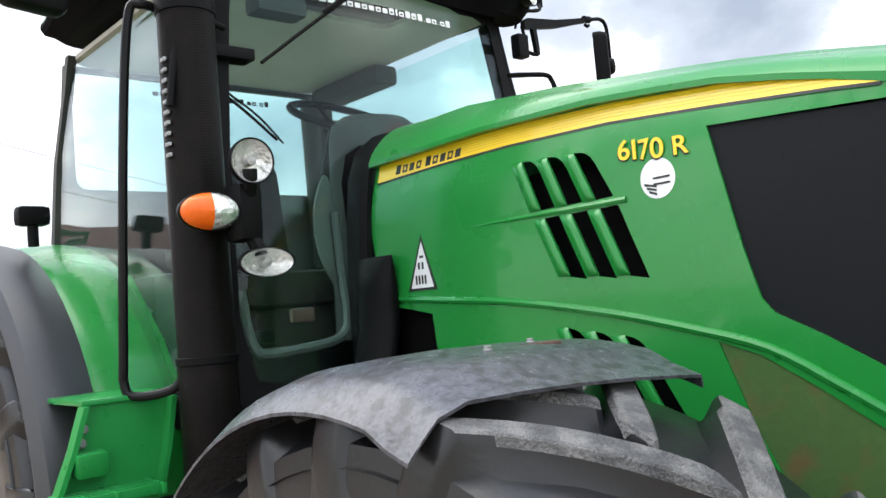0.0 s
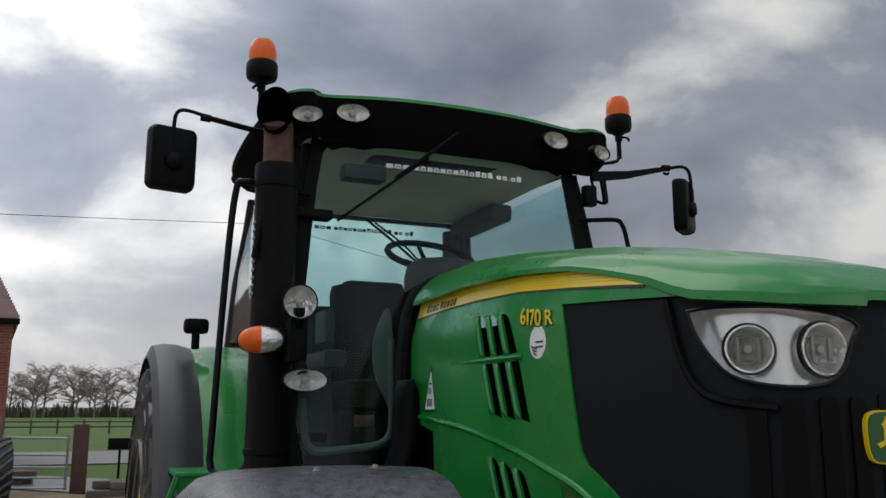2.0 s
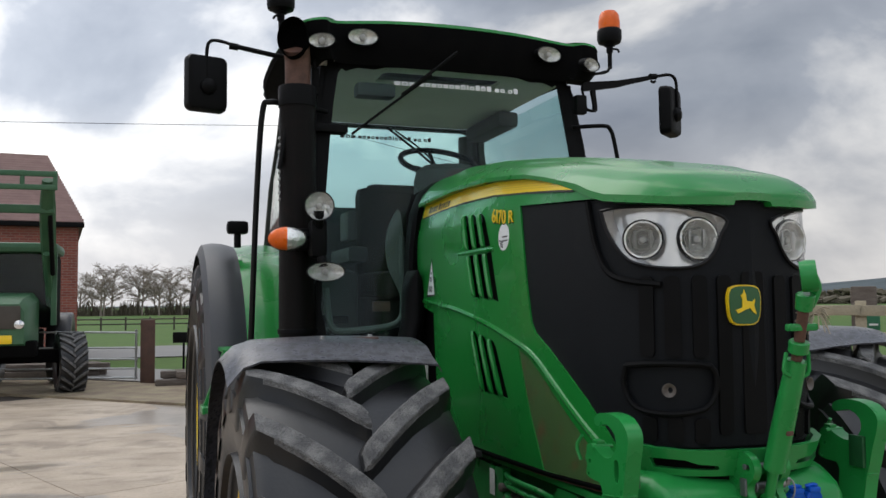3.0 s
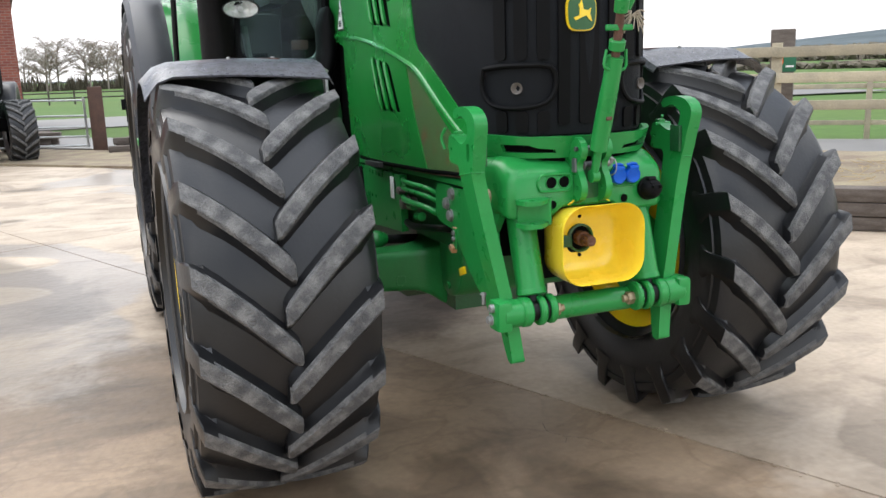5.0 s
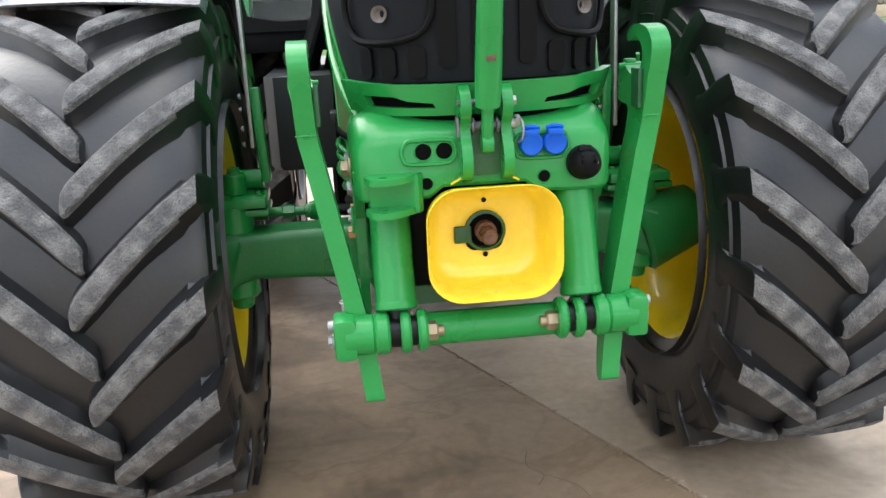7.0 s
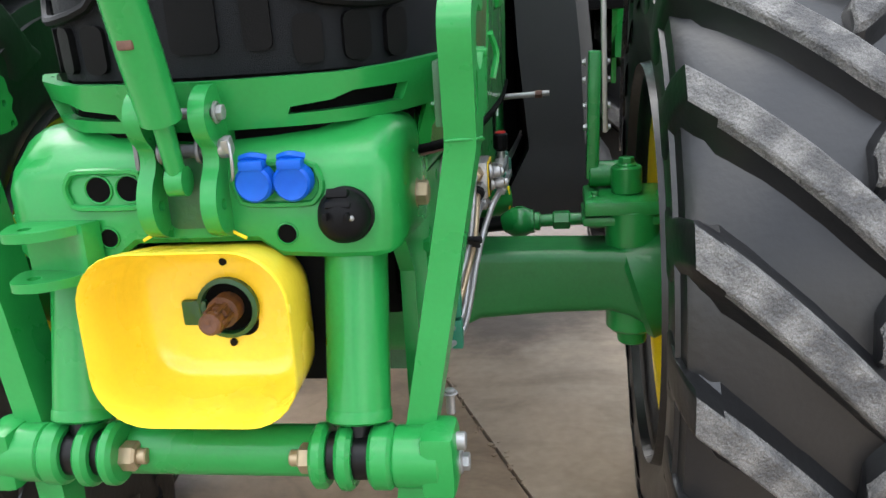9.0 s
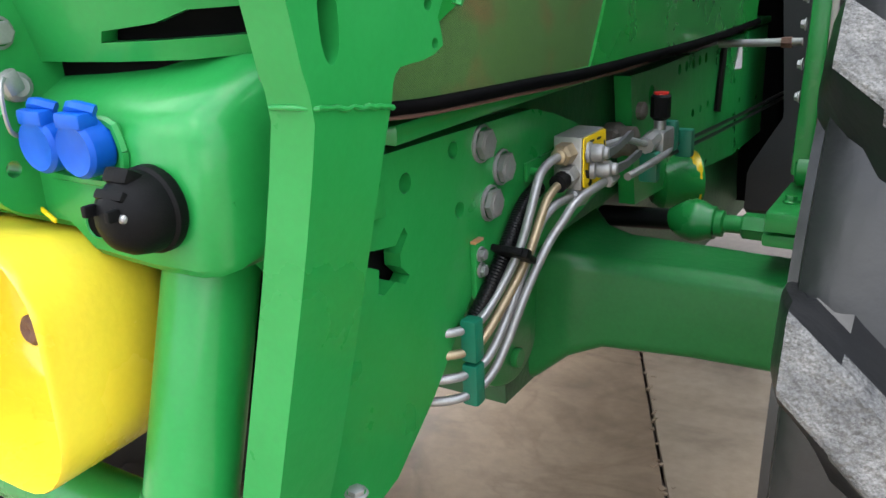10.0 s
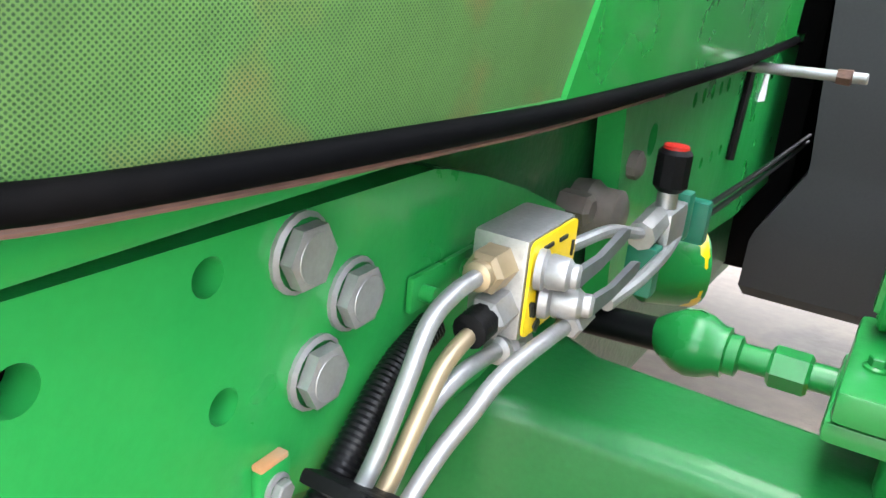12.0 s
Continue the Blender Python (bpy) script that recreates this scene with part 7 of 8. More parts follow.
# two turned stop taps with flat levers
for y, z, axis, long, tip in ((-0.277, 1.043, Vector((1, 0.2, 0)), 1.0, LEVER_TIPS[0]), (-0.266, 1.018, Vector((1, 0.3, 0)), 1.25, LEVER_TIPS[1])):
    bm = bmesh.new()
    lathe(bm, [(0.0145, 0), (0.0145, 0.005 * long), (0.0115, 0.007 * long), (0.0125, 0.009 * long), (0.0115, 0.021 * long), (0.0085, 0.024 * long), (0.0085, 0.028 * long), (0.006, 0.03 * long)], (0.3535, y, z), axis, 20, caps=True)
    tap = part("stop_tap", bm, STEEL, block, "turned steel stop tap")
    a = Vector((0.3535, y, z)) + axis.normalized() * 0.028 * long
    b = Vector(tip)
    bm = bmesh.new()
    side = Vector((0.0025, 0, 0))
    rise = Vector((0, 0, 1))
    loft(bm, [[q + side + rise * w, q - side + rise * w, q - side - rise * w, q + side - rise * w] for q, w in ((a - (b - a) * 0.06, 0.004), (a, 0.0065), (a.lerp(b, 0.4) + rise * -0.003, 0.005), (a.lerp(b, 0.9), 0.0055), (b, 0.003))])
    part("lever", bm, DARK_STEEL, tap, "dull grey lever")
bm = bmesh.new()
lathe(bm, [(0.0085, 0.0), (0.0105, 0.002), (0.0105, 0.024), (0.0085, 0.026)], (0.3755, -0.262, 1.001), (0.02, 1, 0.1), 6, caps=True)
part("pipe_union", bm, STEEL, block)
for (x, y, z), (dx, dy, dz), mat in (((0.33, -0.2895, 1.044), (0, -1, 0), BRASS), ((0.334, -0.2895, 1.014), (0, -1, -0.1), STEEL), ((0.338, -0.262, 0.979), (0, -1, 0.1), STEEL)):
    bm = bmesh.new()
    lathe(bm, [(0.016, 0), (0.016, 0.004), (0.0155, 0.006), (0.0155, 0.022), (0.012, 0.026)], (x, y, z), (dx, dy, dz), 6, caps=True)
    lathe(bm, [(0.0105, 0.022), (0.0105, 0.032), (0.007, 0.034)], (x, y, z), (dx, dy, dz), 14, caps=True)
    part("pipe_nut", bm, mat, block)
bm = bmesh.new()
lathe(bm, [(0.0125, 0.02), (0.0125, 0.042), (0.008, 0.044)], (0.334, -0.2895, 1.014), (0, -1, -0.1), 14, caps=True)
part("black_sleeve", bm, BLACK, block)
PIPES = (
    ((0.33, -0.31, 1.044), (0.331, -0.352, 1.043), (0.332, -0.382, 1.033), (0.331, -0.402, 1.0), (0.325, -0.43, 0.945), (0.312, -0.47, 0.895), (0.303, -0.505, 0.872), (0.28, -0.54, 0.868), (0.22, -0.57, 0.868)),
    ((0.334, -0.32, 1.01), (0.335, -0.362, 1.0), (0.335, -0.388, 0.976), (0.33, -0.42, 0.93), (0.314, -0.475, 0.868), (0.303, -0.508, 0.842), (0.28, -0.54, 0.838), (0.22, -0.57, 0.838)),
    ((0.338, -0.29, 0.982), (0.338, -0.341, 0.986), (0.335, -0.376, 0.976), (0.33, -0.392, 0.953), (0.325, -0.41, 0.92), (0.316, -0.475, 0.838), (0.304, -0.51, 0.812), (0.28, -0.545, 0.808), (0.22, -0.575, 0.808)),
    ((0.374, -0.245, 1.001), (0.364, -0.332, 0.992), (0.355, -0.361, 0.969), (0.346, -0.388, 0.944), (0.334, -0.425, 0.893), (0.318, -0.475, 0.81), (0.305, -0.51, 0.784), (0.28, -0.545, 0.778), (0.22, -0.575, 0.778)),
)
for k, line in enumerate(PIPES):
    bm = bmesh.new()
    tube(bm, line, 0.006, 12, 5)
    part("hydraulic_pipe", bm, (STEEL, BRASS, STEEL, STEEL)[k], tractor, "bent steel hydraulic pipe")
bm = bmesh.new()
tube(bm, [(0.30, -0.32, 1.0), (0.302, -0.37, 0.985), (0.305, -0.42, 0.95), (0.302, -0.465, 0.905), (0.29, -0.5, 0.86)], 0.0105, 12, 30, ridges=0.08)
part("corrugated_hose", bm, BLACK_GLOSS, tractor, "black corrugated cable hose")
bm = bmesh.new()
box(bm, (0.322, -0.437, 0.944), (0.044, 0.05, 0.0095), 0.003, pose(0, 0, 0, -33))
box(bm, (0.343, -0.45, 0.952), (0.016, 0.014, 0.012), 0.003, pose(0, 0, 0, -33))
part("hose_strap", bm, BLACK, tractor)
for z in (0.855, 0.795):
    bm = bmesh.new()
    box(bm, (0.303, -0.515, z), (0.022, 0.022, 0.056), 0.004)
    part("pipe_clip", bm, TEAL, tractor, "teal plastic pipe clip")
bm = bmesh.new()
tube(bm, [(0.345, -0.2, 1.035), (0.35, -0.12, 1.028), (0.354, -0.05, 1.008), (0.355, 0.0, 1.002)], 0.0055, 10, 5)
tube(bm, [(0.372, -0.17, 0.985), (0.376, -0.1, 0.985), (0.37, 0.0, 0.98), (0.36, 0.08, 0.98)], 0.006, 10, 5)
part("steel_pipe", bm, STEEL, tractor)
bm = bmesh.new()
lathe(bm, [(0.014, 0), (0.014, 0.045), (0.011, 0.05), (0.011, 0.065)], (0.355, -0.045, 1.004), (0, 1, 0.1), 8, caps=True)
box(bm, (0.356, 0.027, 1.0), (0.03, 0.06, 0.036), 0.006)
rod(bm, (0.357, 0.018, 1.01), (0.357, 0.018, 1.045), 0.01)
tee = part("tee_fitting", bm, ALLOY, tractor)
bm = bmesh.new()
lathe(bm, [(0.011, 0), (0.017, 0.006), (0.017, 0.038), (0.013, 0.042)], (0.357, 0.018, 1.034), (0, 0, 1), 10, caps=True)
cap = part("tee_cap", bm, BLACK, tee, "black valve cap with a red ring")
bm = bmesh.new()
lathe(bm, [(0.0125, 0), (0.0125, 0.003), (0.006, 0.0035)], (0.357, 0.018, 1.076), (0, 0, 1), 12, caps=True)
part("red_ring", bm, RED, cap)
for y, z in ((0.072, 0.998), (-0.02, 0.965), (0.17, 0.965)):
    bm = bmesh.new()
    box(bm, (0.355, y, z), (0.03, 0.022, 0.05), 0.004)
    part("pipe_clip", bm, TEAL, tractor)
bm = bmesh.new()
for dz in (0, 0.014):
    tube(bm, [(0.345, 0.05, 0.96 + dz), (0.345, 0.3, 0.94 + dz), (0.35, 0.7, 0.92 + dz), (0.35, 1.1, 0.9 + dz)], 0.004, 8, 3)
part("brake_line", bm, BLACK_GLOSS, tractor)
bm = bmesh.new()
lathe(bm, [(0.0, -0.07), (0.04, -0.065), (0.055, -0.045), (0.056, 0.0), (0.05, 0.03)], (0.31, 0.33, 0.85), (0.85, 0.5, 0), 22)
part("accumulator", bm, CAST_GREEN, tractor, "green pressure accumulator")
bm = bmesh.new()
lathe(bm, [(0.057, 0.0), (0.059, 0.003), (0.059, 0.016), (0.057, 0.02)], (0.312, 0.34, 0.85), (0.85, 0.5, 0), 22)
part("accumulator_band", bm, YELLOW, tractor)
for s in SIDES:
    for y, z in ((1.2, 1.06), (1.2, 0.97)):
        bm = bmesh.new()
        rod(bm, (s * 0.28, y, z), (s * 0.33, y, z), 0.016, 0.016, 12)
        bolt(bm, (s * 0.33, y, z), (s, 0, 0), 0.012, 0.014)
        part("rail_stud", bm, CAST_GREEN, tractor)
bm = bmesh.new()
box(bm, (-0.275, -0.5, 0.817), (0.006, 0.055, 0.028), 0.003, pose(0, 0, 0, -20))
part("yellow_tag", bm, YELLOW, tractor)
# near-black sheet that paints the shade behind the star-shaped opening
for s in SIDES:
    bm = bmesh.new()
    sheet(bm, rounded(-0.72, 0.94, -0.59, 1.05, 0.01, 2), [], on_x(0.245, s), 0.004)
    part("opening_backing", bm, MATT_BLACK, tractor)
bm = bmesh.new()
box(bm, (0.25, -0.66, 0.99), (0.004, 0.02, 0.008), 0.001, pose(0, 0, 0, -25))
part("yellow_tag", bm, YELLOW, tractor)
# pipe loops and a white label on the right-hand side
for z0, r in ((1.075, 0.009), (1.045, 0.009), (1.0, 0.012)):
    bm = bmesh.new()
    tube(bm, [(-0.27, 0.12, z0), (-0.3, 0.02, z0 + 0.004), (-0.31, -0.12, z0 + 0.008), (-0.3, -0.22, z0 + 0.006), (-0.27, -0.27, z0 - 0.012), (-0.23, -0.28, z0 - 0.03)], r, 10, 6)
    part("steering_pipe", bm, CAST_GREEN, tractor, "green painted hydraulic pipe")
for y0, z0 in ((0.03, 1.06), (-0.02, 0.985), (-0.1, 0.955)):
    bm = bmesh.new()
    lathe(bm, [(0.014, 0), (0.014, 0.03), (0.018, 0.032), (0.018, 0.05), (0.01, 0.052)], (-0.295, y0, z0), (0.1, -1, 0.1), 8, caps=True)
    part("pipe_nut", bm, CAST_GREEN, tractor)
bm = bmesh.new()
box(bm, (-0.296, 0.185, 1.035), (0.004, 0.04, 0.09), 0.001)
part("white_label", bm, WHITE, tractor)
bm = bmesh.new()
tube(bm, [(-0.25, 0.2, 0.9), (-0.28, 0.0, 0.9), (-0.29, -0.2, 0.925), (-0.26, -0.35, 0.94), (-0.2, -0.45, 0.93)], 0.014, 10, 6)
part("black_hose", bm, BLACK_GLOSS, tractor)


# ---- ground, yard, road ----
# the slab joint that runs under the front axle: direction, a point on it, the way across
JOINT = Vector((0.403, -0.915, 0)).normalized()
BASE = Vector((0.668, -0.44, 0))
SIDE = Vector((-JOINT.y, JOINT.x, 0))


def concrete_material():
    """Tan concrete, mottled at three scales, with damp patches that are darker and smoother."""
    mat = material("worn_concrete", (0.455, 0.37, 0.28), 0.62, tone=(0.32, 0.255, 0.187), scale=1.1, amount=0.85, low=0.38, high=0.64, grain=26, grain_amount=0.2, bump=0.2, bump_scale=16, rough_var=0.12, detail=11, per_object=0.06)
    nodes, links = mat.node_tree.nodes, mat.node_tree.links
    shader = nodes["Principled BSDF"]
    base = shader.inputs["Base Color"].links[0].from_socket
    dry = shader.inputs["Roughness"].links[0].from_socket
    where = nodes.new("ShaderNodeTexCoord")
    last = base
    for scale, lo, hi, dark, squash in ((0.33, 0.515, 0.545, 0.6, 1.0), (4.0, 0.52, 0.72, 0.62, 0.45), (0.9, 0.56, 0.62, 0.7, 1.0)):
        turn = nodes.new("ShaderNodeMapping")
        turn.inputs["Scale"].default_value = (squash, 1.0, 1.0)
        turn.inputs["Rotation"].default_value = (0, 0, 0.4)
        links.new(where.outputs["Object"], turn.inputs["Vector"])
        patch = nodes.new("ShaderNodeTexNoise")
        patch.inputs["Scale"].default_value, patch.inputs["Detail"].default_value = scale, 6.0
        patch.inputs["Roughness"].default_value, patch.inputs["Distortion"].default_value = 0.55, 0.6
        links.new(turn.outputs["Vector"], patch.inputs["Vector"])
        span = nodes.new("ShaderNodeMapRange")
        span.inputs["From Min"].default_value, span.inputs["From Max"].default_value = lo, hi
        links.new(patch.outputs["Fac"], span.inputs["Value"])
        wet = nodes.new("ShaderNodeMixRGB")
        wet.blend_type = "MULTIPLY"
        wet.inputs["Color2"].default_value = (dark, dark * 0.985, dark * 0.97, 1)
        links.new(span.outputs["Result"], wet.inputs["Fac"])
        links.new(last, wet.inputs["Color1"])
        last = wet.outputs["Color"]
        if scale == 0.33:
            damp = nodes.new("ShaderNodeMixRGB")
            damp.inputs["Color2"].default_value = (0.3, 0.3, 0.3, 1)
            links.new(span.outputs["Result"], damp.inputs["Fac"])
            links.new(dry, damp.inputs["Color1"])
            gloss = damp.outputs["Color"]
    # brown damp stains round the joint, a dark patch under the gearbox, a wet film beside the rear wheel with two dry
    # islands
    ragged = nodes.new("ShaderNodeTexNoise")
    ragged.inputs["Scale"].default_value, ragged.inputs["Detail"].default_value, ragged.inputs["Roughness"].default_value = 2.6, 9.0, 0.62
    links.new(where.outputs["Object"], ragged.inputs["Vector"])

    def spot(x, y, rx, ry, turn, rag, soft):
        """How far a place lies inside a ragged oval, 0 to 1."""
        oval = nodes.new("ShaderNodeMapping")
        oval.vector_type = "TEXTURE"
        oval.inputs["Location"].default_value, oval.inputs["Rotation"].default_value, oval.inputs["Scale"].default_value = (x, y, 0), (0, 0, radians(turn)), (rx, ry, 100)
        links.new(where.outputs["Object"], oval.inputs["Vector"])
        far = nodes.new("ShaderNodeVectorMath")
        far.operation = "LENGTH"
        links.new(oval.outputs["Vector"], far.inputs[0])
        shift = nodes.new("ShaderNodeMath")
        shift.operation = "MULTIPLY_ADD"
        shift.inputs[1].default_value = rag
        links.new(ragged.outputs["Fac"], shift.inputs[0])
        links.new(far.outputs["Value"], shift.inputs[2])
        inside = nodes.new("ShaderNodeMapRange")
        inside.interpolation_type = "SMOOTHSTEP"
        inside.inputs["From Min"].default_value, inside.inputs["From Max"].default_value = 1 + rag / 2 + soft, 1 + rag / 2 - soft
        links.new(shift.outputs["Value"], inside.inputs["Value"])
        return inside.outputs["Result"]

    def joined(a, b, how):
        both = nodes.new("ShaderNodeMath")
        both.operation = how
        both.use_clamp = True
        links.new(a, both.inputs[0])
        links.new(b, both.inputs[1])
        return both.outputs["Value"]

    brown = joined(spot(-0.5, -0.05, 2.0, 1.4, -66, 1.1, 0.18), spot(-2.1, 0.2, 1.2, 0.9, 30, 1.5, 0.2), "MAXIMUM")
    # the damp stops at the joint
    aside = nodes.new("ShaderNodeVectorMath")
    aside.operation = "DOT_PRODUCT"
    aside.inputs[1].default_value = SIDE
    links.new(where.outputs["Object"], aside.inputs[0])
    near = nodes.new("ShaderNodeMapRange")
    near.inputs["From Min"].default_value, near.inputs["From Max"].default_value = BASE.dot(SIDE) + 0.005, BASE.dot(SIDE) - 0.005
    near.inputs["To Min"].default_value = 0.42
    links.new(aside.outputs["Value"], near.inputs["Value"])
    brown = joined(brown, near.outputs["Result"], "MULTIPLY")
    # thin wavering tide marks in the damp
    tide = nodes.new("ShaderNodeTexNoise")
    tide.inputs["Scale"].default_value, tide.inputs["Detail"].default_value, tide.inputs["Distortion"].default_value = 2.1, 5.0, 0.9
    links.new(where.outputs["Object"], tide.inputs["Vector"])
    mid = nodes.new("ShaderNodeMath")
    mid.operation = "PINGPONG"
    mid.inputs[1].default_value = 0.5
    links.new(tide.outputs["Fac"], mid.inputs[0])
    band = nodes.new("ShaderNodeMapRange")
    band.inputs["From Min"].default_value, band.inputs["From Max"].default_value = 0.46, 0.5
    links.new(mid.outputs["Value"], band.inputs["Value"])
    veins = joined(brown, band.outputs["Result"], "MULTIPLY")
    under_patch = spot(0.0, 2.6, 1.15, 1.3, 0, 0.8, 0.2)
    film = joined(spot(-2.55, 4.15, 1.35, 1.85, 20, 0.35, 0.05), joined(spot(-2.45, 4.85, 0.62, 0.36, -20, 0.3, 0.06), spot(-2.4, 3.65, 0.55, 0.3, -15, 0.3, 0.06), "MAXIMUM"), "SUBTRACT")
    # the bluish tint of the wet film also paints the sky's reflection
    for inside, tint, shine in ((brown, (0.7, 0.62, 0.54), 0.55), (veins, (0.8, 0.78, 0.75), 0.5), (under_patch, (0.36, 0.34, 0.345), 0.62), (film, (0.66, 0.68, 0.74), 0.36)):
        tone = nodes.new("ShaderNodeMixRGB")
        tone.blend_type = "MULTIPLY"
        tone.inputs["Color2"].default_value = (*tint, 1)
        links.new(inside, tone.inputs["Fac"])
        links.new(last, tone.inputs["Color1"])
        last = tone.outputs["Color"]
        smooth = nodes.new("ShaderNodeMixRGB")
        smooth.inputs["Color2"].default_value = (shine, shine, shine, 1)
        links.new(inside, smooth.inputs["Fac"])
        links.new(gloss, smooth.inputs["Color1"])
        gloss = smooth.outputs["Color"]
    links.new(last, shader.inputs["Base Color"])
    links.new(gloss, shader.inputs["Roughness"])
    return mat


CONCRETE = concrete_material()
GRASS = material("grass", (0.06, 0.122, 0.025), 0.9, spec=0.2, tone=(0.1, 0.145, 0.04), scale=0.05, amount=0.9, grain=2.5, grain_amount=0.3, bump=0.3, bump_scale=3)
TARMAC = material("wet_tarmac", (0.11, 0.105, 0.1), 0.55, tone=(0.18, 0.17, 0.155), scale=0.4, amount=0.8, grain=40, grain_amount=0.2)
DIRT = material("muddy_verge", (0.17, 0.125, 0.085), 0.9, tone=(0.28, 0.24, 0.15), scale=2.0, amount=0.9, grain=30, grain_amount=0.4, bump=0.6, bump_scale=12)
STRAW = material("straw", (0.45, 0.34, 0.17), 0.8, tone=(0.3, 0.21, 0.1), scale=20, amount=0.8)
SLEEPER = material("old_sleeper_wood", (0.085, 0.065, 0.052), 0.85, tone=(0.16, 0.135, 0.115), scale=6, amount=0.8, stretch=(1, 1, 4), grain=60, grain_amount=0.4, bump=0.4, bump_scale=40, per_object=0.25)
# bluish grey for the far hills: distance haze put into the base colour
HAZY_HILLS = material("bare_winter_woods", (0.1, 0.122, 0.13), 0.95, spec=0.1, tone=(0.06, 0.075, 0.08), scale=0.008, amount=0.9, grain=0.05, grain_amount=0.4)
RAIL_WOOD = material("pale_fence_wood", (0.42, 0.36, 0.25), 0.8, tone=(0.27, 0.24, 0.18), scale=4, amount=0.8, grain=50, grain_amount=0.25, bump=0.2, bump_scale=40, per_object=0.2)
DARK_WOOD = material("dark_post_wood", (0.11, 0.055, 0.038), 0.8, tone=(0.07, 0.045, 0.035), scale=6, amount=0.7, grain=60, grain_amount=0.3, bump=0.3, bump_scale=50, per_object=0.2)
GALV = material("galvanised_steel", (0.42, 0.43, 0.43), 0.5, metal=0.6, tone=(0.3, 0.3, 0.3), scale=12, amount=0.6)

# one sheet of land that swells into hills on the far right
bm = bmesh.new()


def land(x, y):
    far = math.hypot(x, y)
    hill = 84 * max(0.0, min(1.0, (far - 500) / 1100)) ** 1.3 * max(0.0, min(1.0, 0.15 + (x / max(far, 1) - 0.55) * 2.6)) * (0.75 + 0.3 * noise.noise((x * 0.0012, y * 0.0012, 3)))
    fall = 1.2 * max(0.0, min(1.0, (far - 30) / 60)) * (1 if x < 40 else 0.3) * 0.4
    return -0.03 + hill - fall


rings = [0, 6, 12, 18, 26, 36, 50, 70, 100, 140, 200, 280, 380, 500, 650, 820, 1000, 1250, 1600, 2000, 2500]
verts, faces, n = [], [], 72
for r in rings:
    for k in range(n):
        a = 2 * math.pi * k / n
        verts.append((r * math.cos(a), r * math.sin(a), land(r * math.cos(a), r * math.sin(a))))
for i in range(len(rings) - 1):
    for k in range(n):
        faces.append((i * n + k, i * n + (k + 1) % n, (i + 1) * n + (k + 1) % n, (i + 1) * n + k))
faces_of(bm, verts, faces)
# ground beyond 800 m takes the haze tone
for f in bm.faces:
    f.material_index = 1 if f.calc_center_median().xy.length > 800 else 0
tagged(part("ground", bm, [GRASS, HAZY_HILLS], angle=80), "green grass fields rising to hills", "ground", kind="structure")

# concrete yard in slabs with open joints; one joint runs under the front axle


def slab(u0, u1, v0, v1):
    """A slab between distances along and across the joint."""
    corners = [BASE + JOINT * u + SIDE * v for u, v in ((u0, v0), (u1, v0), (u1, v1), (u0, v1))]
    bm = bmesh.new()
    c = sum(corners, Vector()) / 4
    inner = [p + (c - p).normalized() * 0.009 for p in corners]
    loft(bm, [[p - Vector((0, 0, 0.03)) for p in inner], [p - Vector((0, 0, 0.002)) for p in inner], [p + (c - p).normalized() * 0.002 for p in inner]], caps=True)
    return bm


JOINT_DIRT = material("damp_joint_dirt", (0.035, 0.028, 0.022), 0.9, tone=(0.07, 0.055, 0.042), scale=4, amount=0.8, grain=60, grain_amount=0.4)
yard = thing("pavement", "pale concrete yard in large slabs, damp in patches", "pavement")
tagged(yard, kind="structure")
for i, (v0, v1) in enumerate(((-17, -12), (-12, -6), (-6, 0), (0, 5.2), (5.2, 10), (10, 15), (15, 20))):
    for u0, u1 in ((-22, -15.4), (-15.4, -6.6), (-6.6, 0.95), (0.95, 8), (8, 15)):
        c = BASE + JOINT * (u0 + u1) / 2 + SIDE * (v0 + v1) / 2
        if c.x - (4.1 - (c.y - 2.6) * 0.05) > 0.2 and c.y > 1.5 or c.y > 16.5:
            continue
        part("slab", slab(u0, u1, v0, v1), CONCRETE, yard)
bm = bmesh.new()
sheet(bm, [(-22, -22), (22, -22), (7.5, -0.6), (4.7, 2.35), (4.1, 3.0), (3.6, 16.0), (-20, 16.3)], [], on_z(-0.021), 0.03)
part("joint_bed", bm, JOINT_DIRT, yard)
# crumbled edge of the joint
bm = bmesh.new()
for k in range(160):
    u = random.uniform(-3.2, 1.4)
    p = BASE + JOINT * u + SIDE * random.gauss(0, 0.012) + Vector((0, 0, 0.0))
    r = random.uniform(0.003, 0.009)
    box(bm, p, (r * 2, r * 1.4, r), 0.001, pose(0, 0, 0, 0, 0, random.uniform(0, 90)))
tagged(part("crumbs", bm, CONCRETE, yard), kind="stuff")
# hairline cracks off the joint
CRACK_DARK = material("crack_dirt", (0.16, 0.13, 0.1), 0.9)
for pts in (((0.24, -0.11), (0.22, -0.2), (0.26, -0.27), (0.23, -0.33)), ((0.26, -0.27), (0.34, -0.34), (0.37, -0.42))):
    bm = bmesh.new()
    tube(bm, [(x, y, -0.0004) for x, y in pts], 0.0018, 5, 5, flat=1.0)
    part("crack", bm, CRACK_DARK, yard)

# track, road, verges beyond the yard on the far side
bm = bmesh.new()
sheet(bm, [(-60, 27), (4, 27), (30, 24), (30, 31), (4, 35), (-60, 35.5)], [], on_z(0.004), 0.02)
tagged(part("road", bm, TARMAC), "grey wet lane behind the yard", "road", kind="structure")
bm = bmesh.new()
sheet(bm, [(-20, 15.5), (3.7, 15.5), (4.0, 20), (-20, 21)], [], on_z(0.002), 0.02)
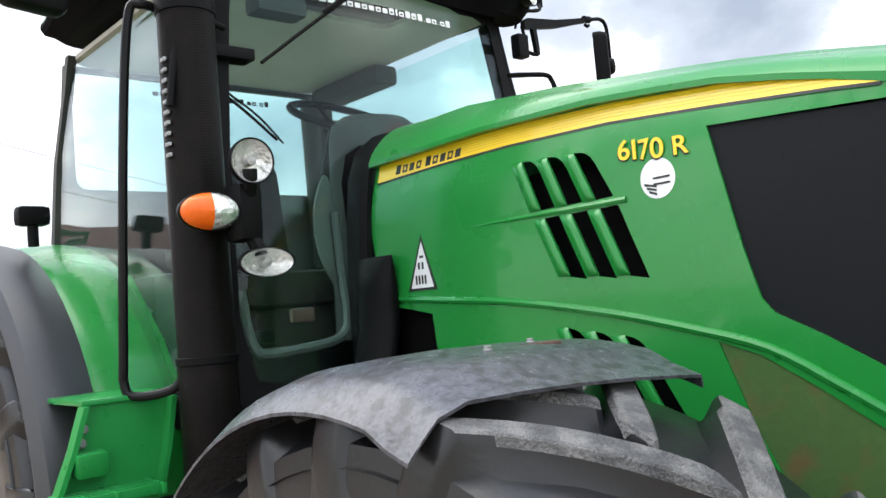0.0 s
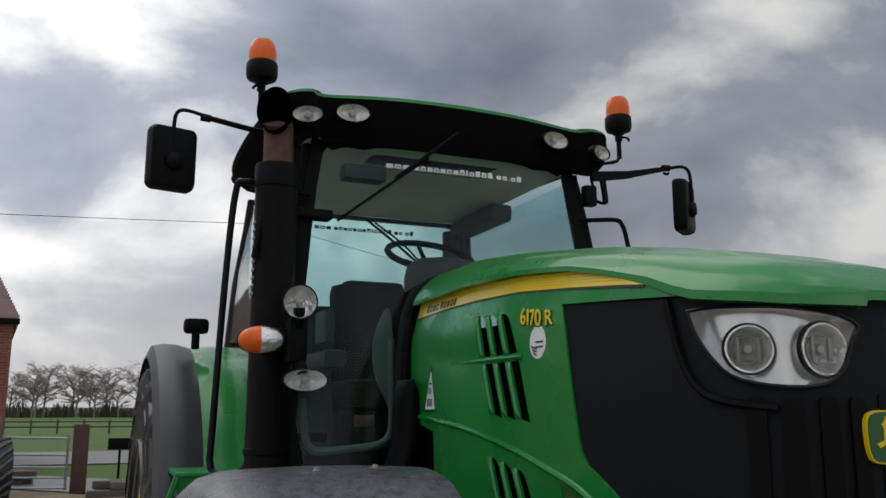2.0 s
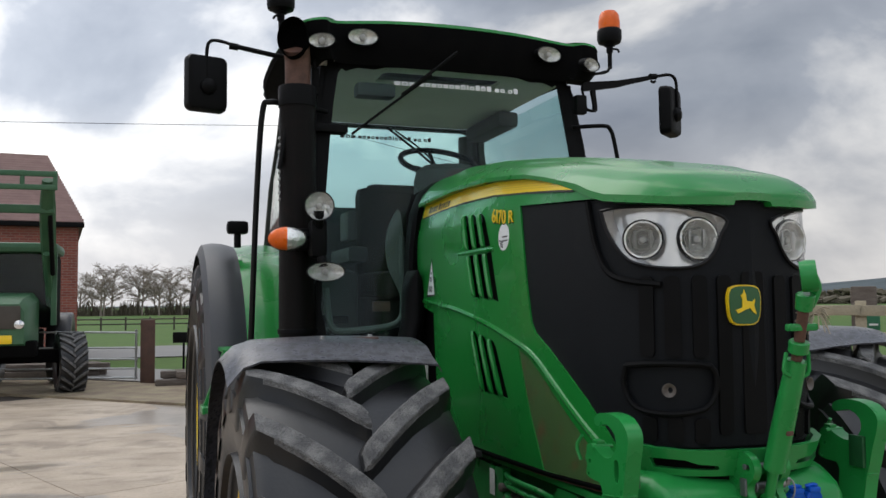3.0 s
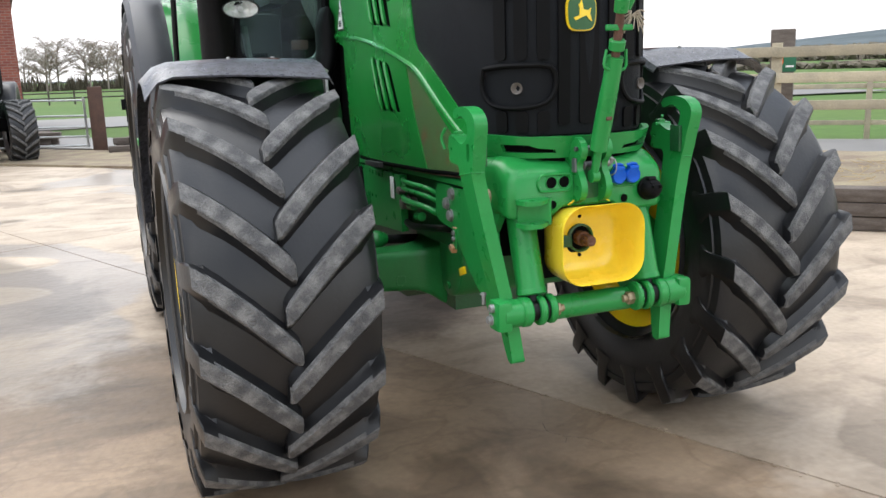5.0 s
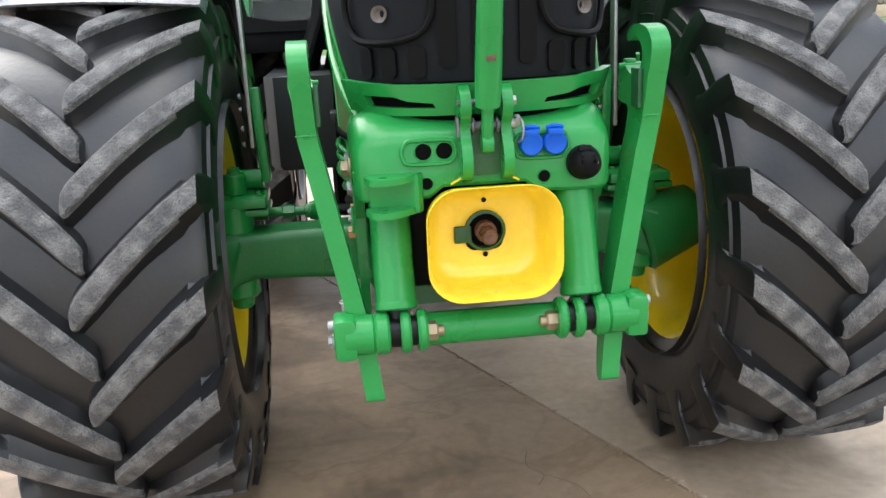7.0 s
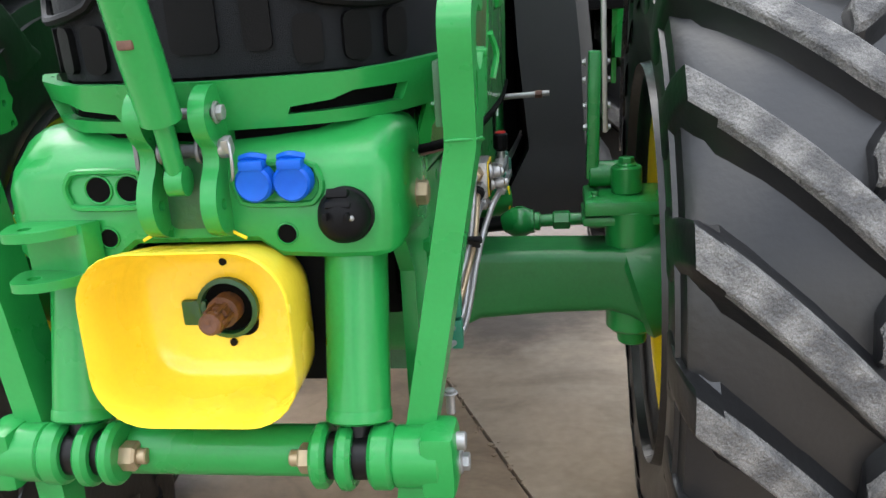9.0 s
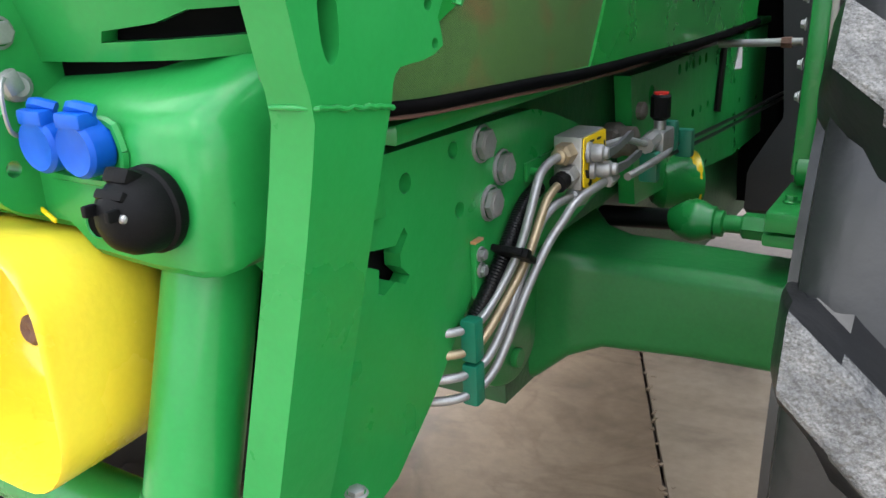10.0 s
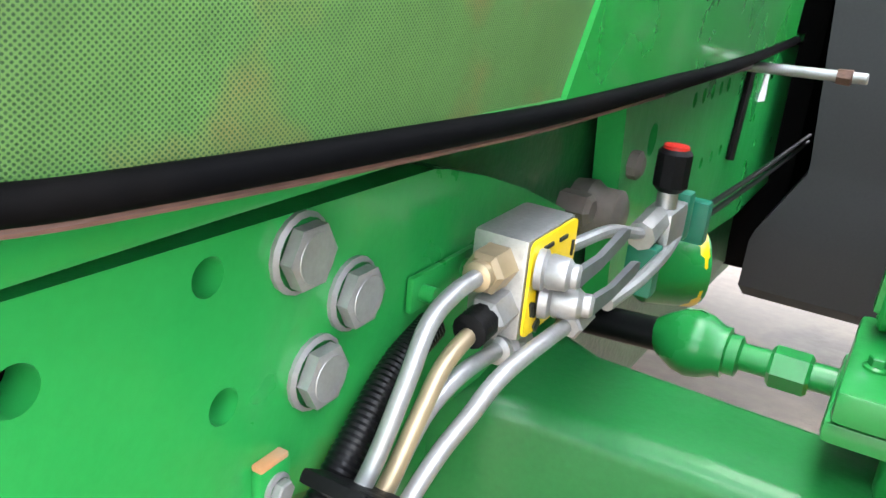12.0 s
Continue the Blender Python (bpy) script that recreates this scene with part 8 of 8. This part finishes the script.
tagged(part("track", bm, DIRT), "muddy gravel strip by the gate", "track", kind="structure")
# lane along the right-hand side, behind the fence
bm = bmesh.new()
d = Vector((0.707, -0.707, 0))
q = Vector((0.707, 0.707, 0))
o = Vector((4.43, 2.58, 0))


def right_strip(name, a, b, z, mat, label):
    bm = bmesh.new()
    pts = [o + d * -30 + q * a, o + d * 60 + q * a, o + d * 60 + q * b, o + d * -30 + q * b]
    loft(bm, [[p + Vector((0, 0, z - 0.05)) for p in pts], [p + Vector((0, 0, z)) for p in pts]])
    return tagged(part(name, bm, mat), label, name, kind="structure")


right_strip("lane", 6.2, 9.0, 0.03, TARMAC, "grey lane behind the fence")
right_strip("verge", 3.2, 5.8, 0.04, DIRT, "brown verge beside the lane")

# retaining wall of old sleepers with soil and straw on top
sleepers = thing("retaining_wall", "low wall of dark weathered railway sleepers", "wall")
for row in range(3):
    for k in range(7):
        bm = bmesh.new()
        c = o + d * (-4 + 2.6 * k + (1.2 if row == 1 else 0)) + q * 0.1 + Vector((0, 0, 0.065 + 0.125 * row))
        box(bm, (0, 0, 0), (2.55, 0.22, 0.118), 0.012)
        part("sleeper", bm, SLEEPER, sleepers, m=pose(c.x, c.y, c.z, random.uniform(-1, 1), 0, -45 + random.uniform(-0.6, 0.6)))
bm = bmesh.new()
rows = []
for i in range(40):
    row = []
    for j in range(9):
        p = o + d * (-5 + i * 0.5) + q * (0.2 + j * 0.45)
        row.append(p + Vector((0, 0, 0.37 + 0.06 * noise.noise((p.x * 1.3, p.y * 1.3, 0)) + 0.02 * noise.noise((p.x * 6, p.y * 6, 2)) - (0.3 if j == 8 else 0))))
    rows.append(row)
loft(bm, rows, caps=False, closed=False)
tagged(part("soil_bank", bm, DIRT, angle=80), "muddy soil bank behind the sleepers", "soil", kind="structure")
bm = bmesh.new()
for k in range(900):
    p = o + d * random.uniform(-3, 9) + q * random.uniform(0.3, 2.2) + Vector((0, 0, 0.40))
    a, l = random.uniform(0, 6.28), random.uniform(0.03, 0.09)
    v = Vector((math.cos(a), math.sin(a), random.uniform(-0.3, 0.5))) * l
    tube(bm, [p - v, p + v], 0.0025, 4, 1)
tagged(part("straw", bm, STRAW), "loose pale straw on the soil", "straw", kind="stuff")

# post and rail fence along the bank
fence = thing("fence", "pale timber post and rail fence on the bank", "fence")
fo = o + q * 1.35
for k in range(9):
    bm = bmesh.new()
    box(bm, (0, 0, 0), (0.1, 0.1, 1.45), 0.008)
    p = fo + d * (-0.45 + 1.85 * (k - 1))
    part("post", bm, RAIL_WOOD, fence, m=pose(p.x, p.y, 0.93, random.uniform(-0.8, 0.8), random.uniform(-0.8, 0.8), -45))
    for z, h in ((1.56, 0.1), (1.30, 0.1), (1.03, 0.095)):
        bm = bmesh.new()
        box(bm, (0, 0, 0), (1.87, 0.038, h), 0.006)
        m = fo + d * (-0.45 + 1.85 * (k - 0.5)) - q * 0.07
        part("rail", bm, RAIL_WOOD, fence, m=pose(m.x, m.y, z, 0, random.uniform(-0.5, 0.5), -45))
gatepost = thing("gate_post", "thick dark weathered timber gate post", "post")
bm = bmesh.new()
box(bm, (0, 0, 0), (0.24, 0.2, 1.7), 0.015)
gp = fo + d * -0.42 + q * 0.5
part("post", bm, SLEEPER, gatepost, m=pose(gp.x, gp.y, 0.95, 0, 0, -45))
# second fence further off
fence = thing("fence", "pale timber rail fence across the lane", "fence")
fo2 = o + q * 9.6
for k in range(14):
    bm = bmesh.new()
    box(bm, (0, 0, 0), (0.1, 0.1, 1.1), 0.008)
    p = fo2 + d * (-8 + 2.2 * k)
    part("post", bm, RAIL_WOOD, fence, m=pose(p.x, p.y, 0.5, 0, 0, -45))
    for z in (0.95, 0.6, 0.28):
        bm = bmesh.new()
        box(bm, (0, 0, 0), (2.2, 0.03, 0.09), 0.005)
        m = p + d * 1.1
        part("rail", bm, RAIL_WOOD, fence, m=pose(m.x, m.y, z, 0, 0, -45))
# small signs: one on the gate post, one beyond the lane
SIGN_GREEN = material("green_sign", (0.02, 0.14, 0.07), 0.5)
SIGN_RED = material("red_sign", (0.5, 0.05, 0.045), 0.5)
sp = fo + d * -0.37 + q * 0.385
sign = thing("sign", "small green sign with an orange corner on the gate post", "sign")
bm = bmesh.new()
box(bm, (0, 0, 0), (0.18, 0.012, 0.17), 0.003)
part("board", bm, SIGN_GREEN, sign, m=pose(sp.x, sp.y, 1.445, 0, 0, -45))
bm = bmesh.new()
box(bm, (-0.06, -0.009, 0.03), (0.05, 0.004, 0.07), 0.001)
part("orange_patch", bm, AMBER, sign, m=pose(sp.x, sp.y, 1.445, 0, 0, -45))
bm = bmesh.new()
box(bm, (0.03, -0.009, -0.03), (0.08, 0.004, 0.02), 0.001)
part("white_bar", bm, WHITE, sign, m=pose(sp.x, sp.y, 1.445, 0, 0, -45))
rp = o + d * -1.47 + q * 9.4
sign = thing("sign", "red sign with a white bar across the lane", "sign")
bm = bmesh.new()
sheet(bm, rounded(-0.17, -0.12, 0.17, 0.12, 0.09, 5), [], on_y(0.0), 0.02)
part("board", bm, SIGN_RED, sign, m=pose(rp.x, rp.y, 0.89, 0, 0, -45))
bm = bmesh.new()
box(bm, (0, -0.016, 0), (0.05, 0.006, 0.12), 0.002)
part("white_bar", bm, WHITE, sign, m=pose(rp.x, rp.y, 0.89, 0, 0, -45))
bm = bmesh.new()
box(bm, (0, 0.04, -0.45), (0.07, 0.05, 1.1), 0.005)
part("post", bm, RAIL_WOOD, sign, m=pose(rp.x, rp.y, 0.89, 0, 0, -45))


# ---- gate, posts and fences behind the yard ----
bm = bmesh.new()
box(bm, (0, 0, 0), (0.3, 0.28, 1.5), 0.02)
tagged(part("gate_post", bm, DARK_WOOD, m=pose(-1.42, 17.1, 0.62)), "thick dark brown timber gate post", "post")
gate = thing("field_gate", "galvanised steel field gate, closed", "gate")
for k, z in enumerate((0.18, 0.38, 0.58, 0.82, 1.15)):
    bm = bmesh.new()
    rod(bm, (-4.9, 17.15, z + 0.02), (-1.62, 17.15, z - 0.06), 0.022, 0.022, 10)
    part("bar", bm, GALV, gate)
for x in (-4.88, -3.25, -1.66):
    bm = bmesh.new()
    rod(bm, (x, 17.15, 0.08), (x, 17.15, 1.16), 0.024, 0.024, 10)
    part("upright", bm, GALV, gate)
bm = bmesh.new()
box(bm, (-0.65, 17.6, 0.95), (0.48, 0.05, 0.24), 0.01)
rod(bm, (-0.65, 17.62, 0.0), (-0.65, 17.62, 0.9), 0.025)
tagged(part("sign_board", bm, BLACK), "small dark board on a short post", "sign")
timber = thing("timber_pile", "weathered old sleepers lying by the gate", "timber")
for k in range(6):
    bm = bmesh.new()
    box(bm, (0, 0, 0), (2.4, 0.24, 0.14), 0.02)
    part("sleeper", bm, SLEEPER, timber, m=pose(-0.1 + random.uniform(-0.3, 0.5), 15.9 + 0.35 * (k % 3), 0.09 + 0.15 * (k // 3), 0, 0, random.uniform(-16, 4)))
timber2 = thing("timber_pile", "stack of grey sleepers behind the gate", "timber")
for k in range(6):
    bm = bmesh.new()
    box(bm, (0, 0, 0), (2.2, 0.24, 0.15), 0.02)
    part("sleeper", bm, SLEEPER, timber2, m=pose(-3.5 + random.uniform(-0.2, 0.2), 19.5 + 0.3 * (k % 3), 0.09 + 0.16 * (k // 3), 0, 0, random.uniform(-6, 6)))

far_fence = thing("fence", "dark post and rail fence across the field", "fence")
line = [Vector((-22 + 1.9 * k, 75 - 0.2 * k, -0.3)) for k in range(26)]
FAR_WOOD = material("far_fence_wood", (0.07, 0.06, 0.05), 0.9)
for k, p in enumerate(line):
    bm = bmesh.new()
    box(bm, (0, 0, 0), (0.14, 0.14, 1.35), 0.01)
    part("post", bm, FAR_WOOD, far_fence, m=pose(p.x, p.y, 0.05))
    if k + 1 < len(line):
        for z in (0.85, 0.45):
            bm = bmesh.new()
            rod(bm, p + Vector((0, -0.05, z)), line[k + 1] + Vector((0, -0.05, z)), 0.06, 0.06, 6)
            part("rail", bm, FAR_WOOD, far_fence)

# ---- brick building with a tiled hip roof ----
BRICK = bpy.data.materials.new("red_brick")
BRICK.use_nodes = True
bn, bl = BRICK.node_tree.nodes, BRICK.node_tree.links
bt = bn.new("ShaderNodeTexBrick")
bt.inputs["Color1"].default_value, bt.inputs["Color2"].default_value, bt.inputs["Mortar"].default_value = (0.26, 0.075, 0.05, 1), (0.19, 0.05, 0.038, 1), (0.24, 0.16, 0.13, 1)
bt.inputs["Scale"].default_value, bt.inputs["Brick Width"].default_value, bt.inputs["Row Height"].default_value, bt.inputs["Mortar Size"].default_value = 1.0, 0.225, 0.075, 0.008
bc, bmap = bn.new("ShaderNodeTexCoord"), bn.new("ShaderNodeMapping")
bmap.inputs["Rotation"].default_value = (radians(90), 0, 0)
bl.new(bc.outputs["Object"], bmap.inputs["Vector"])
bl.new(bmap.outputs["Vector"], bt.inputs["Vector"])
bl.new(bt.outputs["Color"], bn["Principled BSDF"].inputs["Base Color"])
bn["Principled BSDF"].inputs["Roughness"].default_value = 0.85
TILE = material("brown_roof_tiles", (0.14, 0.075, 0.065), 0.8, tone=(0.2, 0.12, 0.105), scale=3, amount=0.8, grain=25, grain_amount=0.3, per_object=0.15)

barn = thing("brick_building", "red brick farm building with a brown tiled hip roof", "building")
BX, BY, BW, BD, BH = -3.32, 24.0, 14.0, 9.0, 4.05
bm = bmesh.new()
sheet(bm, [(BX - BW, 0), (BX, 0), (BX, BH), (BX - BW, BH)], [rounded(BX - 3.6, 2.0, BX - 2.6, 3.3, 0.02, 1), rounded(BX - 6.4, 2.0, BX - 5.4, 3.3, 0.02, 1)], on_y(BY), 0.3)
front = part("wall", bm, BRICK, barn)
bm = bmesh.new()
for p in (((BX, BY), (BX, BY + BD)), ((BX - BW, BY), (BX - BW, BY + BD)), ((BX - BW, BY + BD), (BX, BY + BD))):
    (x0, y0), (x1, y1) = p
    box(bm, ((x0 + x1) / 2 - (0.15 if x0 == x1 == BX else 0), (y0 + y1) / 2 + (0.15 if x0 == x1 else 0), BH / 2), (max(abs(x1 - x0), 0.3), max(abs(y1 - y0) - 0.3, 0.3), BH), 0)
part("wall", bm, BRICK, barn)
for x in (BX - 3.1, BX - 5.9):
    bm = bmesh.new()
    box(bm, (x, BY + 0.15, 2.65), (1.0, 0.06, 1.3), 0.01)
    part("window", bm, BLACK_GLOSS, barn)
# a small dark slit and a pale patch of mortar
bm = bmesh.new()
box(bm, (BX - 0.82, BY - 0.01, 2.4), (0.22, 0.06, 0.36), 0.01)
part("vent", bm, BLACK, barn)
RIDGE = 2.6
e = 0.15
corners = [Vector((BX + e, BY - e, BH)), Vector((BX - BW - e, BY - e, BH)), Vector((BX - BW - e, BY + BD + e, BH)), Vector((BX + e, BY + BD + e, BH))]
r0, r1 = Vector((BX - 0.9, BY + BD / 2, BH + RIDGE)), Vector((BX - BW + 0.9, BY + BD / 2, BH + RIDGE))
bm = bmesh.new()
faces_of(bm, corners + [r0, r1], [(0, 1, 5, 4), (1, 2, 5), (2, 3, 4, 5), (3, 0, 4), (3, 2, 1, 0)])
roof_ob = part("roof", bm, TILE, barn)
bm = bmesh.new()
for k in range(26):
    f = (k + 0.5) / 26
    a, b = corners[0].lerp(r0, f), corners[1].lerp(r1, f)
    box(bm, (a + b) / 2 + Vector((0, -0.02, 0.02)), ((a - b).length, 0.2, 0.035), 0.004, pose(0, 0, 0, 34))
tagged(part("tile_course", bm, TILE, roof_ob), kind="stuff")
bm = bmesh.new()
box(bm, (BX - BW / 2, BY - e, BH - 0.06), (BW + 2 * e, 0.12, 0.14), 0.02)
part("gutter", bm, BLACK, barn)
# turned to fit the camera's view, so that the side wall stays hidden
barn.matrix_world = Matrix.Translation((BX, BY, 0)) @ Matrix.Rotation(radians(5), 4, "Z") @ Matrix.Translation((-BX, -BY, 0))

# ---- second tractor with a raised loader, by the building ----
OLD_GREEN = material("faded_green_paint", (0.03, 0.10, 0.045), 0.5, tone=(0.05, 0.13, 0.06), scale=5, amount=0.7, grain=60, grain_amount=0.25)
loader = thing("loader_tractor", "older green tractor with a raised front loader, parked by the building", "tractor")
LX, LY = -3.92, 15.45
for s in SIDES:
    bm = tyre_mesh("tyre", 0.6, 0.5, 0.3, 18, 0.04, 0.2, 0.05)
    w = part("front_wheel", bm, RUBBER, loader, "black chevron tyre", pose(LX + s * 1.08, LY, 0.595, 5, 0, 13), 30)
    for sgn in SIDES:
        lug = None
        for k in range(18):
            at = pose(0, 0, 0, -360 * (k + (0.5 if sgn > 0 else 0.0)) / 18)
            lug = part("lug", lug_mesh(0.6, 0.5, 18, 0.04, 0.22, 0.05, sgn), [RUBBER, LUG_RUBBER], w, m=at, angle=30) if lug is None else again(lug, at)
    bm = bmesh.new()
    lathe(bm, [(0.31, s * 0.2), (0.26, s * 0.14), (0.12, s * 0.17), (0, s * 0.17)], (0, 0, 0), (1, 0, 0), 24)
    part("rim", bm, RED, w)
    bm = tyre_mesh("tyre", 0.8, 0.5, 0.44, 18, 0.05, 0.2, 0.05)
    part("rear_wheel", bm, RUBBER, loader, "", pose(LX + s * 0.7, LY + 2.5, 0.795, 0), 30)
    # loader arm, its knee and rams
    bm = bmesh.new()
    tube(bm, [(LX + s * 0.62, LY + 0.9, 1.5), (LX + s * 0.62, LY + 0.6, 2.1), (LX + s * 0.62, LY + 0.1, 2.7)], 0.07, 8, 3)
    tube(bm, [(LX + s * 0.62, LY + 0.7, 2.2), (LX + s * 0.64, LY + 0.1, 3.0), (LX + s * 0.68, LY - 0.5, 3.55), (LX + s * 0.72, LY - 0.9, 4.0)], [0.08, 0.11, 0.11, 0.08], 8, 4, flat=1.3)
    part("loader_arm", bm, OLD_GREEN, loader, "green loader arm")
    bm = bmesh.new()
    tube(bm, [(LX + s * 0.72, LY + 0.3, 2.3), (LX + s * 0.72, LY - 0.2, 3.0), (LX + s * 0.72, LY - 0.45, 3.4)], 0.045, 8, 3)
    part("loader_ram", bm, BLACK, loader)
    bm = bmesh.new()
    lathe(bm, [(0.09, 0.0), (0.08, 0.02), (0.0, 0.03)], (LX + s * 0.28, LY - 0.86, 1.35), (0, -1, 0), 16)
    part("headlight", bm, CHROME, loader)
    bm = bmesh.new()
    loft(bm, [[Vector((LX + s * x, y, z)) for x, y in ((0.66, LY + 0.62), (0.76, LY + 0.62), (0.76, LY + 0.74), (0.66, LY + 0.74))] for z in (1.3, 2.75)])
    part("cab_pillar", bm, OLD_GREEN, loader)
bm = bmesh.new()
loft(bm, [[Vector((LX + x, y, z)) for x, z in ((-w, lo), (w, lo), (w, hi - 0.15), (w * 0.75, hi), (-w * 0.75, hi), (-w, hi - 0.15))] for y, w, lo, hi in ((LY - 0.85, 0.36, 1.0, 1.72), (LY - 0.7, 0.42, 0.9, 1.82), (LY + 0.6, 0.45, 0.9, 1.95))])
part("bonnet", bm, OLD_GREEN, loader, "faded green bonnet")
bm = bmesh.new()
box(bm, (LX, LY - 0.86, 1.48), (0.6, 0.04, 0.42), 0.03)
part("grille", bm, material("brown_grille", (0.06, 0.05, 0.04), 0.7), loader)
bm = bmesh.new()
box(bm, (LX, LY - 0.85, 1.08), (0.34, 0.06, 0.16), 0.03)
part("weight_plate", bm, YELLOW, loader)
bm = bmesh.new()
box(bm, (LX, LY - 0.55, 0.9), (1.1, 0.5, 0.3), 0.05)
box(bm, (LX, LY + 0.2, 0.72), (1.9, 0.3, 0.26), 0.05)
box(bm, (LX, LY + 1.3, 0.95), (0.7, 2.6, 0.5), 0.05)
part("chassis", bm, MATT_BLACK, loader)
bm = bmesh.new()
loft(bm, [[Vector((LX + x, LY + 0.66, z)) for x, z in ((-0.68, 1.6), (0.68, 1.6), (0.66, 2.72), (-0.66, 2.72))], [Vector((LX + x, LY + 0.67, z)) for x, z in ((-0.68, 1.6), (0.68, 1.6), (0.66, 2.72), (-0.66, 2.72))]])
part("windscreen", bm, GLASS, loader)
bm = bmesh.new()
box(bm, (LX, LY + 1.5, 2.0), (1.4, 1.5, 1.5), 0.08)
part("cab", bm, MATT_BLACK, loader)
bm = bmesh.new()
box(bm, (LX, LY + 1.3, 2.84), (1.56, 1.7, 0.2), 0.08)
part("cab_roof", bm, OLD_GREEN, loader)
bm = bmesh.new()
box(bm, (LX, LY - 0.5, 3.5), (1.6, 0.14, 0.16), 0.03)
box(bm, (LX, LY - 1.0, 4.1), (1.75, 0.08, 0.1), 0.02)
box(bm, (LX, LY - 1.0, 3.85), (1.75, 0.08, 0.1), 0.02)
for x in (-0.85, -0.3, 0.3, 0.85):
    box(bm, (LX + x, LY - 1.0, 3.98), (0.08, 0.06, 0.36), 0.02)
part("loader_head", bm, OLD_GREEN, loader, "green loader headstock")

# ---- utility pole and wires ----
bm = bmesh.new()
rod(bm, (3.2, 22.27, -0.5), (3.25, 22.27, 7.0), 0.09, 0.06, 12)
tagged(part("utility_pole", bm, material("pole_wood", (0.22, 0.2, 0.18), 0.9)), "grey wooden utility pole", "pole")
bm = bmesh.new()
A, B, C = Vector((-25, 19.5, 5.5)), Vector((3.25, 22.27, 6.92)), Vector((24, 31, 5.2))
for p0, p1 in ((A, B), (B, C)):
    tube(bm, [p0.lerp(p1, t) - Vector((0, 0, 0.55 * t * (1 - t))) for t in [k / 10 for k in range(11)]], 0.008, 5, 2)
tagged(part("overhead_wire", bm, BLACK), "thin dark sagging overhead wire", "wire")

# ---- bare trees and hedges on the skyline ----
BARK = material("winter_twigs", (0.24, 0.2, 0.17), 0.95, tone=(0.31, 0.265, 0.225), scale=2, amount=0.7)
HEDGE = material("winter_hedge", (0.1, 0.085, 0.06), 0.95, tone=(0.15, 0.13, 0.095), scale=1.5, amount=0.8)


def bare_tree(height, seed):
    """A leafless tree: trunk with limbs in one mesh, the twigs of its round crown in another."""
    rng = random.Random(seed)
    trunk, twigs = bmesh.new(), bmesh.new()

    def grow(p, way, length, r, level):
        bend = Vector((rng.uniform(-1, 1), rng.uniform(-1, 1), rng.uniform(-0.3, 0.4))) * 0.16 * length
        mid, end = p + way * length * 0.5 + bend * 0.5, p + way * length + bend
        tube(trunk if level < 2 else twigs, [p, mid, end], [r, r * 0.8, r * 0.55], 6 if level < 2 else 3, 2 if level < 2 else 1)
        if level == 4:
            return
        for k in range({0: 10, 1: 6, 2: 5, 3: 4}[level]):
            f = 0.38 + 0.62 * (k + rng.random()) / 10 if level == 0 else rng.uniform(0.35, 1.0)
            a = 2.4 * k + rng.uniform(-0.5, 0.5) if level == 0 else rng.uniform(0, 6.283)
            side = Vector((math.cos(a), math.sin(a), rng.uniform(-0.15, 0.3)))
            lift = (0.25 + 2.2 * (f - 0.38)) if level == 0 else rng.uniform(0.5, 1.0)
            short = rng.uniform(0.8, 1.05) * (0.72 if level == 0 else 0.55)
            grow(p.lerp(end, f), (way * lift + side).normalized(), length * short, max(r * 0.5, 0.02), level + 1)

    grow(Vector((0, 0, 0)), Vector((0, 0, 1)), height * 0.52, height * 0.02, 0)
    return trunk, twigs


kinds = []
for k in range(4):
    trunk, twigs = bare_tree(13, 10 + k)
    tree = thing("tree", "tall bare winter tree on the skyline", "tree", "trees on the skyline", at=(-50 + 3 * k, 205, -1))
    part("trunk", trunk, BARK, tree)
    tagged(part("crown", twigs, BARK, tree), kind="stuff")
    kinds.append(tree)
rng = random.Random(5)
for k in range(34):
    x = -46 + k * 2.3 + rng.uniform(-2.2, 2.2)
    s = rng.uniform(0.55, 0.95)
    m = copy_thing(kinds[k % 4], Matrix.Translation((x, 200 + rng.uniform(-8, 10), -0.6)) @ Matrix.Rotation(rng.uniform(0, 6.28), 4, "Z") @ Matrix.Scale(s, 4))
bm = bmesh.new()
for k in range(3000):
    x = rng.uniform(-70, 60)
    p = Vector((x, 198 + rng.uniform(-3, 3), -0.6))
    h = rng.uniform(1.2, 3.6) * (0.6 + 0.4 * math.sin(x * 0.35) ** 2)
    v = Vector((rng.uniform(-0.6, 0.6), rng.uniform(-0.5, 0.5), h))
    tube(bm, [p, p + v * 0.6 + Vector((rng.uniform(-0.3, 0.3), 0, 0)), p + v], [0.11, 0.09, 0.04], 4, 1)
tagged(part("hedge", bm, HEDGE), "brown winter hedge along the field edge", "hedge", kind="stuff")
# dark hedge lines on the right-hand slopes
for a0, a1, dist, h in ((0.25, 1.5, 130, 1.3), (0.2, 1.5, 360, 3.5), (0.3, 1.5, 700, 7)):
    bm = bmesh.new()
    for k in range(1100):
        a = rng.uniform(a0, a1)
        r = dist * (1 + 0.08 * math.sin(a * 7) + rng.uniform(-0.01, 0.01))
        p = Vector((r * math.cos(a), r * math.sin(a), land(r * math.cos(a), r * math.sin(a)) - 0.2))
        q2 = h * rng.uniform(0.5, 1.0)
        tube(bm, [p, p + Vector((rng.uniform(-0.9, 0.9), rng.uniform(-0.9, 0.9), 0.5)) * q2, p + Vector((rng.uniform(-1.2, 1.2), rng.uniform(-1, 1), 0.8)) * q2], [q2 * 0.34, q2 * 0.4, q2 * 0.2], 5, 1)
    tagged(part("hedge", bm, HEDGE), "dark hedge line on the slope", "hedge", kind="stuff")
